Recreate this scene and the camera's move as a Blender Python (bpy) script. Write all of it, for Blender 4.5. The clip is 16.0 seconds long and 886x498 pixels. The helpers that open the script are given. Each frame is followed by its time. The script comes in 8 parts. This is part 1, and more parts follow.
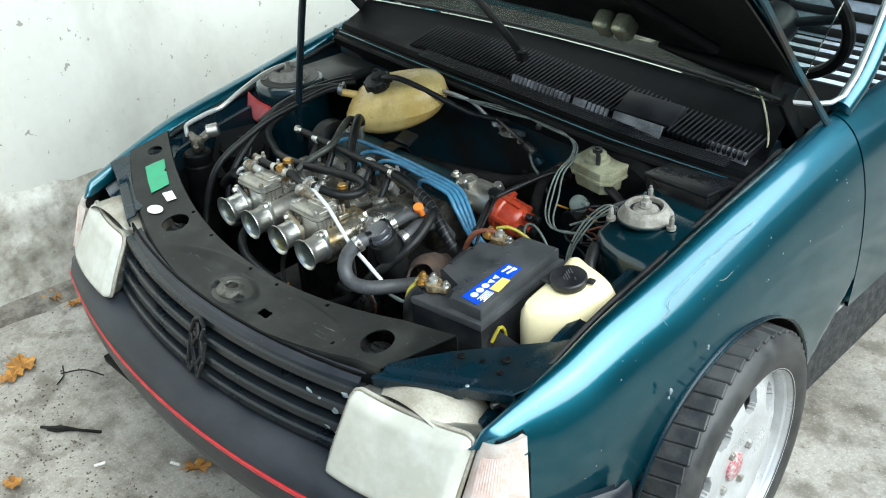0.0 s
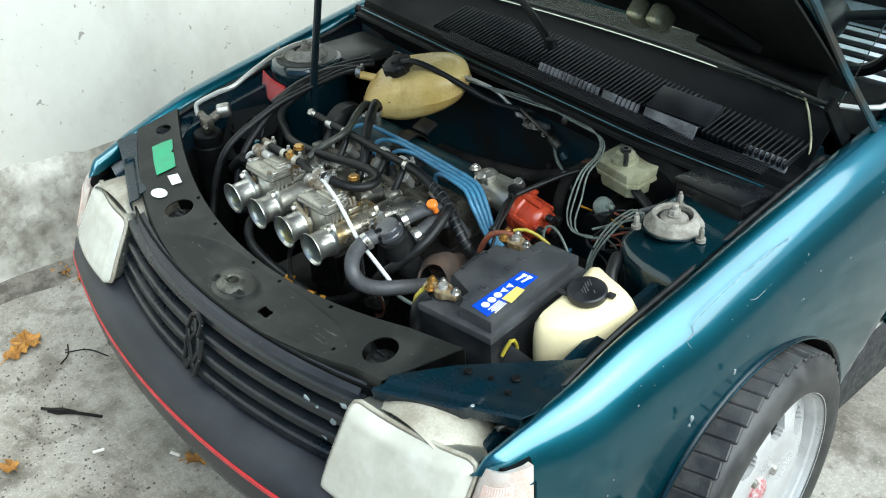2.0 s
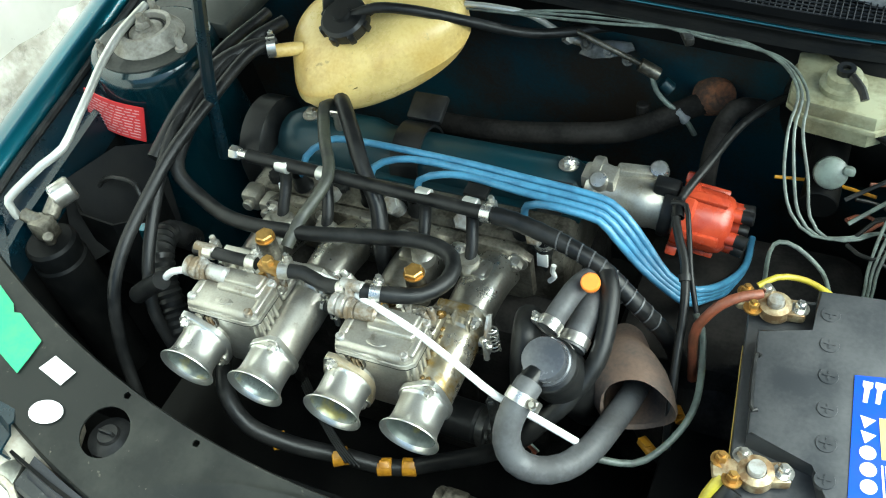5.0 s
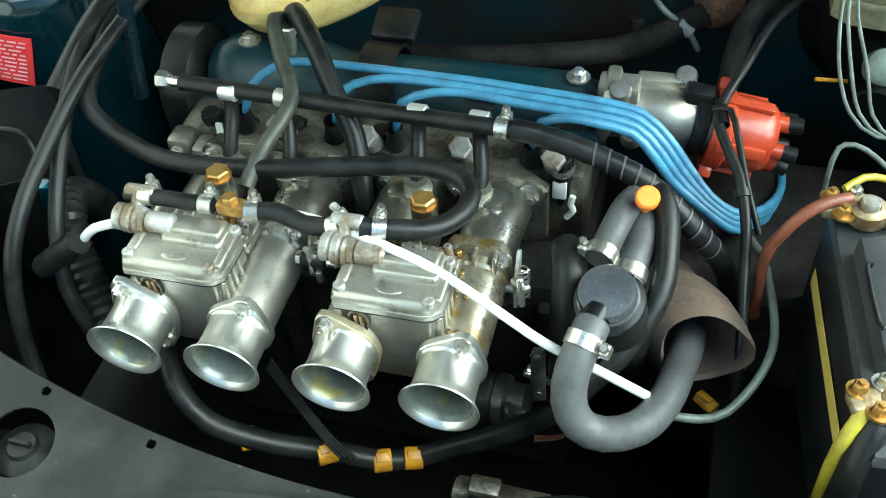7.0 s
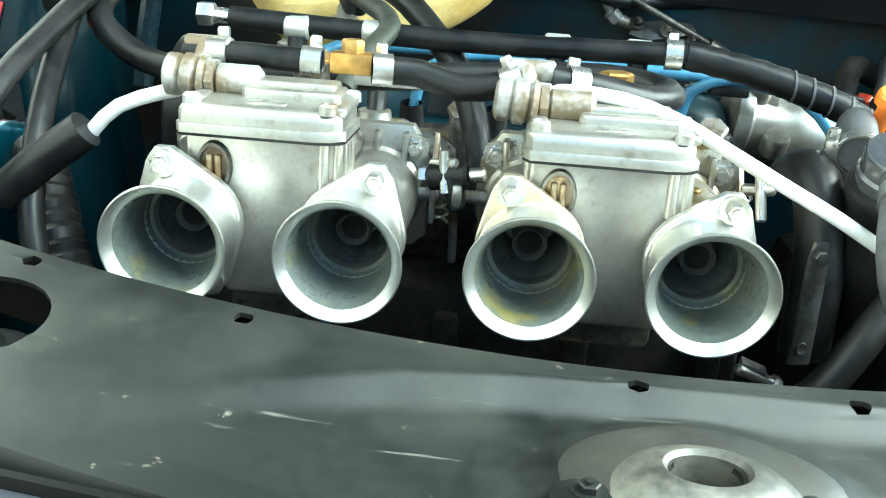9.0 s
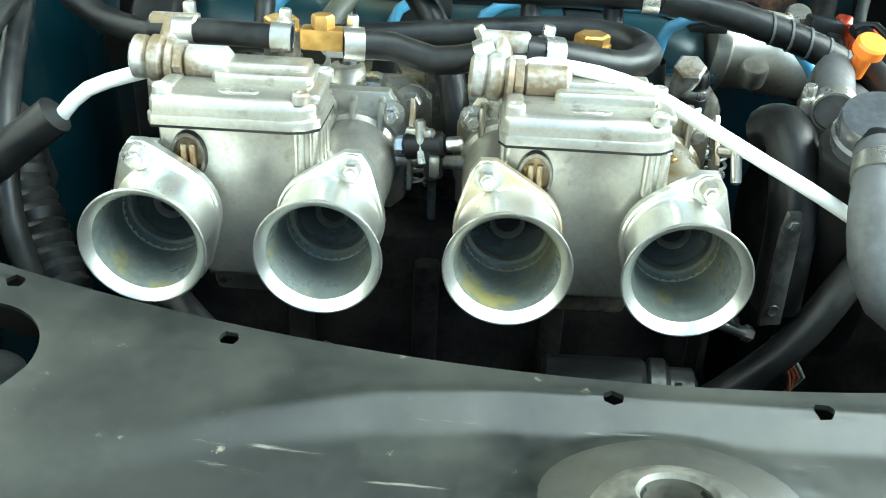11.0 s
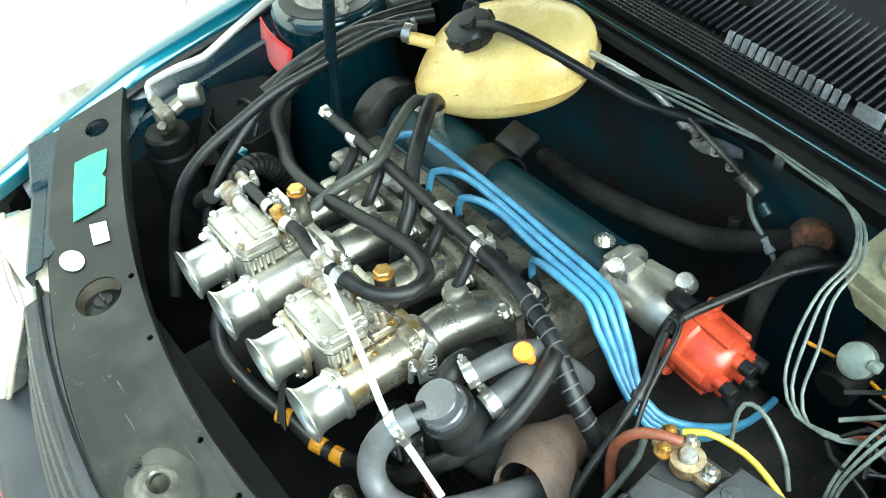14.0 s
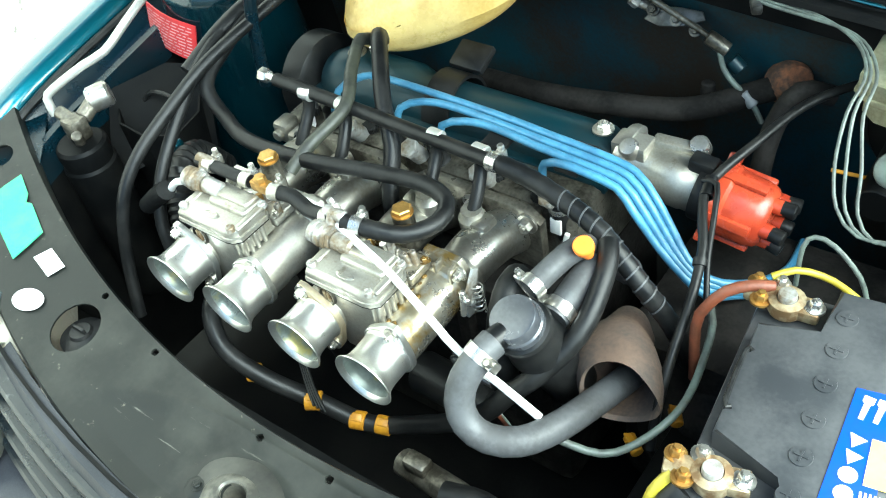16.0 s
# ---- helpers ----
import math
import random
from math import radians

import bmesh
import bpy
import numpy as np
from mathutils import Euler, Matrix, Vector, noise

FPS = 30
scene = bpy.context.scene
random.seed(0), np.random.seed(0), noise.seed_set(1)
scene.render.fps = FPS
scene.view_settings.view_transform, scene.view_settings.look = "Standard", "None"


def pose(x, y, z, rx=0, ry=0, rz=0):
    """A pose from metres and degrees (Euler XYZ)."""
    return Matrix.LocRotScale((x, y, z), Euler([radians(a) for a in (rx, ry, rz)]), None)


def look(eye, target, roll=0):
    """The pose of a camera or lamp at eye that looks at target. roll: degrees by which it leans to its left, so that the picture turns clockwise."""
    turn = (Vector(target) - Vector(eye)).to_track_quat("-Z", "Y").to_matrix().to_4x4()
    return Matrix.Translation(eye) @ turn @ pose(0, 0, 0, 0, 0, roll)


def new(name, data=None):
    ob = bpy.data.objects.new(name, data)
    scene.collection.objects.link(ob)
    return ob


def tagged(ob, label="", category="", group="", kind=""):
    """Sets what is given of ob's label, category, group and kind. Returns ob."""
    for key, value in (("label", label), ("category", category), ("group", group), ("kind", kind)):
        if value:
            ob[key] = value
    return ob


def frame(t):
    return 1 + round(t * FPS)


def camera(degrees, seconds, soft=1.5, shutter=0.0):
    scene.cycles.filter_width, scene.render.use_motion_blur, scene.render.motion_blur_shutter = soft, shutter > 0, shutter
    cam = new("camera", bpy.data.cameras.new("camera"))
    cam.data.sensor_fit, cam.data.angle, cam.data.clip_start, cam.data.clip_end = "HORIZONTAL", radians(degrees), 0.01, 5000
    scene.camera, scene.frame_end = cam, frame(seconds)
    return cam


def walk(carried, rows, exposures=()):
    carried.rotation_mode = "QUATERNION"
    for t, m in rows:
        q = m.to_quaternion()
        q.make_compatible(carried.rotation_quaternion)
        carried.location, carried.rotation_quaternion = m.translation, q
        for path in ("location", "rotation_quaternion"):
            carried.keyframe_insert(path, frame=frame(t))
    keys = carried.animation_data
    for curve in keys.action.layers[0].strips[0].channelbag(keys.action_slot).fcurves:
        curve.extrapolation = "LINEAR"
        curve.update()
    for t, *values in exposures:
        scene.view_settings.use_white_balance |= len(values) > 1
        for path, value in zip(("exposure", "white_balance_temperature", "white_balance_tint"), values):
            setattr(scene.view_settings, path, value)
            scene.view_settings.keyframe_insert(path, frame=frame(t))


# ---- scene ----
cam = camera(49.6, 16.0, 1.1)
PATH = [
    (0, (1.4540, -0.6560, 1.6375), (0.1870, 0.5000, 0.6085), -3.90),
    (0.5, (1.4400, -0.6470, 1.6265), (0.1770, 0.5050, 0.5885), -3.00),
    (1, (1.4290, -0.6150, 1.6415), (0.1450, 0.5020, 0.5905), -2.90),
    (1.5, (1.4180, -0.6010, 1.6345), (0.1290, 0.5130, 0.5855), -2.10),
    (2, (1.3840, -0.5470, 1.6325), (0.0990, 0.5380, 0.5495), -2.90),
    (2.5, (1.3160, -0.4380, 1.6085), (0.0250, 0.6080, 0.4955), -1.70),
    (3, (1.1380, -0.3470, 1.5895), (-0.0700, 0.7460, 0.4285), -2.20),
    (3.5, (0.8880, -0.2790, 1.5725), (-0.1840, 0.8940, 0.3585), -6.00),
    (4, (0.6700, -0.2010, 1.5175), (-0.3180, 0.8990, 0.1705), -9.00),
    (4.5, (0.5070, -0.1370, 1.5025), (-0.3550, 0.9300, 0.0465), -10.60),
    (4.7, (0.4480, -0.1504, 1.5107), (-0.3470, 0.9530, 0.0455), -11.81),
    (6.8, (0.1850, -0.1314, 1.3633), (-0.2530, 1.0942, -0.1559), -6.36),
    (7, (0.1760, -0.1370, 1.2985), (-0.2640, 1.1460, -0.1715), -5.90),
    (7.5, (0.1030, -0.1440, 1.1385), (-0.4000, 1.2560, -0.1985), -4.20),
    (8, (-0.0150, -0.1730, 0.9645), (-0.2860, 1.5240, -0.0585), -0.20),
    (8.5, (-0.0710, -0.1860, 0.8505), (-0.2230, 1.6290, 0.0245), 2.60),
    (9, (-0.0910, -0.1930, 0.8105), (-0.2140, 1.6900, 0.1485), 3.80),
    (9.2, (-0.0980, -0.1934, 0.8055), (-0.1970, 1.7039, 0.1814), 4.77),
    (11.5, (-0.0900, -0.1500, 0.9565), (-0.1670, 1.4870, -0.1905), 1.50),
    (12, (0.0210, -0.1190, 1.1395), (-0.2950, 1.3150, -0.2185), -2.10),
    (12.5, (0.1640, -0.0920, 1.2925), (-0.4170, 1.1690, -0.1465), -5.40),
    (13, (0.3660, -0.0920, 1.3575), (-0.4280, 1.0630, -0.0695), -8.80),
    (13.5, (0.5410, -0.0660, 1.4165), (-0.4590, 0.9450, 0.0105), -10.80),
    (14, (0.6650, 0.0790, 1.4495), (-0.5910, 0.8450, 0.0955), -7.50),
    (14.5, (0.7130, 0.1210, 1.4565), (-0.6030, 0.7760, 0.1005), -11.10),
    (15, (0.6980, 0.0840, 1.4555), (-0.5750, 0.8330, 0.1065), -12.10),
    (15.5, (0.5970, -0.0510, 1.4255), (-0.5170, 0.8960, 0.0615), -13.50),
    (16, (0.5120, -0.0790, 1.3745), (-0.4910, 0.9350, -0.0285), -12.40),
]
walk(cam, [(t, look(eye, target, roll)) for t, eye, target, roll in PATH],
     [(0.0, 1.02, 5600, -2), (2.0, 1.02, 5600, -3), (3.0, 1.04, 5600, -4), (3.5, 1.75, 5700, -8), (4.5, 1.86, 5750, -10), (7.0, 1.95, 5600, -15), (8.0, 2.42, 5580, -15), (9.0, 2.82, 5550, -14), (11.5, 2.72, 5550, -14), (12.0, 2.58, 5600, -14), (12.5, 2.36, 5620, -13), (14.5, 2.4, 5600, -12), (16.0, 2.46, 5600, -11)])

# ---- light ----
world = bpy.data.worlds.new("sky")
scene.world = world
world.use_nodes = True
wn = world.node_tree.nodes
sky = wn.new("ShaderNodeTexSky")
sky.sky_type = "NISHITA"
sky.sun_disc = False
sky.sun_elevation = radians(47)
sky.sun_rotation = radians(82)
sky.air_density, sky.dust_density, sky.ozone_density = 1.0, 4.0, 1.0
wn["Background"].inputs["Strength"].default_value = 0.08
world.node_tree.links.new(sky.outputs[0], wn["Background"].inputs["Color"])
sun = new("sun", bpy.data.lights.new("sun", "SUN"))
sun.data.energy, sun.data.angle, sun.data.color = 3.4, radians(78), (1.0, 0.97, 0.93)
sun.matrix_world = look((3.0, 0.72, 3.8), (0, 0.3, 0.6))


# ---- materials ----
def material(name, colour, other=None, rough=0.5, metal=0.0, scale=30.0, mix=0.5, bump=0.1, fine=220.0, coat=0.0, spread=0.12, vary=0.0, spec=0.5):
    """A surface whose colour wanders between two tones at a coarse and a fine scale."""
    m = bpy.data.materials.new(name)
    m.use_nodes = True
    nt = m.node_tree
    b = nt.nodes["Principled BSDF"]
    link = nt.links.new
    co = nt.nodes.new("ShaderNodeTexCoord")
    n1, n2 = nt.nodes.new("ShaderNodeTexNoise"), nt.nodes.new("ShaderNodeTexNoise")
    n1.inputs["Scale"].default_value, n1.inputs["Detail"].default_value = scale, 5.0
    n2.inputs["Scale"].default_value, n2.inputs["Detail"].default_value = fine, 3.0
    link(co.outputs["Object"], n1.inputs["Vector"])
    link(co.outputs["Object"], n2.inputs["Vector"])
    ramp = nt.nodes.new("ShaderNodeValToRGB")
    other = other or tuple(c * 0.65 for c in colour)
    ramp.color_ramp.elements[0].position, ramp.color_ramp.elements[1].position = mix - spread, mix + spread
    ramp.color_ramp.elements[0].color, ramp.color_ramp.elements[1].color = (*other, 1), (*colour, 1)
    add = nt.nodes.new("ShaderNodeMath")
    add.operation = "MULTIPLY_ADD"
    add.inputs[1].default_value, add.inputs[2].default_value = 0.35, -0.175
    link(n2.outputs["Fac"], add.inputs[0])
    both = nt.nodes.new("ShaderNodeMath")
    link(n1.outputs["Fac"], both.inputs[0])
    link(add.outputs[0], both.inputs[1])
    link(both.outputs[0], ramp.inputs["Fac"])
    base = ramp.outputs["Color"]
    if vary:
        info, hsv = nt.nodes.new("ShaderNodeObjectInfo"), nt.nodes.new("ShaderNodeHueSaturation")
        mr = nt.nodes.new("ShaderNodeMapRange")
        mr.inputs["To Min"].default_value, mr.inputs["To Max"].default_value = 1 - vary, 1 + vary
        link(info.outputs["Random"], mr.inputs["Value"])
        link(mr.outputs[0], hsv.inputs["Value"])
        link(base, hsv.inputs["Color"])
        base = hsv.outputs["Color"]
    link(base, b.inputs["Base Color"])
    b.inputs["Metallic"].default_value = metal
    b.inputs["Specular IOR Level"].default_value = spec
    b.inputs["Coat Weight"].default_value = coat
    b.inputs["Coat Roughness"].default_value = 0.08
    rr = nt.nodes.new("ShaderNodeMapRange")
    rr.inputs["From Min"].default_value, rr.inputs["From Max"].default_value = 0.3, 0.7
    rr.inputs["To Min"].default_value, rr.inputs["To Max"].default_value = min(1, rough * 1.25), rough * 0.8
    link(both.outputs[0], rr.inputs["Value"])
    link(rr.outputs[0], b.inputs["Roughness"])
    if bump:
        bp = nt.nodes.new("ShaderNodeBump")
        bp.inputs["Strength"].default_value, bp.inputs["Distance"].default_value = bump, 0.004
        link(both.outputs[0], bp.inputs["Height"])
        link(bp.outputs[0], b.inputs["Normal"])
    return m


M = {}
# The body teal made darker to hold the bay's shade; dust specks follow.
M["paint_shaded"] = material("shaded_dusty_teal_paint", (0.002, 0.013, 0.021), (0.005, 0.011, 0.015), 0.28, 0.1, 14, bump=0.05)
M["slam"] = material("dusty_black_steel", (0.0045, 0.0055, 0.005), (0.010, 0.011, 0.0095), 0.42, 0.0, 7, bump=0.05, fine=160, spread=0.28, spec=0.3)
# Darker than black steel: the bay's deep shade is put into the colour.
M["black_sheet"] = material("near_black_steel", (0.0025, 0.0028, 0.003), (0.007, 0.007, 0.0065), 0.55, 0.0, 16, bump=0.1, spec=0.1)
M["plastic"] = material("black_plastic", (0.005, 0.0055, 0.006), (0.014, 0.014, 0.0135), 0.36, 0.0, 25, bump=0.08, spec=0.32)
M["bumper"] = material("faded_bumper_plastic", (0.012, 0.014, 0.019), (0.028, 0.030, 0.036), 0.36, 0.0, 7, bump=0.12, fine=500, spec=0.32)
M["rubber"] = material("black_rubber", (0.006, 0.0063, 0.0066), (0.014, 0.014, 0.0135), 0.38, 0.0, 35, bump=0.12, spec=0.26)
M["rubber_grey"] = material("dusty_grey_rubber", (0.075, 0.077, 0.08), (0.045, 0.045, 0.046), 0.55, 0.0, 30, bump=0.1)
M["tyre"] = material("tyre_rubber", (0.022, 0.022, 0.022), (0.05, 0.049, 0.046), 0.5, 0.0, 20, bump=0.2)
M["alloy"] = material("alloy_wheel_paint", (0.58, 0.58, 0.575), (0.48, 0.475, 0.465), 0.32, 0.3, 14, bump=0.03)
M["cast"] = material("cast_aluminium", (0.48, 0.468, 0.425), (0.31, 0.29, 0.235), 0.40, 0.84, 26, mix=0.45, bump=0.02, fine=400, spread=0.2)
M["cast_dirty"] = material("oily_cast_aluminium", (0.2, 0.185, 0.15), (0.045, 0.04, 0.03), 0.34, 0.6, 22, bump=0.25)
M["runner"] = material("grey_cast_runner", (0.5, 0.49, 0.45), (0.28, 0.262, 0.215), 0.3, 0.95, 20, bump=0.05, spread=0.2)
M["trumpet"] = material("spun_aluminium", (0.70, 0.70, 0.67), (0.58, 0.57, 0.5), 0.33, 0.93, 12, bump=0.01, fine=600)
M["cast_oily"] = material("oil_soaked_cast_aluminium", (0.44, 0.42, 0.37), (0.3, 0.26, 0.17), 0.3, 0.8, 30, mix=0.5, bump=0.03, fine=260, spread=0.2)
M["amber_oil"] = material("amber_oil_film", (0.2, 0.12, 0.03), (0.07, 0.045, 0.018), 0.2, 0.35, 60, bump=0.1)
M["tarnish"] = material("tarnished_terminal_brass", (0.42, 0.35, 0.22), (0.2, 0.125, 0.06), 0.42, 0.55, 70, bump=0.25)
M["steel"] = material("zinc_plated_steel", (0.62, 0.61, 0.58), (0.4, 0.38, 0.33), 0.3, 0.9, 40, bump=0.05)
M["dull_steel"] = material("dull_grey_steel", (0.42, 0.42, 0.4), (0.17, 0.13, 0.08), 0.45, 0.5, 30, bump=0.15)
M["brass"] = material("brass", (0.5, 0.31, 0.09), (0.32, 0.18, 0.05), 0.35, 0.8, 60, bump=0.05)
M["rust"] = material("rusty_iron", (0.2, 0.075, 0.03), (0.05, 0.032, 0.024), 0.8, 0.1, 25, bump=0.4)
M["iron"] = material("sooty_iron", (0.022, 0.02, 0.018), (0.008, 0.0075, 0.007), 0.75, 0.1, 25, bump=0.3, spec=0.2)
M["tank"] = material("yellowed_polythene", (0.72, 0.55, 0.21), (0.58, 0.38, 0.1), 0.3, 0.0, 9, mix=0.42, bump=0.03)
M["washer"] = material("cream_polythene", (0.76, 0.66, 0.4), (0.68, 0.58, 0.34), 0.4, 0.0, 9, bump=0.03)
M["brake_tank"] = material("clouded_polythene", (0.3, 0.3, 0.2), (0.18, 0.17, 0.1), 0.4, 0.0, 24, bump=0.05)
M["indicator"] = material("faded_indicator_plastic", (0.56, 0.5, 0.45), (0.48, 0.38, 0.32), 0.2, 0.0, 25, bump=0.05)
M["lamp_shell"] = material("white_lamp_shell", (0.38, 0.355, 0.29), (0.24, 0.215, 0.165), 0.5, 0.0, 20, bump=0.05)
M["red"] = material("red_enamel", (0.6, 0.035, 0.04), (0.5, 0.03, 0.035), 0.4, 0.0, 30, bump=0.02)
M["red_cap"] = material("red_brown_bakelite", (0.42, 0.058, 0.022), (0.32, 0.036, 0.015), 0.26, 0.0, 30, bump=0.05)
M["orange"] = material("orange_plastic", (0.85, 0.24, 0.03), (0.75, 0.18, 0.02), 0.35, 0.0, 40, bump=0.02)
M["yellow_tape"] = material("amber_tape", (0.5, 0.24, 0.015), (0.34, 0.15, 0.01), 0.4, 0.0, 40, bump=0.05)
M["yellow"] = material("yellow_cable", (0.4, 0.34, 0.03), (0.28, 0.22, 0.02), 0.4, 0.0, 40, bump=0.02)
M["brown"] = material("brown_cable", (0.2, 0.06, 0.03), (0.12, 0.04, 0.02), 0.5, 0.0, 40, bump=0.05)
M["blue"] = material("blue_silicone_lead", (0.08, 0.23, 0.37), (0.055, 0.16, 0.27), 0.35, 0.0, 50, bump=0.04)
M["pale_cable"] = material("pale_green_grey_cable", (0.15, 0.18, 0.155), (0.08, 0.09, 0.08), 0.4, 0.0, 40, bump=0.03)
M["white"] = material("white_plastic", (0.8, 0.8, 0.78), (0.7, 0.7, 0.67), 0.35, 0.0, 30, bump=0.02)
M["green"] = material("green_sticker", (0.05, 0.34, 0.16), (0.07, 0.3, 0.15), 0.45, 0.0, 30, bump=0.02)
M["blue_label"] = material("blue_label", (0.01, 0.06, 0.48), (0.01, 0.05, 0.4), 0.35, 0.0, 30, bump=0.01)
M["yellow_label"] = material("pale_yellow_label", (0.8, 0.62, 0.15), (0.7, 0.52, 0.12), 0.4, 0.0, 30, bump=0.01)
M["battery"] = material("dusty_battery_plastic", (0.009, 0.0095, 0.011), (0.022, 0.022, 0.023), 0.38, 0.0, 18, bump=0.06, spec=0.32)
M["duct"] = material("brown_paper_duct", (0.13, 0.085, 0.06), (0.065, 0.05, 0.042), 0.7, 0.0, 14, bump=0.25)
M["trim"] = material("pale_aluminium_trim", (0.6, 0.6, 0.57), (0.5, 0.5, 0.46), 0.35, 0.6, 20, bump=0.03)
M["seat"] = material("pale_striped_cloth", (0.62, 0.68, 0.78), (0.5, 0.56, 0.66), 0.9, 0.0, 60, bump=0.1)
M["leaf"] = material("dead_leaf", (0.42, 0.2, 0.03), (0.22, 0.1, 0.02), 0.7, 0.0, 40, bump=0.3)
M["paper"] = material("cigarette_paper", (0.75, 0.72, 0.66), (0.6, 0.56, 0.5), 0.8, 0.0, 60, bump=0.05)
M["bulkhead"] = material("grimy_dark_bulkhead", (0.012, 0.045, 0.062), (0.03, 0.024, 0.018), 0.45, 0.1, 8, bump=0.1, spec=0.3)
# Tower paint: body teal darkened again for the dim bay.
M["paint_tower"] = material("shaded_teal_paint", (0.002, 0.016, 0.023), (0.004, 0.02, 0.026), 0.22, 0.2, 14, coat=0.6, bump=0.04)
M["earth"] = material("crumbled_dark_earth", (0.05, 0.04, 0.03), (0.12, 0.1, 0.075), 0.9, 0.0, 40, bump=0.3)
M["chip"] = material("bare_chipped_metal", (0.33, 0.38, 0.39), (0.18, 0.22, 0.23), 0.5, 0.3, 60, bump=0.1)


def speckled(m, scale, at, soft, colour, fac=1.0, stretch=(1.0, 1.0, 1.0)):
    """Lays small irregular spots of another colour over a material."""
    nt = m.node_tree
    b = nt.nodes["Principled BSDF"]
    base = b.inputs["Base Color"].links[0].from_socket
    co = next(n for n in nt.nodes if n.type == "TEX_COORD")
    spots = nt.nodes.new("ShaderNodeTexNoise")
    spots.inputs["Scale"].default_value, spots.inputs["Detail"].default_value, spots.inputs["Roughness"].default_value = scale, 6, 0.65
    mp = nt.nodes.new("ShaderNodeMapping")
    mp.inputs["Scale"].default_value = stretch
    nt.links.new(co.outputs["Object"], mp.inputs["Vector"])
    nt.links.new(mp.outputs[0], spots.inputs["Vector"])
    r = nt.nodes.new("ShaderNodeMapRange")
    r.inputs["From Min"].default_value, r.inputs["From Max"].default_value = at, at + soft
    r.inputs["To Max"].default_value = fac
    nt.links.new(spots.outputs["Fac"], r.inputs["Value"])
    mx = nt.nodes.new("ShaderNodeMixRGB")
    mx.inputs[2].default_value = (*colour, 1)
    nt.links.new(r.outputs[0], mx.inputs["Fac"])
    nt.links.new(base, mx.inputs[1])
    nt.links.new(mx.outputs[0], b.inputs["Base Color"])
    return m


def paint_material():
    m = material("teal_metallic_paint", (0.009, 0.10, 0.14), (0.007, 0.08, 0.112), 0.36, 0.88, 5, coat=1.0, bump=0.0, fine=900)
    b = m.node_tree.nodes["Principled BSDF"]
    b.inputs["Coat Roughness"].default_value = 0.1
    b.inputs["Coat IOR"].default_value = 1.65
    speckled(m, 95, 0.735, 0.015, (0.45, 0.5, 0.5))
    speckled(m, 150, 0.66, 0.05, (0.2, 0.28, 0.29), 0.4)
    return speckled(m, 6, 0.62, 0.12, (0.12, 0.15, 0.16), 0.2)


def lens_material():
    m = material("cloudy_headlamp_glass", (0.88, 0.865, 0.78), (0.74, 0.72, 0.61), 0.2, 0.0, 14, bump=0.03, fine=60)
    b = m.node_tree.nodes["Principled BSDF"]
    b.inputs["Transmission Weight"].default_value = 0.42
    b.inputs["IOR"].default_value = 1.45
    b.inputs["Coat Weight"].default_value = 1.0
    return m


M["cam_paint"] = material("dusty_teal_cam_cover", (0.004, 0.03, 0.042), (0.012, 0.031, 0.037), 0.34, 0.15, 16, bump=0.06)
M["olive_hose"] = material("dusty_olive_rubber", (0.04, 0.042, 0.03), (0.02, 0.021, 0.017), 0.5, 0.0, 40, bump=0.12)
M["stained_flange"] = material("fuel_stained_aluminium", (0.62, 0.56, 0.44), (0.46, 0.36, 0.2), 0.38, 0.8, 30, bump=0.02, spread=0.25)
M["slat"] = material("glossy_dirty_grille_plastic", (0.004, 0.007, 0.010), (0.012, 0.014, 0.016), 0.3, 0.0, 12, bump=0.08, spec=0.5)
speckled(M["slat"], 60, 0.64, 0.06, (0.12, 0.125, 0.12), 0.6)
M["bracket"] = material("oily_grey_steel", (0.1, 0.1, 0.095), (0.035, 0.034, 0.03), 0.4, 0.6, 40, bump=0.1)
# Trumpet metal made darker for dim reflections; yellow specks are fuel stain.
M["bore"] = material("shaded_fuel_stained_bore", (0.22, 0.24, 0.22), (0.13, 0.145, 0.125), 0.3, 0.35, 30, bump=0.03)
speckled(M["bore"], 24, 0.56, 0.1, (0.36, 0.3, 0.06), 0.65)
M["paint"], M["lens"] = paint_material(), lens_material()
speckled(M["lens"], 5, 0.47, 0.2, (0.52, 0.5, 0.4), 0.35)
M["mount"] = material("cream_corroded_steel", (0.31, 0.295, 0.26), (0.17, 0.155, 0.125), 0.6, 0.2, 30, bump=0.15)
M["sheen"] = material("olive_reflection_tone", (0.4, 0.4, 0.28), (0.2, 0.2, 0.13), 0.3, 0.6, 9, bump=0.02)
M["bonnet_under"] = material("dusty_olive_black_underside", (0.007, 0.0074, 0.006), (0.003, 0.0032, 0.003), 0.45, 0.0, 6, bump=0.06, spread=0.25, spec=0.3)
M["sill"] = material("dirty_dark_sill", (0.035, 0.037, 0.038), (0.015, 0.016, 0.017), 0.6, 0.0, 40, bump=0.3, fine=300)
speckled(M["sill"], 120, 0.6, 0.06, (0.22, 0.21, 0.19), 0.6)
# Scuttle plastic darkened, panel and fins, for the shade below the bonnet.
M["scuttle_dark"] = material("shaded_scuttle_plastic", (0.0016, 0.0018, 0.0021), (0.0055, 0.0057, 0.006), 0.5, 0.0, 9, bump=0.08, spec=0.1)
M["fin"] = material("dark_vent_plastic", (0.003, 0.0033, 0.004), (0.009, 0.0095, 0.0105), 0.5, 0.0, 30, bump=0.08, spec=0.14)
M["gloss_cap"] = material("glossy_grey_cap", (0.05, 0.053, 0.06), (0.085, 0.088, 0.096), 0.24, 0.2, 20, bump=0.03, spec=0.9)
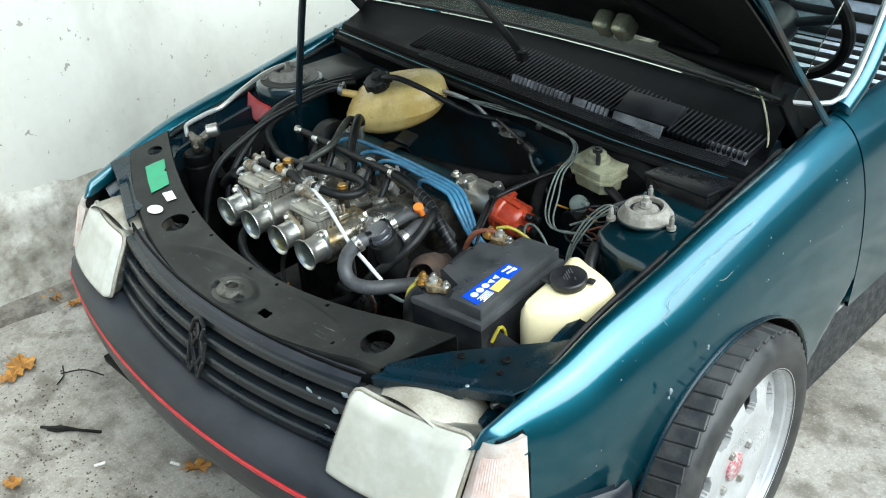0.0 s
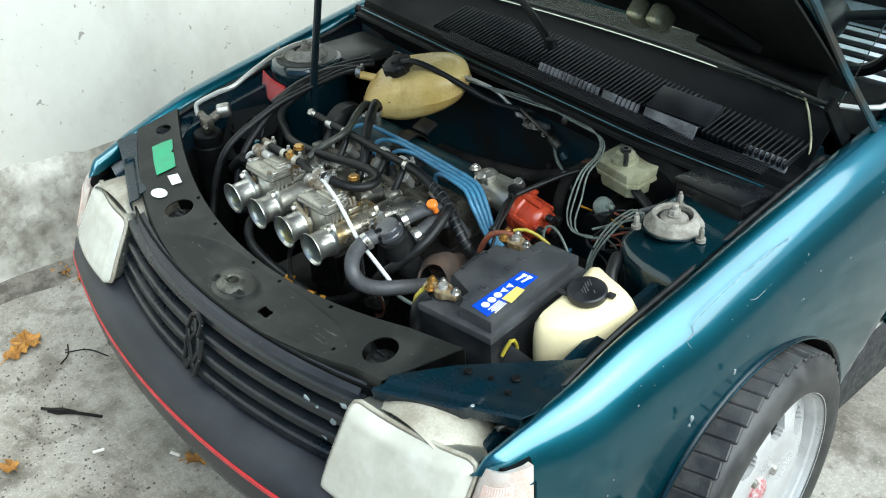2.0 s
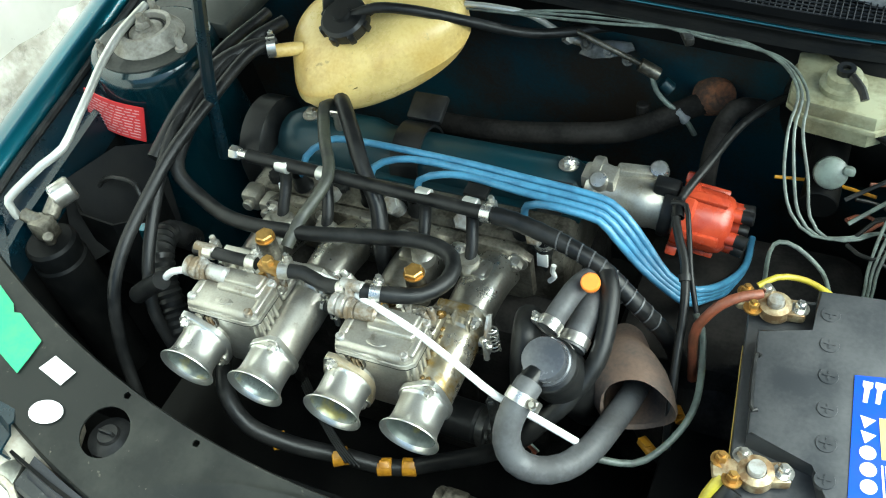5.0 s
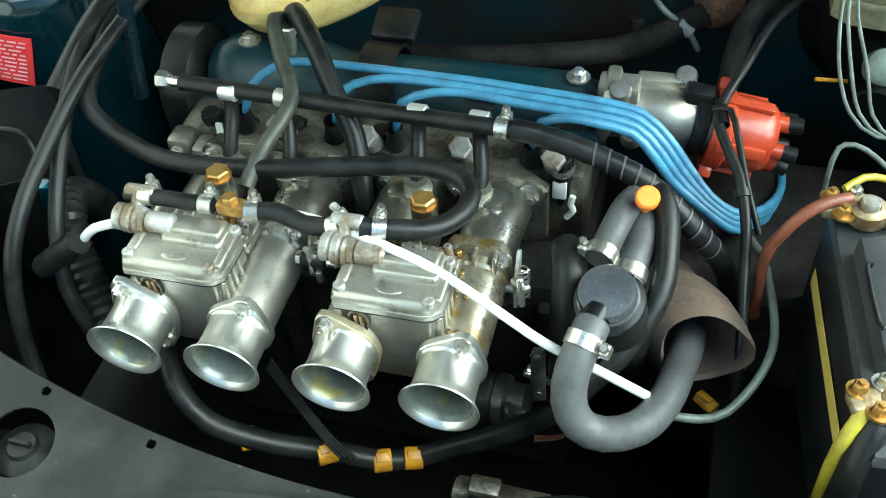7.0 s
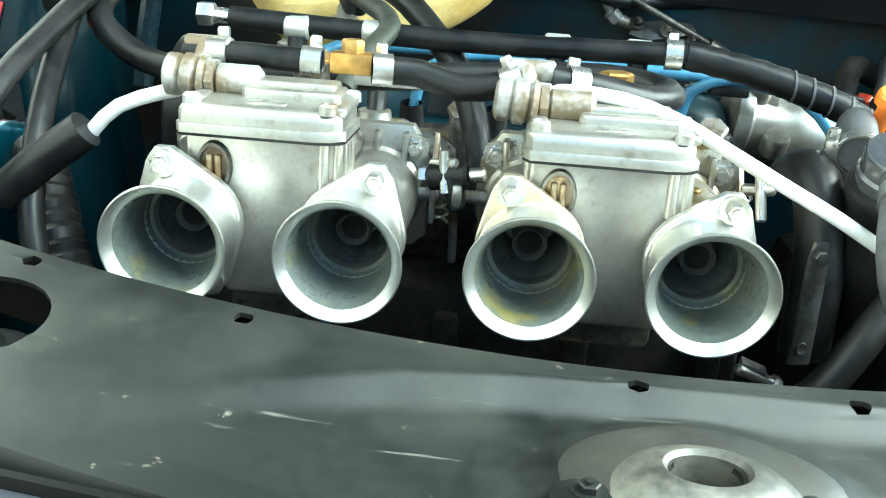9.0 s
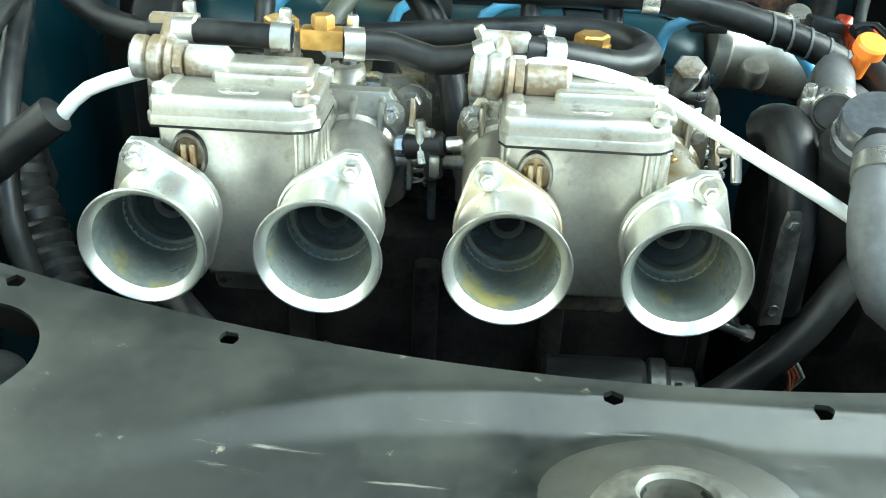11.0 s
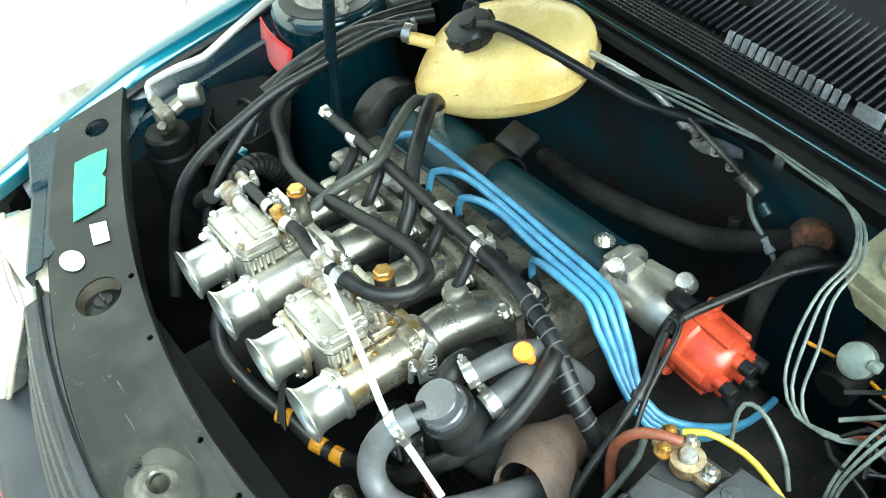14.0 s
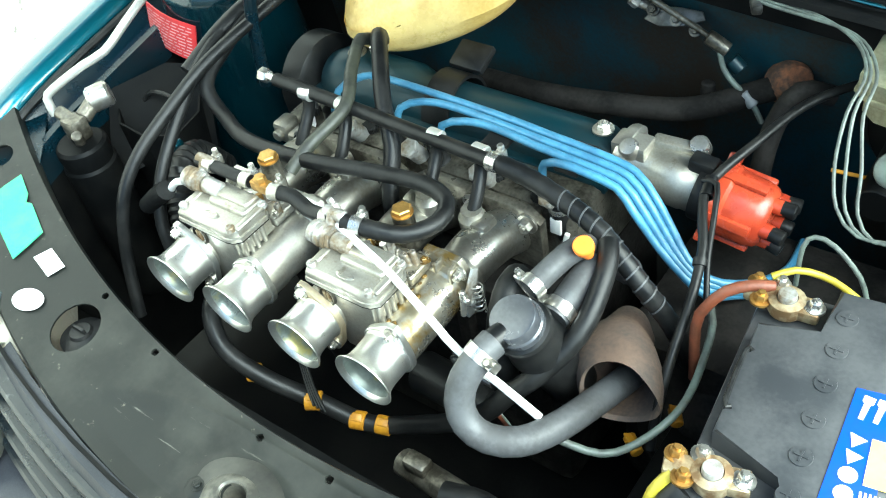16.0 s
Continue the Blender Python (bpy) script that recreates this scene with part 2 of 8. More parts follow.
M["latch_dust"] = material("dusty_latch_steel", (0.11, 0.105, 0.085), (0.03, 0.029, 0.024), 0.4, 0.2, 40, bump=0.1)
M["pad_dust"] = material("tan_dust_on_black_steel", (0.034, 0.033, 0.026), (0.009, 0.009, 0.008), 0.4, 0.0, 30, bump=0.08, spread=0.25)
M["lid"] = material("dusty_grey_black_plastic", (0.028, 0.03, 0.033), (0.052, 0.053, 0.055), 0.42, 0.0, 16, bump=0.06)
M["scuttle"] = material("dusty_scuttle_plastic", (0.007, 0.0075, 0.009), (0.02, 0.0205, 0.0225), 0.42, 0.0, 9, bump=0.08, spec=0.25)
M["olive"] = material("olive_grey_dusty_steel", (0.028, 0.03, 0.026), (0.012, 0.0135, 0.012), 0.5, 0.0, 9, bump=0.08)
M["cap_red"] = material("worn_red_badge", (0.55, 0.54, 0.53), (0.42, 0.12, 0.13), 0.4, 0.2, 140, bump=0.05)
M["reflector"] = material("tarnished_reflector", (0.62, 0.63, 0.58), (0.42, 0.42, 0.36), 0.3, 0.9, 9, bump=0.02)
M["pink"] = material("faded_pink_reflector", (0.64, 0.47, 0.4), (0.7, 0.56, 0.5), 0.3, 0.0, 60, bump=0.05)
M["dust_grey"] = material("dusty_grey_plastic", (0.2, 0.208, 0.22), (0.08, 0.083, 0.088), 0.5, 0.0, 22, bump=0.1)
M["gloss_black"] = material("glossy_black_plastic", (0.004, 0.004, 0.0045), (0.01, 0.01, 0.01), 0.3, 0.0, 12, bump=0.03, spec=0.25)
speckled(M["slam"], 60, 0.66, 0.06, (0.14, 0.13, 0.1), 0.7)
speckled(M["slam"], 8, 0.47, 0.2, (0.038, 0.039, 0.033), 0.5)
speckled(M["slam"], 30, 0.67, 0.04, (0.12, 0.118, 0.1), 0.6, (0.2, 3.0, 1.0))
speckled(M["cast"], 60, 0.6, 0.1, (0.11, 0.08, 0.04), 0.5)
speckled(M["cast"], 13, 0.52, 0.14, (0.2, 0.175, 0.12), 0.5)
speckled(M["cast_oily"], 34, 0.5, 0.12, (0.26, 0.16, 0.02), 0.85)
speckled(M["cast_oily"], 60, 0.58, 0.1, (0.05, 0.035, 0.015), 0.7)
speckled(M["bumper"], 80, 0.7, 0.05, (0.2, 0.2, 0.19), 0.5)
speckled(M["cast"], 18, 0.66, 0.1, (0.34, 0.24, 0.09), 0.4)
speckled(M["trumpet"], 22, 0.62, 0.1, (0.5, 0.4, 0.12), 0.5)
speckled(M["tank"], 11, 0.55, 0.2, (0.3, 0.13, 0.02), 0.65)
speckled(M["tank"], 45, 0.63, 0.08, (0.16, 0.1, 0.03), 0.5)
speckled(M["paint_shaded"], 70, 0.7, 0.04, (0.1, 0.12, 0.12), 0.7)


def ground_material():
    m = material("rough_concrete", (0.43, 0.40, 0.345), (0.24, 0.215, 0.175), 0.88, 0.0, 4.2, mix=0.5, bump=0.9, fine=70, spread=0.2)
    nt = m.node_tree
    b = nt.nodes["Principled BSDF"]
    ramp = next(n for n in nt.nodes if n.type == "VALTORGB")
    co = next(n for n in nt.nodes if n.type == "TEX_COORD")
    grit = nt.nodes.new("ShaderNodeTexVoronoi")
    grit.inputs["Scale"].default_value = 130
    spots = nt.nodes.new("ShaderNodeTexNoise")
    spots.inputs["Scale"].default_value, spots.inputs["Detail"].default_value = 9, 8
    nt.links.new(co.outputs["Object"], grit.inputs["Vector"])
    nt.links.new(co.outputs["Object"], spots.inputs["Vector"])
    r2 = nt.nodes.new("ShaderNodeValToRGB")
    r2.color_ramp.elements[0].position, r2.color_ramp.elements[1].position = 0.36, 0.5
    r2.color_ramp.elements[0].color, r2.color_ramp.elements[1].color = (0.38, 0.36, 0.33, 1), (1, 1, 1, 1)
    nt.links.new(spots.outputs["Fac"], r2.inputs["Fac"])
    mul = nt.nodes.new("ShaderNodeMixRGB")
    mul.blend_type = "MULTIPLY"
    mul.inputs["Fac"].default_value = 0.8
    nt.links.new(ramp.outputs["Color"], mul.inputs[1])
    nt.links.new(r2.outputs["Color"], mul.inputs[2])
    r3 = nt.nodes.new("ShaderNodeMapRange")
    r3.inputs["From Max"].default_value, r3.inputs["To Min"].default_value = 0.5, 1.15
    r3.inputs["To Max"].default_value = 0.85
    nt.links.new(grit.outputs["Distance"], r3.inputs["Value"])
    hsv = nt.nodes.new("ShaderNodeHueSaturation")
    nt.links.new(r3.outputs[0], hsv.inputs["Value"])
    nt.links.new(mul.outputs[0], hsv.inputs["Color"])
    nt.links.new(hsv.outputs[0], b.inputs["Base Color"])
    return m


def wall_material():
    m = material("stained_white_plaster", (0.7, 0.685, 0.625), (0.61, 0.595, 0.53), 0.8, 0.0, 1.6, bump=0.15, fine=30, spread=0.25)
    nt = m.node_tree
    b = nt.nodes["Principled BSDF"]
    ramp = next(n for n in nt.nodes if n.type == "VALTORGB")
    co = next(n for n in nt.nodes if n.type == "TEX_COORD")
    spots = nt.nodes.new("ShaderNodeTexNoise")
    spots.inputs["Scale"].default_value, spots.inputs["Detail"].default_value = 38, 5
    nt.links.new(co.outputs["Object"], spots.inputs["Vector"])
    r2 = nt.nodes.new("ShaderNodeValToRGB")
    r2.color_ramp.elements[0].position, r2.color_ramp.elements[1].position = 0.285, 0.315
    r2.color_ramp.elements[0].color, r2.color_ramp.elements[1].color = (0.35, 0.33, 0.29, 1), (1, 1, 1, 1)
    nt.links.new(spots.outputs["Fac"], r2.inputs["Fac"])
    mul = nt.nodes.new("ShaderNodeMixRGB")
    mul.blend_type = "MULTIPLY"
    mul.inputs["Fac"].default_value = 0.8
    nt.links.new(ramp.outputs["Color"], mul.inputs[1])
    nt.links.new(r2.outputs["Color"], mul.inputs[2])
    nt.links.new(mul.outputs[0], b.inputs["Base Color"])
    return m


M["ground"], M["wall"] = ground_material(), wall_material()
speckled(M["ground"], 55, 0.6, 0.08, (0.06, 0.052, 0.042), 0.75)
speckled(M["ground"], 130, 0.6, 0.06, (0.5, 0.48, 0.43), 0.55)
speckled(M["ground"], 13, 0.53, 0.1, (0.15, 0.13, 0.1), 0.55)
speckled(M["ground"], 1.7, 0.55, 0.14, (0.075, 0.068, 0.058), 0.6)
speckled(M["wall"], 2.2, 0.5, 0.22, (0.40, 0.385, 0.335), 0.55, (1.0, 1.0, 0.6))
speckled(M["wall"], 16, 0.64, 0.1, (0.36, 0.34, 0.29), 0.45, (1.0, 1.0, 0.45))
M["skirt"] = material("crumbling_grey_render", (0.43, 0.405, 0.345), (0.2, 0.18, 0.142), 0.92, 0.0, 17, bump=1.2, fine=60, spread=0.2)
speckled(M["skirt"], 30, 0.57, 0.07, (0.09, 0.08, 0.062), 0.5)
speckled(M["skirt"], 7, 0.5, 0.16, (0.62, 0.6, 0.54), 0.7)
M["faded_text"] = material("faded_pale_print", (0.72, 0.5, 0.5), (0.6, 0.36, 0.36), 0.5, 0.0, 60, bump=0.0)
M["soil"] = material("dark_damp_soil", (0.17, 0.15, 0.122), (0.08, 0.07, 0.055), 0.95, 0.0, 25, bump=0.8, fine=120)
M["yard"] = material("unseen_yard_wall", (0.22, 0.21, 0.19), (0.13, 0.125, 0.11), 0.9, 0.0, 3, bump=0.3, fine=40)
glass = bpy.data.materials.new("windscreen_glass")
glass.use_nodes = True
gb = glass.node_tree.nodes["Principled BSDF"]
gb.inputs["Base Color"].default_value = (0.62, 0.68, 0.62, 1)
gb.inputs["Roughness"].default_value = 0.0
gb.inputs["Transmission Weight"].default_value = 1.0
gb.inputs["IOR"].default_value = 1.15
M["glass"] = glass


# ---- shape helpers ----
def along(origin, way, up=(0, 0, 1)):
    """A frame at origin whose z axis points along way."""
    z = Vector(way).normalized()
    x = Vector(up).cross(z)
    if x.length < 1e-4:
        x = Vector((1, 0, 0))
    x.normalize()
    y = z.cross(x)
    m = Matrix((x, y, z)).transposed().to_4x4()
    m.translation = origin
    return m


def finish(bm, angle=0.6):
    bmesh.ops.recalc_face_normals(bm, faces=bm.faces)
    for f in bm.faces:
        f.smooth = True
    for e in bm.edges:
        e.smooth = len(e.link_faces) == 2 and e.calc_face_angle(0) < angle


def part(name, bm, mat, parent=None, label="", angle=0.6):
    finish(bm, angle)
    me = bpy.data.meshes.new(name)
    bm.to_mesh(me)
    bm.free()
    me.materials.append(M[mat] if isinstance(mat, str) else mat)
    ob = new(name, me)
    ob.parent = parent
    if label:
        ob["label"] = label
    return ob


def thing(name, at, label, category, group="", kind=""):
    e = new(name)
    e.empty_display_size = 0.02
    e.location = at
    tagged(e, label, category, group, kind)
    return e


def settle(ob):
    """Keep the world place of the parts of a thing whose Empty stands at its base."""
    inv = Matrix.Translation(ob.location).inverted()
    for c in ob.children:
        c.matrix_parent_inverse = inv
    return ob


def box(bm, centre, size, bevel=0.004, turn=None, seg=2):
    m = Matrix.Translation(centre) @ (turn.to_4x4() if turn else Matrix()) @ Matrix.Diagonal((*size, 1))
    r = bmesh.ops.create_cube(bm, size=1, matrix=m)
    if bevel:
        edges = {e for v in r["verts"] for e in v.link_edges}
        bmesh.ops.bevel(bm, geom=list(edges), offset=bevel, segments=seg, affect="EDGES", profile=0.5)


def lathe(bm, profile, m, seg=24):
    """Turn (radius, height) pairs about the z axis of m."""
    rings = []
    for r, h in profile:
        if r < 1e-5:
            rings.append([bm.verts.new(m @ Vector((0, 0, h)))])
        else:
            rings.append([bm.verts.new(m @ Vector((r * math.cos(2 * math.pi * k / seg), r * math.sin(2 * math.pi * k / seg), h))) for k in range(seg)])
    for a, b in zip(rings, rings[1:]):
        for k in range(seg):
            k2 = (k + 1) % seg
            if len(a) == 1 and len(b) == 1:
                continue
            if len(a) == 1:
                bm.faces.new((a[0], b[k], b[k2]))
            elif len(b) == 1:
                bm.faces.new((a[k], a[k2], b[0]))
            else:
                bm.faces.new((a[k], a[k2], b[k2], b[k]))


def rod(bm, a, b, r, seg=16, bevel=0.0015):
    a, b = Vector(a), Vector(b)
    h = (b - a).length
    lathe(bm, [(0, 0), (r - bevel, 0), (r, bevel), (r, h - bevel), (r - bevel, h), (0, h)], along(a, b - a), seg)


def hexnut(bm, a, way, r, h):
    m = along(a, way)
    lathe(bm, [(0, 0), (r, 0), (r, h * 0.8), (r * 0.85, h), (0, h)], m, 6)


def bolt(bm, a, way, r, h):
    m = along(a, way)
    lathe(bm, [(0, 0), (r * 1.6, 0), (r * 1.6, h * 0.2), (0, h * 0.2)], m, 16)
    hexnut(bm, Vector(a) + Vector(way).normalized() * h * 0.2, way, r, h * 0.6)
    lathe(bm, [(0, 0), (r * 0.5, 0), (r * 0.5, h), (0, h)], m, 10)


def smooth_line(pts, step):
    """Catmull-Rom through pts, with a point about every step metres."""
    p = [Vector(q) for q in pts]
    p = [2 * p[0] - p[1]] + p + [2 * p[-1] - p[-2]]
    out = []
    for i in range(1, len(p) - 2):
        a, b, c, d = p[i - 1:i + 3]
        n = max(2, int((c - b).length / step))
        for k in range(n):
            t = k / n
            out.append(0.5 * (2 * b + (c - a) * t + (2 * a - 5 * b + 4 * c - d) * t * t + (3 * b - a - 3 * c + d) * t ** 3))
    out.append(p[-2])
    return out


def tube(bm, pts, r, seg=12, step=0.012, curve=True, ribs=0.0, ends=True):
    line = smooth_line(pts, step) if curve else [Vector(q) for q in pts]
    rings, side = [], None
    for i, q in enumerate(line):
        d = (line[min(i + 1, len(line) - 1)] - line[max(i - 1, 0)]).normalized()
        if side is None:
            side = d.orthogonal().normalized()
        side = (side - d * side.dot(d)).normalized()
        up = d.cross(side)
        rr = (r(i / (len(line) - 1)) if callable(r) else r) + (ribs if i % 2 else 0)
        rings.append([bm.verts.new(q + rr * (math.cos(2 * math.pi * k / seg) * side + math.sin(2 * math.pi * k / seg) * up)) for k in range(seg)])
    for a, b in zip(rings, rings[1:]):
        for k in range(seg):
            bm.faces.new((a[k], a[(k + 1) % seg], b[(k + 1) % seg], b[k]))
    if ends:
        bm.faces.new(rings[0][::-1])
        bm.faces.new(rings[-1])


def prism(bm, outline, h, m, bevel=0.0, seg=2):
    """A plate: the outline in the xy plane of m, h thick along its z."""
    lo = [bm.verts.new(m @ Vector((x, y, 0))) for x, y in outline]
    hi = [bm.verts.new(m @ Vector((x, y, h))) for x, y in outline]
    n = len(lo)
    top = bm.faces.new(hi)
    bm.faces.new(lo[::-1])
    for k in range(n):
        bm.faces.new((lo[k], lo[(k + 1) % n], hi[(k + 1) % n], hi[k]))
    if bevel:
        bmesh.ops.bevel(bm, geom=list(top.edges), offset=bevel, segments=seg, affect="EDGES", profile=0.5)


def loft(bm, rows, close=False):
    """A skin over rows of points, all of one length."""
    grid = [[bm.verts.new(q) for q in row] for row in rows]
    for a, b in zip(grid, grid[1:]):
        for k in range(len(a) - (0 if close else 1)):
            bm.faces.new((a[k], a[(k + 1) % len(a)], b[(k + 1) % len(a)], b[k]))
    return grid


def thicken(bm, t):
    """Give a skin a back t metres behind it and close its rim."""
    bmesh.ops.recalc_face_normals(bm, faces=bm.faces)
    bm.normal_update()
    faces = list(bm.faces)
    rim = [(e.verts[0], e.verts[1]) for e in bm.edges if len(e.link_faces) == 1]
    twin = {v: bm.verts.new(v.co - v.normal * t) for v in list(bm.verts)}
    for f in faces:
        bm.faces.new([twin[v] for v in reversed(f.verts)])
    for a, b in rim:
        bm.faces.new((a, b, twin[b], twin[a]))


def lerp(x, table):
    for (a, b), (c, d) in zip(table, table[1:]):
        if x <= c:
            return b + (d - b) * (x - a) / (c - a)
    return table[-1][1]


def punch(bm, holes):
    """Knock round holes (x, y, radius) through a skin seen from above."""
    for x, y, r in holes:
        c = Vector((x, y))
        dead = [f for f in bm.faces if (f.calc_center_median().xy - c).length < r and f.normal.z ** 2 > 0.3]
        if not dead:
            dead = [min(bm.faces, key=lambda f: (f.calc_center_median().xy - c).length)]
        edge = {v for f in dead for v in f.verts}
        bmesh.ops.delete(bm, geom=dead, context="FACES")
        for v in edge:
            if v.is_valid and v.is_boundary:
                d = v.co.xy - c
                if d.length > 1e-6:
                    v.co.xy = c + d.normalized() * r


# ---- ground and wall ----
bm = bmesh.new()
n = 90
half = 60.0
ys = [-half, -20, -8, -4] + [-3 + 6.0 * k / n for k in range(n + 1)] + [4, 8, 20, half]
rows = []
for yy in ys:
    row = []
    for xx in ys:
        z = 0.0
        if -3 <= xx <= 3 and -3 <= yy <= 3:
            z = 0.006 * noise.noise(Vector((xx * 3.1, yy * 3.1, 0.3))) + 0.003 * noise.noise(Vector((xx * 11, yy * 11, 1.7)))
        row.append((xx, yy, z))
    rows.append(row)
loft(bm, rows)
tagged(part("ground", bm, "ground"), "rough grey stained concrete yard ground", "ground", kind="structure")

bm = bmesh.new()
box(bm, (-1.48, 2.5, 1.75), (0.2, 12.0, 3.5), 0.01)
tagged(part("wall_west", bm, "wall"), "white plastered wall with small dark stains", "wall", kind="structure")
bm = bmesh.new()
rows = []
for k in range(241):
    yy = -3.5 + 12.0 * k / 240
    row = []
    for j in range(13):
        f = j / 12
        top = 0.33 + 0.06 * noise.noise(Vector((yy * 2.3, 0.2, 0))) + 0.04 * noise.noise(Vector((yy * 7, 3.2, 0))) + 0.018 * noise.noise(Vector((yy * 31, 3.2, 0)))
        rough = 0.016 * noise.noise(Vector((yy * 6, f * 5, 2))) + 0.010 * noise.noise(Vector((yy * 21, f * 13, 5)))
        row.append((-1.381 + (0.026 + rough) * min(1, (1 - f) * 7) + 0.02 * (1 - f) ** 6, yy, -0.02 + f * (top + 0.02)))
    rows.append(row)
loft(bm, rows)
tagged(part("trim", bm, "skirt"), "crumbling grey cement render along the wall foot", "wall render", kind="structure")


bm = bmesh.new()
rows = []
for k in range(181):
    yy = -3.5 + 10.0 * k / 180
    w = 0.05 + 0.05 * noise.noise(Vector((yy * 3.1, 7.0, 0))) + 0.02 * noise.noise(Vector((yy * 14, 2.0, 0)))
    rows.append([(-1.35, yy, 0.022), (-1.325, yy, 0.018 + 0.004 * noise.noise(Vector((yy * 20, 1, 1)))), (-1.31 + w * 0.6, yy, 0.011), (-1.3 + w, yy, -0.006)])
loft(bm, rows)
tagged(part("ground_verge", bm, "soil"), "dark damp soil along the foot of the wall", "soil", kind="structure")
# Unseen walls, added to block low sky and darken the paint's reflections.
for name, c, size in (("unseen_wall_east", (4.6, 2.0, 0.8), (0.2, 13.0, 1.6)), ("unseen_wall_south", (1.5, -5.0, 0.8), (6.4, 0.2, 1.6)), ("unseen_wall_north", (1.5, 8.4, 2.9), (6.4, 0.2, 5.8))):
    bm = bmesh.new()
    box(bm, c, size, 0.01)
    tagged(part(name, bm, "yard"), "unseen plain grey wall added to shape light and reflections", "wall", kind="structure")


# ---- car body ----
car = thing("hatchback_car", (0, 0.66, 0), "teal green hatchback car with open bonnet and worn paint", "car")
CREST = [(0.09, 0.607), (0.13, 0.625), (0.18, 0.643), (0.24, 0.668), (0.40, 0.712), (0.58, 0.741), (0.77, 0.773), (0.97, 0.803), (1.14, 0.822)]
AXLE_Y, AXLE_Z, ARCH, ARCH_Z = 0.666, 0.275, 0.324, 0.257


PROFILE = [(0.659, -0.030), (0.662, -0.016), (0.667, -0.007), (0.676, -0.002), (0.688, -0.001), (0.706, -0.008), (0.724, -0.023), (0.740, -0.045), (0.754, -0.075), (0.765, -0.112), (0.774, -0.155), (0.780, -0.205), (0.784, -0.26), (0.785, -0.32), (0.783, -0.39), (0.778, -0.47), (0.772, -0.56)]
PROFILE = [(q.x, q.y) for q in smooth_line([(x, z, 0) for x, z in PROFILE], 0.007)]
WIDTH = [(0.12, 0.50), (0.165, 0.58), (0.22, 0.75), (0.30, 0.86), (0.42, 0.93), (0.55, 1.0), (1.2, 1.0)]


def smooth_lerp(v, table):
    d = 0.03
    return (lerp(v - d, table) + 2 * lerp(v, table) + lerp(v + d, table)) / 4


def fender_row(y, s, lowest=0.27):
    c = smooth_lerp(y, CREST)
    k = smooth_lerp(y, WIDTH)
    low = lowest
    if y < 0.1668:
        c -= 26 * (0.167 - y) ** 2 * 3
        low = 0.606
    if abs(y - AXLE_Y) < ARCH:
        low = ARCH_Z + math.sqrt(ARCH ** 2 - (y - AXLE_Y) ** 2)
    elif y > 0.9:
        low = max(low, lerp(y, [(0.97, 0.29), (1.07, 0.385), (1.145, 0.47), (1.3, 0.48)]) if lowest < 0.3 else low)
    out = []
    for x, dz in PROFILE:
        x2 = 0.643 + (x - 0.643) * k - 0.008 * max(0, (0.3 - y) / 0.15)
        front = max(0.0, 1 - (y - 0.165) / 0.1)
        lean = -0.04 * max(0.0, min(1.0, (0.712 - x2) / 0.077)) * front
        out.append(Vector((s * x2, y + lean, max(c + dz, low))))
    return out


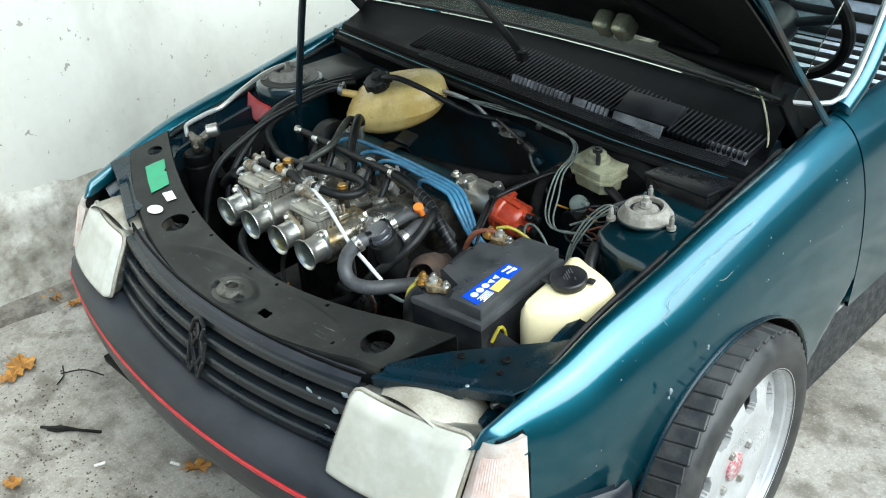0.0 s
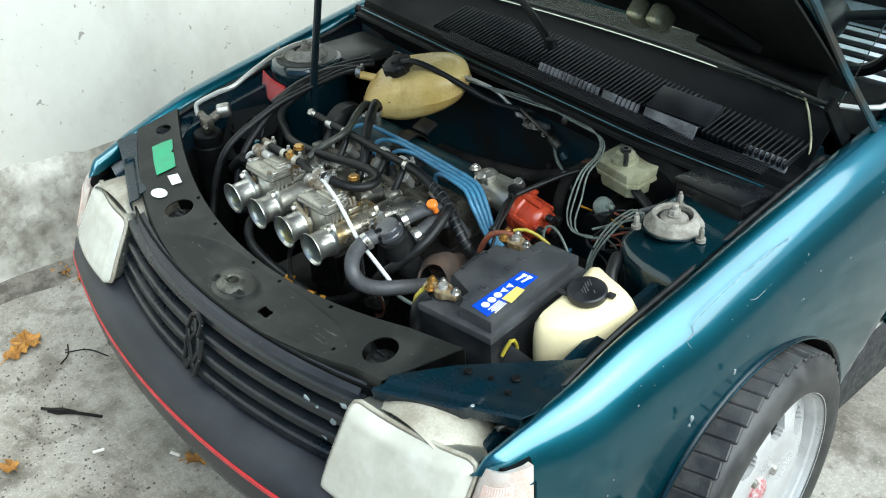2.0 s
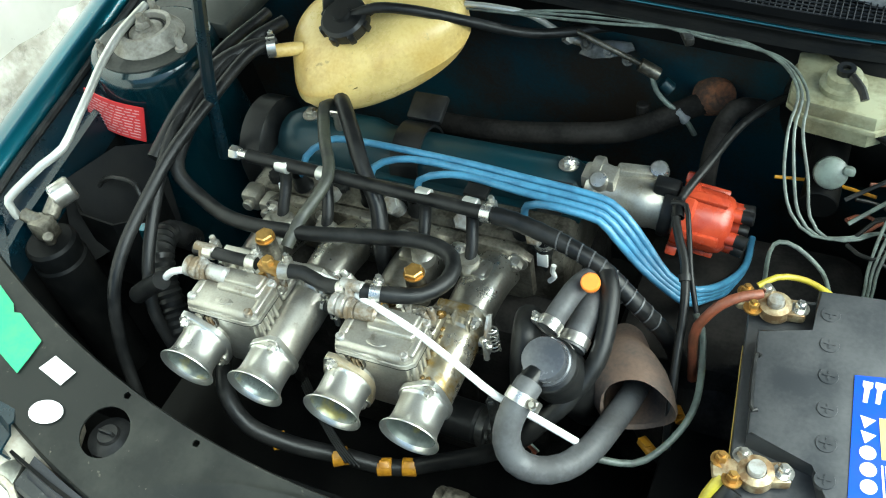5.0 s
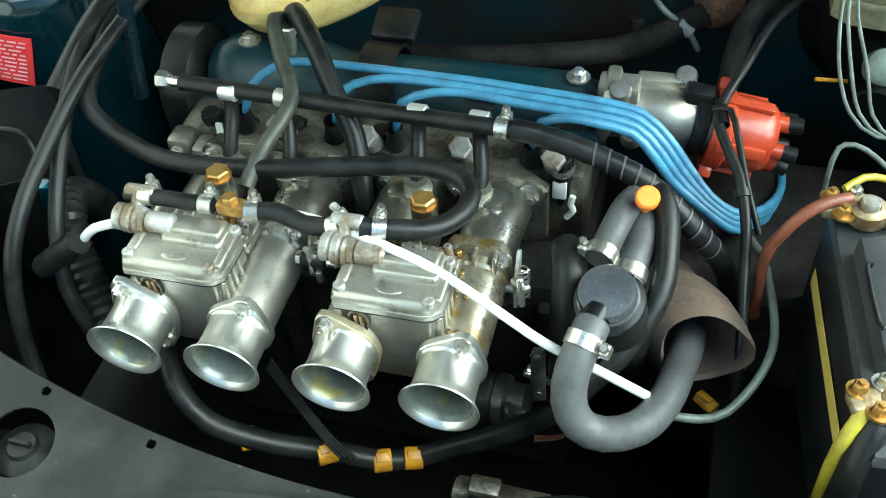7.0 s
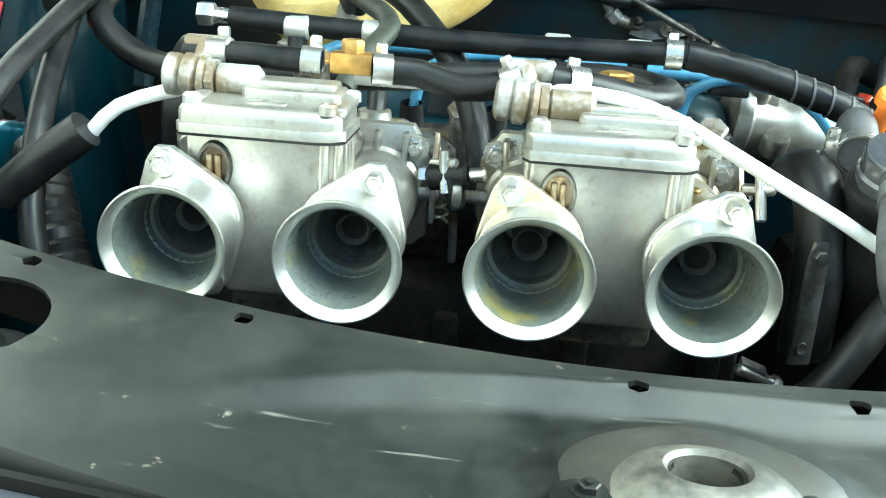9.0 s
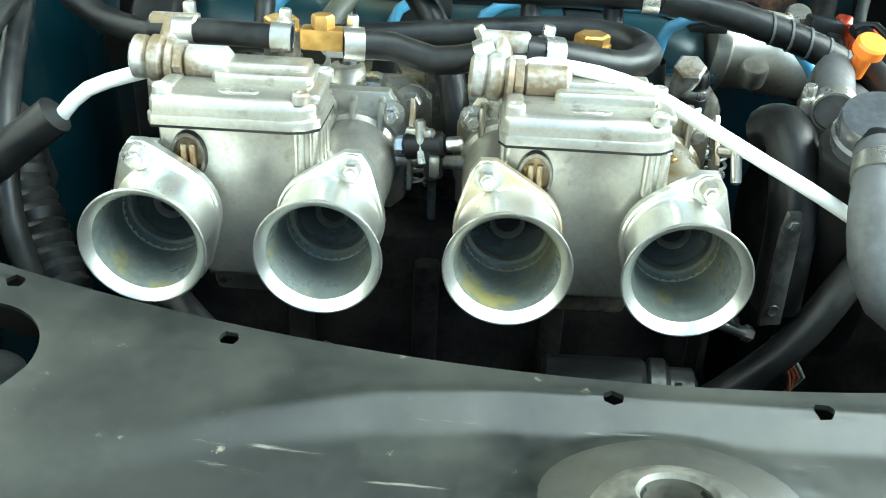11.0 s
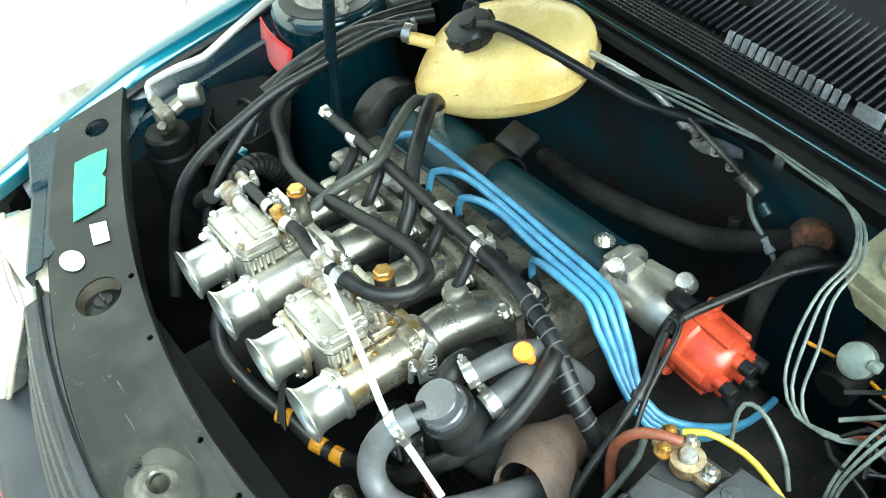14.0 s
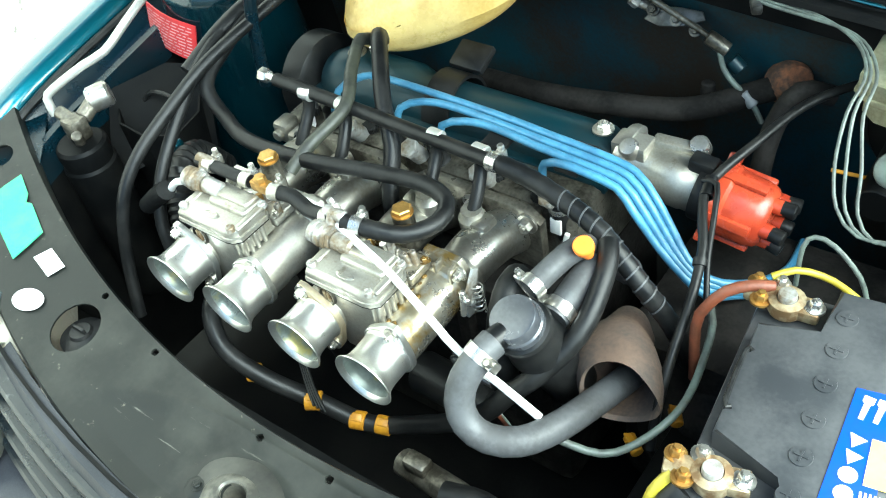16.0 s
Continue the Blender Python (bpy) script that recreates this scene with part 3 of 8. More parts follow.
for s in (1, -1):
    bm = bmesh.new()
    yy = [0.149, 0.153, 0.158, 0.163, 0.1665, 0.167, 0.168, 0.172] + [0.18 + 0.02 * k for k in range(8)]
    yy += [AXLE_Y - ARCH * math.cos(math.pi * k / 36) for k in range(37)] + [1.02, 1.06, 1.09, 1.115, 1.145]
    loft(bm, [fender_row(y, s) for y in sorted(yy)])
    bmesh.ops.remove_doubles(bm, verts=bm.verts, dist=0.0004)
    thicken(bm, 0.0025 * s)
    fender = part("fender", bm, "paint", car, "glossy teal front fender with chipped edges")
    # wheel arch liner
    bm = bmesh.new()
    arc = [math.pi * k / 18 for k in range(19)]
    loft(bm, [[(s * x, AXLE_Y - (ARCH + 0.006) * math.cos(a), ARCH_Z + (ARCH + 0.006) * math.sin(a)) for a in arc] for x in (0.772, 0.70, 0.62)])
    thicken(bm, 0.004)
    part("arch_liner", bm, "black_sheet", car)
    # rusty lip along the wheel arch
    bm = bmesh.new()
    tube(bm, [(s * 0.779, AXLE_Y - (ARCH - 0.001) * math.cos(a), ARCH_Z + (ARCH - 0.001) * math.sin(a)) for a in arc], 0.005, 8, 0.02)
    part("arch_lip", bm, "paint_shaded", car, "dirty wheel arch lip")
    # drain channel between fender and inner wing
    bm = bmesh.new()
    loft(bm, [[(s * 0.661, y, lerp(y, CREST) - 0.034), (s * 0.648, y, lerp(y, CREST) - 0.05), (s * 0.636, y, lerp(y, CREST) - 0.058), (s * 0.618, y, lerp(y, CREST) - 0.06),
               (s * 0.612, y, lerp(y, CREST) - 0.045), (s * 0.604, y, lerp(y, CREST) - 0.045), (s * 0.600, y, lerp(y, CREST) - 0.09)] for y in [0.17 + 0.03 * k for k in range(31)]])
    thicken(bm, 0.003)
    part("gutter", bm, "paint_shaded", car)
    bm = bmesh.new()
    tube(bm, [(s * 0.650, y, lerp(y, CREST) - 0.022) for y in (0.2, 0.4, 0.6, 0.8, 1.0)], 0.006, 8, 0.03)
    part("rubber_seal", bm, "rubber", car)
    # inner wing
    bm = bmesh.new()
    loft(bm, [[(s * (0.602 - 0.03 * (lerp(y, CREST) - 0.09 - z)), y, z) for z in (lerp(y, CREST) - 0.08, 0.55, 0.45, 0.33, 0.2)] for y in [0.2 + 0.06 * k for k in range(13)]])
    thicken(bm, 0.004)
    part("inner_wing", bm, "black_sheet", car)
    # door and sill
    bm = bmesh.new()
    loft(bm, [[q + Vector((0, yd - 1.14, 0)) for q in fender_row(1.14, s, 0.39) if abs(q.x) > 0.67] for yd in (1.151, 1.16, 1.5, 2.1, 2.24)])
    bmesh.ops.remove_doubles(bm, verts=bm.verts, dist=0.0004)
    thicken(bm, 0.012 * s)
    part("door", bm, "paint", car)
    bm = bmesh.new()
    box(bm, (s * 0.732, 1.61, 0.29), (0.07, 1.27, 0.19), 0.02)
    part("sill", bm, "sill", car, "dark sill speckled with road dirt")
    bm = bmesh.new()
    tube(bm, [(s * 0.766, y, 0.386) for y in (1.0, 1.3, 1.7, 2.2)], 0.004, 8, 0.1)
    part("sill_trim", bm, "trim", car)
    # windscreen pillar with pale trim
    bm = bmesh.new()
    tube(bm, [(s * 0.685, 1.17, 0.825), (s * 0.68, 1.27, 0.875), (s * 0.66, 1.42, 1.01), (s * 0.62, 1.62, 1.17), (s * 0.58, 1.8, 1.28)], 0.022, 20, 0.03)
    pillar = part("windscreen_pillar", bm, "paint", car)
    bm = bmesh.new()
    tube(bm, [(s * 0.60, 1.115, 0.838), (s * 0.67, 1.155, 0.842), (s * 0.685, 1.22, 0.882), (s * 0.655, 1.41, 1.04), (s * 0.6, 1.62, 1.2)], 0.0055, 8, 0.03)
    part("pale_trim", bm, "trim", pillar, "pale windscreen edge trim")

# slam panel across the nose, with a pressed step along it
BEAD = [(-0.29, 0.106), (-0.26, 0.112), (-0.238, 0.125), (-0.185, 0.147), (-0.134, 0.162), (-0.077, 0.169), (0.02, 0.17), (0.14, 0.17), (0.24, 0.165), (0.29, 0.15), (0.32, 0.14)]


def slam_z(x, y):
    yf = 0.06 + 0.45 * x * x
    z = 0.612 + 0.165 * min(0.14, max(0, y - yf)) + 0.15 * x * x
    edge = lerp(x, BEAD)
    ends = max(0.0, min(1.0, (x + 0.27) / 0.13)) * max(0.0, min(1.0, (0.31 - x) / 0.05))
    f = max(0.0, min(1.0, (edge - y) / 0.02))
    g = max(0.0, 1 - abs(y - edge) / 0.007)
    z += ends * (0.0013 * g * g - 0.0055 * f * f * (3 - 2 * f) * max(0.0, min(1.0, (y - yf) / 0.02)))
    boss = 0.013 * max(0, 1 - (math.hypot((x + 0.01) / 1.5, y - 0.112) / 0.044)) ** 0.8
    return z + boss


def slam_rear(x):
    return 0.18 + 0.42 * x * x


bm = bmesh.new()
xs = [-0.655 + 0.00625 * k for k in range(173)]
rows = []
for x0 in xs:
    shift = 0.055 * max(0.0, (x0 - 0.36) / 0.06)
    row = []
    for k in range(-2, 99):
        f = max(0, min(96, k)) / 96
        x = x0 + shift * f
        yf, yr = min(0.06 + 0.45 * x0 * x0, 0.118 + 0.12 * max(0, x0 - 0.36)) if x0 > 0 else 0.06 + 0.45 * x0 * x0, slam_rear(x0)
        y = yf + (yr - yf) * f
        z = slam_z(x, y)
        dy, dz = {-2: (-0.004, -0.028), -1: (-0.003, -0.006), 97: (0.003, -0.006), 98: (0.003, -0.04)}.get(k, (0, 0))
        row.append((x, y + dy, z + dz))
    rows.append(row)
loft(bm, rows)
bm.normal_update()
punch(bm, [(-0.312, 0.166, 0.030), (0.362, 0.170, 0.031), (-0.605, 0.293, 0.018), (-0.011, 0.112, 0.013), (0.094, 0.104, 0.0065), (0.1035, 0.104, 0.0065), (0.113, 0.104, 0.0065), (0.094, 0.111, 0.0065), (0.1035, 0.111, 0.0065), (0.113, 0.111, 0.0065),
           (-0.202, 0.188, 0.0045), (0.06, 0.17, 0.0045), (0.2, 0.186, 0.0045), (0.29, 0.125, 0.0045), (-0.03, 0.17, 0.0045), (-0.31, 0.212, 0.0045)])
thicken(bm, 0.0025)
slam = part("slam_panel", bm, "slam", car, "dusty black steel front crossmember")
for hx, y in ((-0.318, 0.168), (0.356, 0.172)):
    bm = bmesh.new()
    lathe(bm, [(0, -0.012), (0.012, -0.012), (0.014, -0.016), (0.026, -0.02), (0.03, -0.05), (0, -0.05)], Matrix.Translation((hx, y + 0.002, 0.636)), 24)
    box(bm, (hx, y + 0.002, 0.626), (0.02, 0.004, 0.008), 0.001)
    part("radiator_mount", bm, "rubber", car, "black rubber radiator mount")
bm = bmesh.new()
lathe(bm, [(0.0105, -0.03), (0.011, 0.004), (0.0125, 0.006), (0.0155, 0.0055), (0.021, 0.0025), (0.026, -0.001), (0.03, -0.005)], Matrix.Translation((-0.011, 0.112, slam_z(-0.011, 0.112) - 0.004)) @ Matrix.Diagonal((1.3, 1, 1, 1)), 36)
part("latch_socket", bm, "latch_dust", car, "dusty dished steel bonnet latch socket")
bm = bmesh.new()
rings = []
for f in (0.33, 0.45, 0.6, 0.75, 0.88, 1.0):
    rings.append([(-0.011 + 0.056 * f * math.cos(a) * (1 + 0.06 * math.sin(3 * a)), 0.112 + 0.042 * f * math.sin(a)) for a in [2 * math.pi * k / 48 for k in range(48)]])
loft(bm, [[(x, y, slam_z(x, y) + (0.0006 if k < 5 else -0.001)) for x, y in ring] for k, ring in enumerate(rings)], True)
part("latch_pad", bm, "pad_dust", car, "pale dusty pad round the latch")
for x in (-0.053, 0.024):
    bm = bmesh.new()
    q = (x, 0.103, slam_z(x, 0.103))
    lathe(bm, [(0.0, 0.002), (0.006, 0.002), (0.01, 0.0012), (0.014, -0.001)], Matrix.Translation(q), 24)
    bolt(bm, (x, 0.103, q[2] + 0.0015), (0, 0, 1), 0.0042, 0.005)
    part("latch_bolt", bm, "slam", car, "dusty dished latch bolt")
# stickers on the crossmember
def sticker(name, outline, mat, label, lift=0.0012):
    bm = bmesh.new()
    vs = [bm.verts.new((x, y, slam_z(x, y) + lift + 0.0012)) for x, y in outline]
    f = bm.faces.new(vs)
    thicken(bm, 0.0008)
    ob = part(name, bm, mat)
    tagged(ob, label, "sticker")
    return ob


sticker("green_sticker", [(-0.559, 0.238), (-0.556, 0.262), (-0.549, 0.285), (-0.515, 0.268), (-0.507, 0.258), (-0.498, 0.26), (-0.45, 0.237), (-0.452, 0.214), (-0.455, 0.192), (-0.5, 0.21)], "green", "torn green sticker on the black crossmember")
sticker("white_sticker", [(-0.432, 0.206), (-0.421, 0.226), (-0.385, 0.216), (-0.394, 0.196)], "white", "small white rectangular sticker on the crossmember")
sticker("oval_sticker", [(-0.392 + 0.021 * math.cos(a) + 0.004 * math.sin(a), 0.163 + 0.0145 * math.sin(a)) for a in [math.pi * k / 12 for k in range(24)]], "white", "white oval sticker on the crossmember")

# teal apron beside the washer bottle, and its dark twin
LIP = [(0.0, 0.42, 0.106, 0.640), (0.62, 0.575, 0.172, 0.652), (0.8, 0.615, 0.186, 0.658), (1.0, 0.658, 0.2, 0.666)]
for s in (1, -1):
    bm = bmesh.new()
    rows = []
    for k in range(41):
        f = k / 40
        x, y0, z = (lerp(f, [(q[0], q[j]) for q in LIP]) for j in (1, 2, 3))
        step = 0.007 * max(0.0, min(1.0, (0.62 - f) / 0.03))
        back = 0.055 + 0.10 * f
        row = [(s * x, y0 + 0.001, z - 0.022 - step), (s * x, y0 - 0.002, z - 0.003 - step), (s * x, y0 + 0.002, z - step), (s * (x + 0.004), y0 + 0.022, z - step - 0.001), (s * (x + 0.006), y0 + 0.029, z + 0.001)]
        row += [(s * (x + (0.02 + 0.045 * (1 - f)) * j / 16), y0 + 0.03 + (back + 0.04) * j / 16, z + 0.001 + 0.004 * j / 16) for j in range(1, 17)]
        rows.append(row)
    loft(bm, rows)
    bm.normal_update()
    thicken(bm, 0.003)
    apron = part("lamp_apron", bm, "paint_shaded", car, "dusty teal headlamp apron")
    if s > 0:
        # Black discs laid on the apron give the dark of its holes.
        for x, y, r in ((0.515, 0.226, 0.006), (0.552, 0.24, 0.004), (0.585, 0.262, 0.007), (0.6, 0.23, 0.005), (0.63, 0.262, 0.006)):
            bm = bmesh.new()
            lathe(bm, [(0, 0.0006), (r * 0.6, 0.0008), (r, 0.0016), (r * 1.15, 0.0004), (r * 1.15, -0.002)], Matrix.Translation((x, y, 0.66 if x > 0.57 else 0.654)), 16)
            part("hole_disc", bm, "black_sheet", apron)
        bm = bmesh.new()
        box(bm, (0.628, 0.222, 0.625), (0.05, 0.04, 0.022), 0.005, Euler((0.5, 0.1, 0.5)).to_matrix())
        rod(bm, (0.625, 0.2, 0.63), (0.62, 0.185, 0.628), 0.006)
        part("lamp_bracket", bm, "slam", apron)
        bm = bmesh.new()
        bmesh.ops.create_icosphere(bm, subdivisions=2, radius=0.0035, matrix=Matrix.Translation((0.578, 0.176, 0.6535)) @ Matrix.Diagonal((1, 1, 0.4, 1)))
        part("paint_chip", bm, "chip", apron)

# radiator grille
def bow(x):
    return 0.33 * x * x


grille = new("grille")
grille.parent = car
for z, d in ((0.592, 0.043), (0.556, 0.03), (0.522, 0.017), (0.49, 0.006)):
    bm = bmesh.new()
    rows = []
    for k in range(25):
        x = -0.40 + 0.80 * k / 24
        y = d + bow(x) - 0.012
        rows.append([(x, y + 0.03, z + 0.012), (x, y + 0.004, z + 0.012), (x, y, z + 0.008), (x, y - 0.001, z - 0.006), (x, y + 0.004, z - 0.012), (x, y + 0.03, z - 0.012)])
    loft(bm, rows)
    thicken(bm, 0.002)
    part("grille_slat", bm, "slat", grille)
bm = bmesh.new()
loft(bm, [[(x, 0.055 + bow(x), 0.62), (x, 0.05 + bow(x), 0.47)] for x in [-0.42 + 0.07 * k for k in range(13)]])
thicken(bm, 0.004)
part("grille_back", bm, "black_sheet", grille)
bm = bmesh.new()
loft(bm, [[(x, 0.06 + bow(x) * 1.2, 0.616), (x, 0.045 + bow(x) * 1.2, 0.614), (x, 0.038 + bow(x) * 1.2, 0.604), (x, 0.04 + bow(x) * 1.2, 0.594)] for x in [-0.39 + 0.065 * k for k in range(13)]])
thicken(bm, 0.003)
part("grille_rim", bm, "bumper", grille)
bm = bmesh.new()
badge = [((-0.02, 0.592), (0.0, 0.6)), ((0.0, 0.6), (0.022, 0.588)), ((-0.02, 0.592), (-0.03, 0.562)), ((-0.008, 0.59), (0.002, 0.565)), ((0.002, 0.565), (-0.016, 0.54)), ((-0.016, 0.54), (0.004, 0.515)), ((0.004, 0.515), (-0.01, 0.49)),
         ((0.022, 0.588), (0.014, 0.56)), ((0.014, 0.56), (0.026, 0.535)), ((0.026, 0.535), (0.01, 0.51)), ((0.01, 0.51), (0.024, 0.488)), ((-0.03, 0.562), (-0.016, 0.54)), ((-0.028, 0.548), (-0.022, 0.505)), ((0.032, 0.562), (0.034, 0.525)), ((0.034, 0.525), (0.024, 0.488)), ((-0.022, 0.505), (-0.01, 0.49))]
for (a, za), (b, zb) in badge:
    a, b = a * 0.85, b * 0.85
    rod(bm, (a, 0.002 + (za - 0.5) * 0.38 - 0.014, za), (b, 0.002 + (zb - 0.5) * 0.38 - 0.014, zb), 0.0045, 8)
part("badge", bm, "plastic", grille, "black open-work badge")
for x, z, d in ((0.30, 0.566, 0.036), (0.325, 0.561, 0.034), (0.36, 0.552, 0.03), (0.375, 0.585, 0.042), (0.35, 0.52, 0.018), (0.372, 0.515, 0.018)):
    bm = bmesh.new()
    bmesh.ops.create_icosphere(bm, subdivisions=2, radius=0.008, matrix=Matrix.Translation((x, d + bow(x) - 0.011, z)) @ Matrix.Diagonal((1.3, 0.35, 0.8, 1)))
    for v in bm.verts:
        v.co += 0.003 * noise.noise_vector(v.co * 150)
    part("dirt_splash", bm, "chip", grille)

# bumper with red insert
bm = bmesh.new()
rows = []
prof = [(0.06, 0.468), (0.0, 0.476), (-0.045, 0.468), (-0.062, 0.452), (-0.07, 0.432), (-0.066, 0.428), (-0.066, 0.418), (-0.07, 0.413), (-0.068, 0.37), (-0.055, 0.33), (-0.02, 0.29), (0.05, 0.27)]
for k in range(49):
    x = -0.775 + 1.55 * k / 48
    wrap = max(0, abs(x) - 0.66) / 0.115
    yb = 0.23 * x * x + 0.13 * wrap ** 2
    rows.append([(x, yb + d * (1 - 0.25 * wrap), z) for d, z in prof])
for s in (-1, 1):
    side = []
    for y in (0.30, 0.33):
        side.append([(s * (0.80 - 0.16 * (d + 0.07)), y, z) for d, z in prof])
    rows = (side[::-1] + rows) if s < 0 else (rows + side)
loft(bm, rows)
thicken(bm, 0.004)
bumper = part("front_bumper", bm, "bumper", car, "faded dark grey plastic front bumper")
bm = bmesh.new()
rows = []
for k in range(49):
    x = -0.76 + 1.52 * k / 48
    wrap = max(0, abs(x) - 0.66) / 0.115
    yb = 0.23 * x * x + 0.13 * wrap ** 2
    rows.append([(x, yb + d * (1 - 0.25 * wrap) - 0.001, z) for d, z in ((-0.065, 0.429), (-0.0705, 0.4285), (-0.072, 0.423), (-0.0705, 0.4175), (-0.065, 0.417))])
loft(bm, rows)
part("red_strip", bm, "red", bumper, "thin red insert line")

# headlamps and indicators
for s in (1, -1):
    lamp = new("headlamp")
    lamp.parent = car
    lamp["label"] = "clouded rectangular glass headlamp"

    def lens_point(u, v, out=0.0):
        p, q = abs(2 * u - 1), abs(2 * v - 1)
        u, v = 0.5 + (u - 0.5) * (1 - 0.045 * max(0.0, (q - 0.75) / 0.25) ** 2), 0.5 + (v - 0.5) * (1 - 0.08 * max(0.0, (p - 0.86) / 0.14) ** 2)
        x = 0.399 + (0.246 if s > 0 else 0.222) * u - 0.012 * (1 - u) * (1 - v)
        zt, zb = (0.614 + 0.003 * u, 0.466 + 0.012 * u) if s > 0 else (0.606, 0.48 + 0.012 * u)
        z = zb + (zt - zb) * v
        y = 0.006 + 0.074 * v ** 1.15 + 0.043 * u ** 2 - out
        return Vector((s * x, y, z))

    bm = bmesh.new()
    n = 44
    rows = []
    for i in range(n + 1):
        u = i / n
        row = []
        for j in range(25):
            v = j / 24
            e = min(u, 1 - u) * 1.7, min(v, 1 - v)
            dome = 0.014 * min(1.0, min(e) / 0.1) ** 0.6
            rib = 0.0011 * abs(math.sin(u * 60)) if 0.07 < u < 0.93 and 0.13 < v < 0.86 else 0.0
            row.append(lens_point(u, v, dome - rib))
        rows.append(row)
    loft(bm, rows)
    thicken(bm, 0.005)
    part("lens", bm, "lens", lamp, "cloudy ribbed headlamp lens")
    ring = [lens_point(k / 20, 0) for k in range(20)] + [lens_point(1, k / 12) for k in range(12)] + [lens_point(1 - k / 20, 1) for k in range(20)] + [lens_point(0, 1 - k / 12) for k in range(13)]
    bm = bmesh.new()
    tube(bm, [e + Vector((0, 0.006, 0)) for e in ring], 0.0045, 8, curve=False)
    part("lens_rim", bm, "lamp_shell", lamp)
    bm = bmesh.new()
    loft(bm, [[lens_point(0.5 + (ring_u - 0.5) * f, 0.5 + (ring_v - 0.5) * f, -d) for f, d in ((1, 0.006), (0.94, 0.03), (0.75, 0.062), (0.4, 0.085), (0.02, 0.095))]
              for ring_u, ring_v in [(k / 12, 0) for k in range(12)] + [(1, k / 8) for k in range(8)] + [(1 - k / 12, 1) for k in range(12)] + [(0, 1 - k / 8) for k in range(9)]])
    thicken(bm, 0.002)
    part("reflector", bm, "reflector", lamp, "tarnished silver reflector")
    bm = bmesh.new()
    m = along((s * 0.515, 0.105, 0.548), (0, 1, 0.1)) @ Matrix.Diagonal((1.4, 0.95, 1, 1))
    lathe(bm, [(0.083, 0), (0.084, 0.03), (0.082, 0.05), (0.074, 0.09), (0.05, 0.12), (0, 0.125)], m, 36)
    part("lamp_shell", bm, "lamp_shell", lamp, "grubby white headlamp shell")
    lens2 = new("indicator")
    lens2.parent = car
    lens2["label"] = "faded clear indicator lamp with pink inner lens"

    def side_lens(u, v, out=0.0):
        v *= 1.0 if s > 0 else 0.72
        q0 = Vector((0.652, 0.055 + 0.072 * v, 0.478 + 0.139 * v))
        q1 = Vector((0.735 - 0.022 * v, 0.148 + 0.019 * v, 0.474 + 0.16 * v))
        q = q0.lerp(q1, u) + Vector((0.35, -0.8, 0.1)) * (0.022 * math.sin(math.pi * u) ** 0.8 + out)
        return Vector((s * q.x, q.y, q.z))

    bm = bmesh.new()
    rows = [[side_lens(i / 20, j / 12, 0.004 * min(1, 8 * min(i / 20, 1 - i / 20, j / 12, 1 - j / 12)) ** 0.5) for j in range(13)] for i in range(21)]
    loft(bm, rows)
    thicken(bm, 0.012)
    part("cover", bm, "indicator", lens2)
    bm = bmesh.new()
    loft(bm, [[side_lens(0.14 + 0.6 * i / 24, 0.08 + 0.78 * j / 8, 0.0046 + 0.0009 * (i % 2)) for j in range(9)] for i in range(25)])
    thicken(bm, 0.001)
    part("inner_lens", bm, "pink", lens2)
    bm = bmesh.new()
    loft(bm, [[side_lens(u, v, -0.014) for u in (0.05, 0.5, 0.95)] for v in (0.02, 0.5, 0.98)])
    thicken(bm, 0.02)
    part("housing", bm, "black_sheet", lens2)

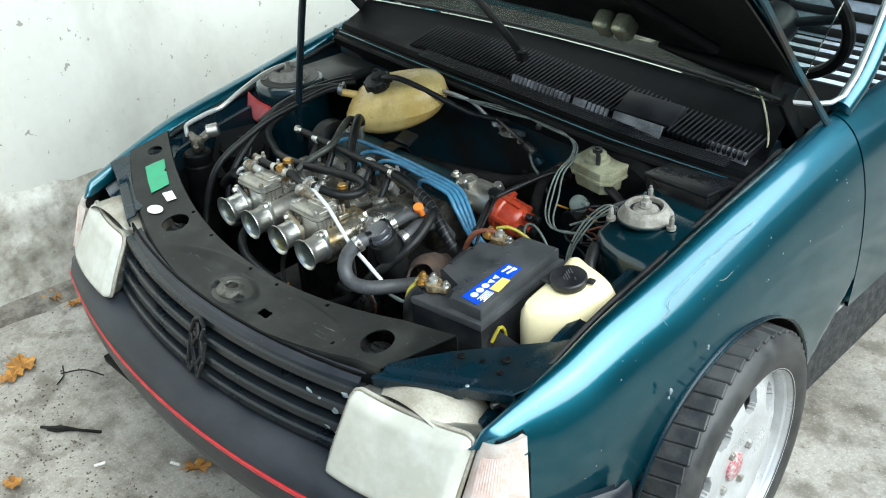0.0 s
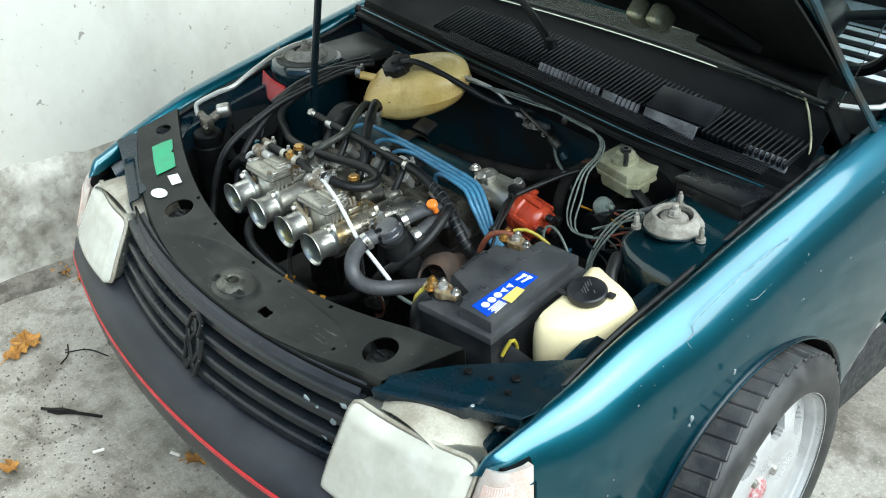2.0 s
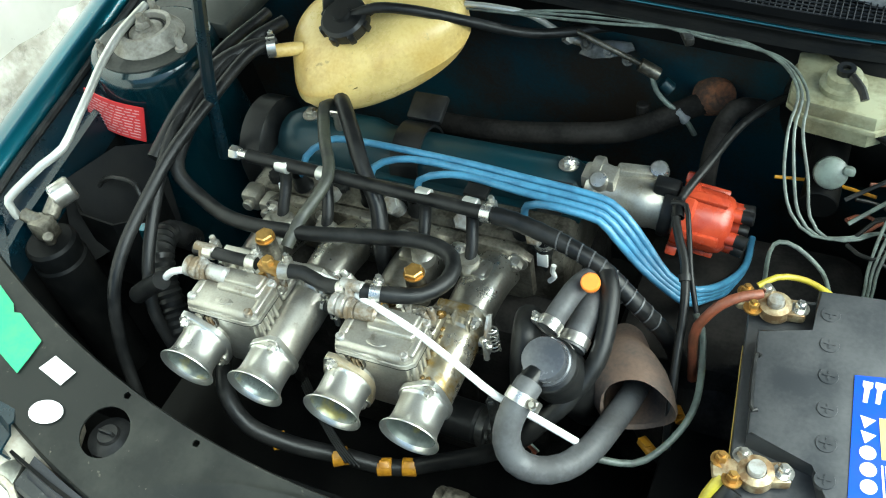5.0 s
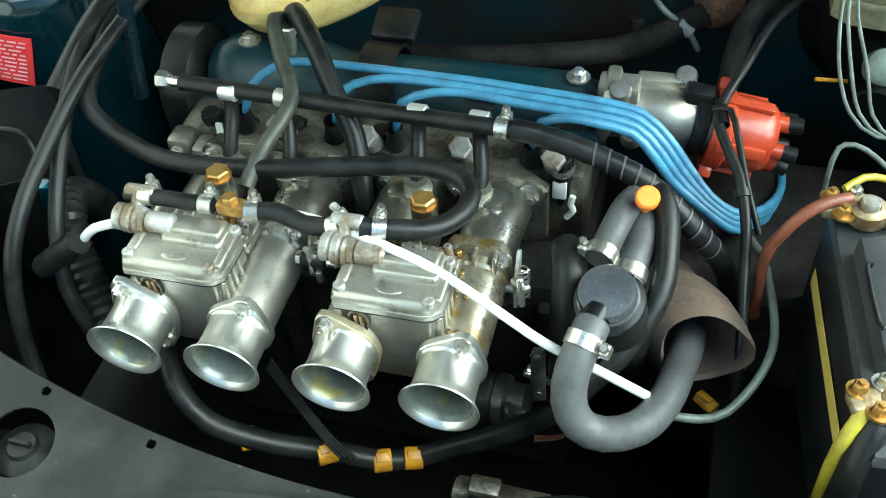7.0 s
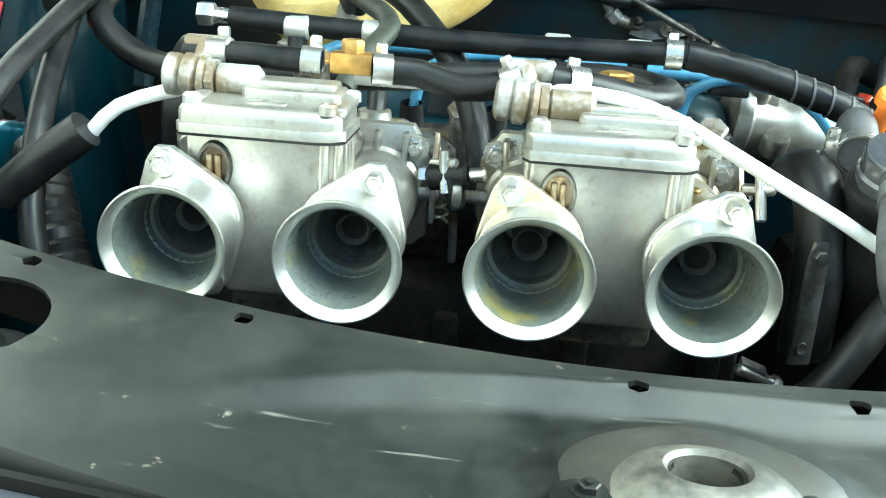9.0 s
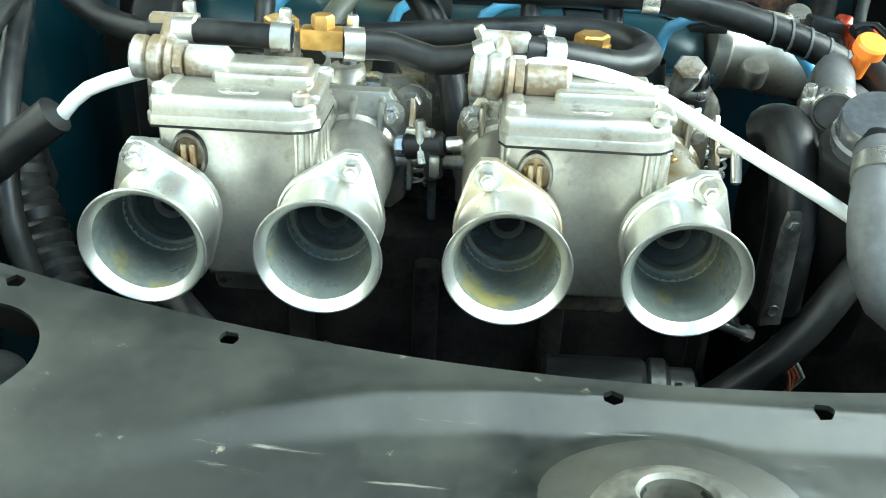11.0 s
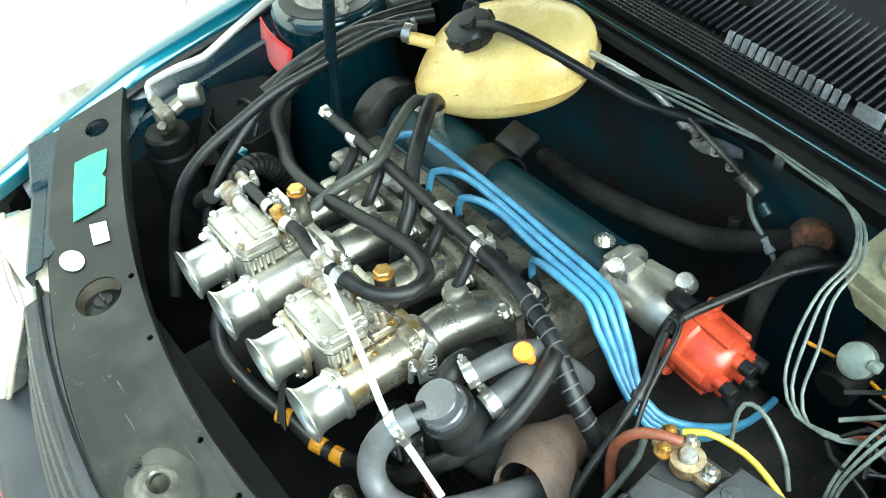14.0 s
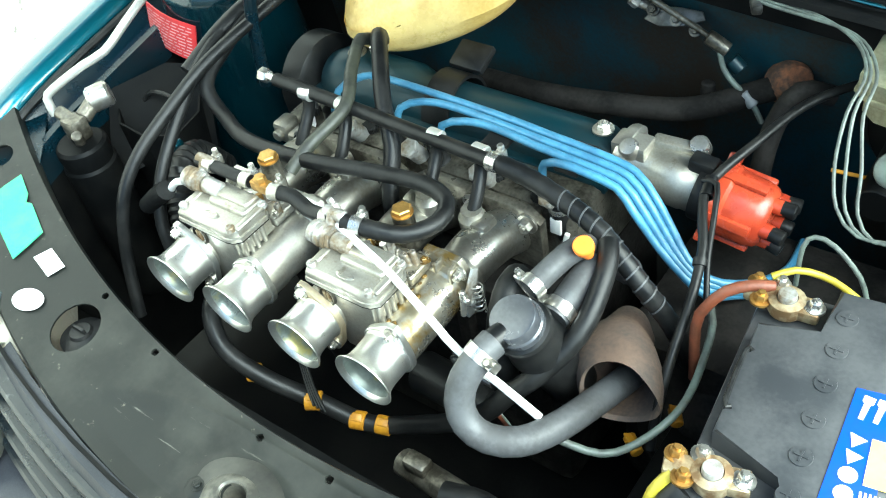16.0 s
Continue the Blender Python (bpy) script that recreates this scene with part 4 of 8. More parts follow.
# strut towers
TOWERS = {1: (0.560, 0.678, 0.746, 0.088), -1: (-0.552, 0.677, 0.763, 0.092)}
for s, (x, y, z, r) in TOWERS.items():
    tower = new("strut_tower")
    tower.parent = car
    bm = bmesh.new()
    if s < 0:
        lathe(bm, [(0.0, 0.0), (r * 0.6, -0.001), (r * 0.86, -0.003), (r * 0.94, -0.006), (r * 0.985, -0.013), (r, -0.024), (r * 1.02, -0.09), (r * 1.15, -0.2), (r * 1.2, -0.45)], Matrix.Translation((x, y, z)), 40)
    else:
        front = [(0.486, 0.63), (0.5, 0.607), (0.53, 0.588), (0.58, 0.571), (0.64, 0.566), (0.66, 0.57)]
        rows = [[(0.484, yy, 0.5) for yy in (0.63, 0.63, 0.63, 0.635, 0.65, 0.665, 0.69, 0.72, 0.75, 0.775)]]
        for k in range(19):
            xx = 0.486 + 0.17 * k / 18
            yf = lerp(xx, front)
            drop = 0.012 * max(0, 1 - (xx - 0.486) / 0.02) ** 2
            top = lambda q: min(z - 0.002, 0.716 + 0.3 * (q - yf)) - drop
            rows.append([(xx, yf + 0.012, 0.5), (xx, yf + 0.003, 0.66), (xx, yf, top(yf) - 0.013), (xx, yf + 0.003, top(yf) - 0.004), (xx, yf + 0.01, top(yf + 0.01))] + [(xx, yf + (0.775 - yf) * f, top(yf + (0.775 - yf) * f)) for f in (0.2, 0.4, 0.6, 0.8, 1.0)])
        loft(bm, rows)
        thicken(bm, 0.003)
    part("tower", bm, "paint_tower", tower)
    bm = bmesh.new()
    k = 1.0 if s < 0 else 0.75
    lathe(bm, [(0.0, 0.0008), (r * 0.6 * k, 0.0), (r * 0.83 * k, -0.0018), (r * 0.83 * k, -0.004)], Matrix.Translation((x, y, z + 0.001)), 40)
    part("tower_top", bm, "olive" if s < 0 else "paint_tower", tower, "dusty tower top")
    if s < 0:
        bm = bmesh.new()
        box(bm, (s * 0.53, y + 0.135, z - 0.02), (0.15, 0.15, 0.03), 0.008, Euler((0, 0, 0.05 * s)).to_matrix())
        part("wing_shelf", bm, "olive" if s < 0 else "paint_tower", tower)
    bm = bmesh.new()
    lathe(bm, [(0.0525, -0.001), (0.0525, 0.0025), (0.0515, 0.0035), (0.0465, 0.0105), (0.0405, 0.019), (0.0385, 0.0212), (0.033, 0.0215), (0.032, 0.0205), (0.031, 0.010), (0.026, 0.009), (0.024, 0.014), (0.0185, 0.017), (0.013, 0.017), (0.013, 0.021), (0, 0.021)], Matrix.Translation((x, y, z)), 40)
    part("strut_mount", bm, "mount", tower, "pale corroded strut top mount")
    bm = bmesh.new()
    hexnut(bm, (x, y, z + 0.018), (0, 0, 1), 0.011, 0.012)
    rod(bm, (x, y, z + 0.018), (x, y, z + 0.04), 0.006)
    part("strut_nut", bm, "mount", tower)
    bm = bmesh.new()
    lathe(bm, [(0.0255, 0.0112), (0.0275, 0.0135), (0.0295, 0.0135), (0.0308, 0.0112)], Matrix.Translation((x, y, z)), 36)
    part("mount_rubber", bm, "rubber", tower)
    for a in (2.05, 4.05, 6.1):
        bm = bmesh.new()
        q = (x + 0.066 * math.cos(a), y + 0.066 * math.sin(a), z - 0.002)
        bolt(bm, q, (0, 0, 1), 0.0055, 0.03)
        part("mount_bolt", bm, "mount", tower)

# bulkhead, engine bay floor, cowl
bm = bmesh.new()
loft(bm, [[(x, lerp(x, [(-0.66, 0.914), (0.1, 0.866), (0.66, 0.864)]), 0.77 - 0.02 * x), (x, 0.885 - 0.03 * x, 0.72), (x, 0.91, 0.55), (x, 0.93, 0.2)] for x in [-0.62 + 0.124 * k for k in range(11)]])
thicken(bm, 0.004)
part("bulkhead", bm, "bulkhead", car, "dusty dark teal bulkhead")
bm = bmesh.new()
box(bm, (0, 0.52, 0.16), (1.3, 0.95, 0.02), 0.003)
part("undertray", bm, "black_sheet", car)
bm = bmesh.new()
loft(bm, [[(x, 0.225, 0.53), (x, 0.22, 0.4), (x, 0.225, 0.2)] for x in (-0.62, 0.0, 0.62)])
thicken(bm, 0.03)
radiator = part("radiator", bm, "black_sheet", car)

EDGE = [(-0.66, 0.91), (-0.15, 0.872), (0.10, 0.86), (0.34, 0.848), (0.40, 0.855), (0.66, 0.86)]
EDGE_Z = [(-0.66, 0.805), (0.0, 0.789), (0.34, 0.777), (0.40, 0.771), (0.66, 0.766)]


def cowl_z(x):
    return lerp(x, EDGE_Z)


def cowl_y(x):
    return lerp(x, EDGE)


def screen_y(x):
    return 1.085 - 0.13 * x * x


bm = bmesh.new()
rows = []
for k in range(27):
    x = -0.65 + 1.3 * k / 26
    a, b = cowl_y(x), screen_y(x)
    c = cowl_z(x)
    rows.append([(x, a + 0.002, c - 0.05), (x, a, c - 0.003), (x, a + 0.005, c + 0.003), (x, a + 0.012, c), (x, a + 0.016, c - 0.008), (x, a + 0.03, c - 0.006), (x, a + 0.036, c + 0.008), (x, a + 0.06, c + 0.012),
                 (x, a + (b - a) * 0.5, c + 0.014), (x, a + (b - a) * 0.8, 0.832), (x, b, 0.85), (x, b + 0.01, 0.858)])
loft(bm, rows)
thicken(bm, 0.003)
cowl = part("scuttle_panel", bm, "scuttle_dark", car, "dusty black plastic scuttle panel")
bm = bmesh.new()
tube(bm, [(x, cowl_y(x) - 0.001, cowl_z(x) + 0.004) for x in [-0.62 + 0.062 * k for k in range(21)]], 0.0022, 8, 0.03)
part("scuttle_lip", bm, "paint", car, "thin teal scuttle edge")
bm = bmesh.new()
box(bm, (0, 0, 0), (0.0046, 0.125, 0.014), 0.0014, seg=1)
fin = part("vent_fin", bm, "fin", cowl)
fin_mesh = fin.data
bpy.data.objects.remove(fin)
x = -0.36
while x < 0.64:
    f = new("vent_fin", fin_mesh)
    f.parent = cowl
    a, b = cowl_y(x), screen_y(x)
    f.matrix_basis = pose(x, (a + b) / 2 + 0.02, (cowl_z(x) + 0.014 + 0.838) / 2 - 0.002, 13, 0, -4)
    x += 0.0122
bm = bmesh.new()
box(bm, (0.372, 0.955, 0.812), (0.138, 0.062, 0.024), 0.003, Euler((radians(25), radians(3), radians(4))).to_matrix())
part("vent_tray", bm, "scuttle", cowl, "blank dusty vent cover")
# Pale front plates give the fins' lighter front ends their colour.
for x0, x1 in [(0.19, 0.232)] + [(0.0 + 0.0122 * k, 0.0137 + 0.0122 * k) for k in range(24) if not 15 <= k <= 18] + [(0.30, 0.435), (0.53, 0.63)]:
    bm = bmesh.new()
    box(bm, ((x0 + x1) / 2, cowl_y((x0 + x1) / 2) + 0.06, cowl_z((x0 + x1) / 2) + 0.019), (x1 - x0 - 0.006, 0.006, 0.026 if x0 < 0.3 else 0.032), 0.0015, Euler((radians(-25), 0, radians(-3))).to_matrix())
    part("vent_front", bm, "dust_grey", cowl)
for k in range(6):
    bm = bmesh.new()
    tube(bm, [(x, cowl_y(x) + 0.022 + 0.0065 * k, cowl_z(x) + 0.0135 + 0.0006 * k) for x in [-0.3 + 0.1 * j for j in range(10)]], 0.0011, 5, 0.05)
    part("mesh_wire", bm, "scuttle", cowl)
bm = bmesh.new()
for k in range(120):
    x = -0.3 + 0.0075 * k
    rod(bm, (x, cowl_y(x) + 0.021, cowl_z(x) + 0.0132), (x, cowl_y(x) + 0.057, cowl_z(x) + 0.0165), 0.001, 5, 0.0003)
part("mesh_grid", bm, "scuttle", cowl)
bm = bmesh.new()
loft(bm, [[(x, cowl_y(x) - 0.024, cowl_z(x) - 0.007), (x, cowl_y(x) - 0.02, cowl_z(x) - 0.002), (x, cowl_y(x) - 0.003, cowl_z(x) - 0.001)] for x in [-0.62 + 0.062 * k for k in range(21)]])
thicken(bm, 0.002)
part("scuttle_flange", bm, "black_sheet", car, "near-black folded flange under the scuttle")
# wiper
bm = bmesh.new()
tube(bm, [(0.0, 0.965, 0.845), (-0.06, 0.99, 0.875), (-0.30, 1.10, 0.93), (-0.42, 1.16, 0.96)], 0.009, 8, 0.03)
lathe(bm, [(0, 0.02), (0.012, 0.018), (0.016, 0.0), (0, -0.01)], Matrix.Translation((0.0, 0.965, 0.845)), 16)
part("wiper", bm, "scuttle_dark", car, "black wiper arm")
bm = bmesh.new()
rows = []
for k in range(13):
    x = -0.64 + 1.28 * k / 12
    y = screen_y(x)
    rows.append([(x * (1 - 0.10 * f), y + 0.62 * f, 0.866 + 0.42 * f - 0.03 * f * f) for f in [j / 6 for j in range(7)]])
loft(bm, rows)
thicken(bm, 0.005)
ws = part("windscreen", bm, "glass", car, "greenish windscreen glass")
ws.visible_shadow = False
bm = bmesh.new()
tube(bm, [(x, screen_y(x) + 0.004, 0.872) for x in [-0.64 + 0.08 * k for k in range(17)]], 0.004, 8, 0.04)
part("screen_seal", bm, "rubber", car)

# open bonnet, leaning back over the scuttle
B0, B1 = Vector((0, 0.985, 0.935)), Vector((0, 0.36, 1.585))
bm = bmesh.new()
rows = []
for k in range(17):
    x = -1 + 2 * k / 16
    row = []
    for j in range(15):
        f = j / 14
        half_w = 0.685 - 0.07 * f ** 2
        crown = 0.035 * (1 - x * x)
        q = B0.lerp(B1, f) + Vector((0, 0.72, 0.69)) * crown - Vector((0, 0.72, 0.69)) * 0.05 * max(0, f - 0.9) * 10
        row.append((x * half_w, q.y - 0.05 * x * x * f, q.z))
    rows.append(row)
loft(bm, rows)
thicken(bm, 0.004)
bonnet = part("bonnet", bm, "bonnet_under", car, "open bonnet with black underside")
bm = bmesh.new()
loft(bm, [[Vector(q) + Vector((0, 0.72, 0.69)) * 0.012 for q in row] for row in rows])
thicken(bm, 0.003)
part("outer_skin", bm, "paint", bonnet, "teal outer bonnet skin")
for s in (1, -1):
    bm = bmesh.new()
    line = [Vector((s * 0.69, 1.105, 0.815)), Vector((s * 0.69, 0.94, 0.978)), Vector((s * 0.686, 0.80, 1.134)), Vector((s * 0.66, 0.55, 1.39)), Vector((s * 0.62, 0.35, 1.59))]
    loft(bm, [[q + Vector((dx * s, dy, dz)) for dx, dy, dz in ((-0.007, 0.0, 0.0), (0.0, -0.002, -0.002), (0.003, 0.0, 0.0), (0.002, 0.008, 0.008), (-0.006, 0.012, 0.012))] for q in line])
    thicken(bm, 0.003)
    part("bonnet_edge", bm, "bulkhead", bonnet, "teal folded bonnet edge")
    bm = bmesh.new()
    box(bm, (s * 0.655, 1.02, 0.85), (0.012, 0.03, 0.14), 0.003, Euler((radians(40), 0, 0)).to_matrix())
    part("hinge", bm, "black_sheet", bonnet)
bm = bmesh.new()
tube(bm, [(0.655, 0.945, 0.945), (0.56, 0.95, 0.95), (0.46, 0.955, 0.955), (0.38, 0.965, 0.958)], lambda f: 0.021 - 0.014 * f, 14, 0.02)
part("bonnet_beam", bm, "black_sheet", bonnet)
# Two bright blocks stand in for reflections on the bonnet underside.
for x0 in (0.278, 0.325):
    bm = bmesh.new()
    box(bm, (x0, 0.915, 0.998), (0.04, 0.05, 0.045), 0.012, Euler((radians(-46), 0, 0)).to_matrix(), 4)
    part("reflection_block", bm, "sheen", bonnet)
for s in (1, -1):
    bm = bmesh.new()
    tube(bm, [(s * 0.55, 0.9, 1.0), (s * 0.3, 0.72, 1.19), (s * 0.06, 0.5, 1.42)], 0.011, 10, 0.05)
    part("bonnet_brace", bm, "black_sheet", bonnet)
bm = bmesh.new()
tube(bm, [(-0.40, 0.58, 0.66), (-0.383, 0.58, 0.765), (-0.335, 0.58, 0.941), (-0.311, 0.58, 1.023), (-0.2, 0.575, 1.36)], 0.0085, 10, 0.05)
part("bonnet_stay", bm, "paint_shaded", car, "dark teal bonnet stay")

bm = bmesh.new()
tube(bm, [(0.49, 1.135, 0.84), (0.535, 1.09, 0.862), (0.585, 1.035, 0.858), (0.628, 0.985, 0.825), (0.64, 0.965, 0.80)], 0.0022, 8)
part("washer_pipe", bm, "brake_tank", car, "thin olive yellow washer pipe")
# long scratch along the fender
rr = random.Random(4)
for line in ([(0.775, 0.752), (0.70, 0.748), (0.61, 0.738), (0.52, 0.716), (0.507, 0.695), (0.489, 0.688), (0.496, 0.672)], [(0.70, 0.7), (0.66, 0.694), (0.63, 0.697)]):
    path = []
    for q in smooth_line([(y, z, 0) for y, z in line], 0.008):
        y, z = q.x, q.y + rr.uniform(-0.0015, 0.0015)
        row = fender_row(y, 1)
        k = min(range(14, len(row)), key=lambda i: abs(row[i].z - z))
        path.append(Vector((row[k].x + 0.0006, y, z)))
    bm = bmesh.new()
    tube(bm, path, lambda f: 0.0002 + 0.0007 * math.sin(f * 53) ** 2, 6, curve=False)
    part("paint_scratch", bm, "chip", car)
for k in range(46):
    y = rr.uniform(0.25, 1.08)
    row = fender_row(y, 1)
    q = row[rr.randrange(16, 48)]
    if abs(y - AXLE_Y) < ARCH and q.z < 0.62:
        continue
    bm = bmesh.new()
    bmesh.ops.create_icosphere(bm, subdivisions=1, radius=rr.uniform(0.001, 0.0024), matrix=Matrix.Translation(q) @ Matrix.Diagonal((0.5, 1, rr.uniform(0.7, 1.6), 1)))
    part("paint_chip", bm, "chip", car)

bm = bmesh.new()
loft(bm, [[Vector((-0.605, 0.47, 0.662)).lerp(Vector((-0.575, 0.40, 0.56)), f), Vector((-0.56, 0.545, 0.672)).lerp(Vector((-0.52, 0.47, 0.575)), f), Vector((-0.50, 0.565, 0.674)).lerp(Vector((-0.46, 0.51, 0.57)), f)] for f in (0, 0.3, 0.6, 1)])
thicken(bm, 0.003)
part("wing_panel", bm, "black_sheet", car, "near-black inner wing panel")
for y, z, r in ((0.451, 0.584, 0.006), (0.446, 0.574, 0.004), (0.56, 0.615, 0.005)):
    bm = bmesh.new()
    bmesh.ops.create_icosphere(bm, subdivisions=2, radius=r, matrix=Matrix.Translation((0.782, y, z)) @ Matrix.Diagonal((0.4, 0.7, 1.2, 1)))
    for v in bm.verts:
        v.co += 0.002 * noise.noise_vector(v.co * 200)
    part("paint_chip", bm, "chip", car)

# Unseen roof, tail and floor, added to keep sky light out of the cabin.
bm = bmesh.new()
loft(bm, [[(x, y, z - 0.06 * (x / 0.6) ** 2) for x in [-0.6 + 0.1 * k for k in range(13)]] for y, z in ((1.72, 1.315), (1.8, 1.35), (2.2, 1.4), (2.7, 1.38), (3.0, 1.3))])
thicken(bm, 0.03)
part("roof", bm, "paint", car)
bm = bmesh.new()
loft(bm, [[(x, y, z) for x in (-0.72, -0.4, 0.0, 0.4, 0.72)] for y, z in ((3.0, 1.31), (3.35, 0.9), (3.4, 0.35))])
thicken(bm, 0.03)
part("tailgate", bm, "paint", car)
bm = bmesh.new()
box(bm, (0, 2.3, 0.3), (1.36, 2.2, 0.04), 0.01)
part("cabin_floor", bm, "black_sheet", car)
for s in (1, -1):
    bm = bmesh.new()
    loft(bm, [[(s * x, y, z) for x, z in ((0.772, 0.33), (0.785, 0.55), (0.77, 0.72), (0.70, 0.82))] for y in (2.245, 2.8, 3.4)])
    thicken(bm, 0.012 * s)
    part("rear_quarter", bm, "paint", car)


# ---- wheel ----
bm = bmesh.new()
WX = 0.742
wheel = new("front_wheel")
wheel.parent = car
wheel["label"] = "silver alloy front wheel with black road tyre"
m = along((WX, AXLE_Y - 0.012, AXLE_Z + 0.008), (math.cos(radians(4)), math.sin(radians(4)), 0))
R = AXLE_Z + 0.011
lathe(bm, [(0.21, -0.09), (0.225, -0.097), (0.25, -0.098), (R - 0.018, -0.089), (R - 0.008, -0.081), (R - 0.004, -0.07), (R - 0.003, 0.0), (R - 0.004, 0.07), (R - 0.008, 0.081), (R - 0.018, 0.089), (0.25, 0.097), (0.23, 0.097), (0.218, 0.092), (0.21, 0.088)], m, 72)
tyre = part("tyre", bm, "tyre", wheel, "grooved black road tyre")
bm = bmesh.new()
for k in range(54):
    a = 2 * math.pi * k / 54
    for z0, tilt in ((0.041, 0.16), (-0.041, -0.16)):
        c = m @ Matrix.Rotation(a, 4, "Z") @ Matrix.Translation((R - 0.0055, 0, z0)) @ Matrix.Rotation(tilt, 4, "X")
        box(bm, c.translation, (0.011, 0.0312, 0.074), 0.0022, c.to_3x3(), 1)
part("tread", bm, "tyre", wheel)
bm = bmesh.new()
lathe(bm, [(0.204, -0.07), (0.2, 0.05), (0.203, 0.072), (0.208, 0.076), (0.208, 0.081), (0.213, 0.09), (0.219, 0.09), (0.221, 0.083), (0.214, 0.076), (0.21, -0.07)], m, 72)
rim = part("rim", bm, "alloy", wheel, "silver painted alloy rim")
bm = bmesh.new()
D = Matrix.Translation((0, 0, 0.018))
DISH = [(0.0, 0.046), (0.035, 0.047), (0.06, 0.051), (0.085, 0.058), (0.115, 0.061), (0.14, 0.058), (0.165, 0.05), (0.185, 0.04), (0.203, 0.034)]
radii = [0.03 + 0.00577 * k for k in range(31)]
grid = [[m @ D @ Vector((r * math.cos(2 * math.pi * k / 144), r * math.sin(2 * math.pi * k / 144), lerp(r, DISH))) for k in range(144)] for r in radii]
loft(bm, grid, True)
inv = (m @ D).inverted()
dead = []
for f in bm.faces:
    q = inv @ f.calc_center_median()
    r, a = math.hypot(q.x, q.y), math.atan2(q.y, q.x)
    a = (a + math.pi / 9) % (2 * math.pi / 9) - math.pi / 9
    if ((r - 0.156) / 0.027) ** 2 + (a * r / 0.0295) ** 2 < 1:
        dead.append(f)
bmesh.ops.delete(bm, geom=dead, context="FACES")
thicken(bm, 0.014)
part("spoke_disc", bm, "alloy", wheel, "pale silver dished disc with oval holes")
bm = bmesh.new()
lathe(bm, [(0, 0.058), (0.02, 0.057), (0.029, 0.053), (0.031, 0.044)], m @ D, 28)
part("centre_cap", bm, "cap_red", wheel)
for k in range(4):
    a = 2 * math.pi * k / 4 + 0.5
    bm = bmesh.new()
    q = m @ Vector((0.054 * math.cos(a), 0.054 * math.sin(a), 0.066))
    hexnut(bm, q, m.to_3x3() @ Vector((0, 0, 1)), 0.009, 0.01)
    part("wheel_bolt", bm, "dull_steel", wheel)
bm = bmesh.new()
lathe(bm, [(0, -0.06), (0.19, -0.06), (0.19, -0.03), (0.12, -0.02), (0, -0.02)], m, 48)
part("brake_drum", bm, "iron", wheel)

# ---- engine ----
engine = thing("car_engine", (-0.1, 0.6, 0.17), "dirty four-cylinder engine with dark teal cam cover", "engine")
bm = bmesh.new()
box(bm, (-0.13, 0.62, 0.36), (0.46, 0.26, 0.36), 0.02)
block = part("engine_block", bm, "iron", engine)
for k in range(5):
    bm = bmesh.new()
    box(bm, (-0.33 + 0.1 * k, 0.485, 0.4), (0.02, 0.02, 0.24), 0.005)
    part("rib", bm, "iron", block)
bm = bmesh.new()
box(bm, (-0.13, 0.632, 0.585), (0.45, 0.15, 0.11), 0.012)
head = part("cylinder_head", bm, "cast_dirty", engine, "oily cast cylinder head")
for x in (-0.272, -0.176, -0.076, 0.017):
    bm = bmesh.new()
    box(bm, (x, 0.553, 0.6), (0.062, 0.03, 0.07), 0.008)
    part("port_boss", bm, "cast_dirty", head)
    bm = bmesh.new()
    rod(bm, (x + 0.045, 0.575, 0.63), (x + 0.045, 0.552, 0.665), 0.011)
    hexnut(bm, (x + 0.045, 0.5535, 0.6622), (0, -0.55, 0.84), 0.0125, 0.007)
    part("head_stud", bm, "dull_steel", head)
bm = bmesh.new()
rows = []
for k in range(21):
    f = k / 20
    x = -0.345 + 0.435 * f
    s = 1.0 - 0.25 * math.exp(-(f / 0.02) ** 2) - 0.25 * math.exp(-((1 - f) / 0.02) ** 2)
    r = 0.037 if f > 0.3 else 0.043
    rows.append([(x, 0.662 - r * 1.08 * s * math.cos(a), 0.640 + r * s * math.sin(a)) for a in [math.pi * j / 14 for j in range(15)]])
g = loft(bm, rows)
bm.faces.new(g[0])
bm.faces.new(g[-1][::-1])
box(bm, (-0.128, 0.662, 0.637), (0.45, 0.1, 0.012), 0.003)
cover = part("cam_cover", bm, "cam_paint", engine, "dusty dark teal cam cover")
for x in (-0.30, 0.068):
    bm = bmesh.new()
    bolt(bm, (x, 0.664, 0.678 if x > 0 else 0.683), (0, 0, 1), 0.008, 0.012)
    part("cover_bolt", bm, "steel", cover)
bm = bmesh.new()
rows = [[(x, 0.662 - 0.046 * math.cos(a), 0.640 + 0.052 * math.sin(a)) for a in [math.pi * (0.05 + 0.9 * j / 14) for j in range(15)]] for x in (-0.165, -0.125)]
loft(bm, rows)
thicken(bm, 0.004)
box(bm, (-0.14, 0.705, 0.694), (0.05, 0.04, 0.012), 0.004, Euler((0.4, 0, 0)).to_matrix())
part("cover_strap", bm, "rubber", cover, "black rubber strap")
bm = bmesh.new()
rows = []
for x, r in ((-0.352, 0.058), (-0.356, 0.064), (-0.388, 0.064), (-0.392, 0.058)):
    rows.append([(x, 0.655 - r * math.cos(a), 0.63 + r * math.sin(a)) for a in [math.pi * j / 16 for j in range(17)]] + [(x, 0.69, 0.45), (x, 0.60, 0.45)])
g = loft(bm, rows, True)
bm.faces.new(g[0])
bm.faces.new(g[-1][::-1])
part("belt_cover", bm, "plastic", engine, "black timing belt cover")
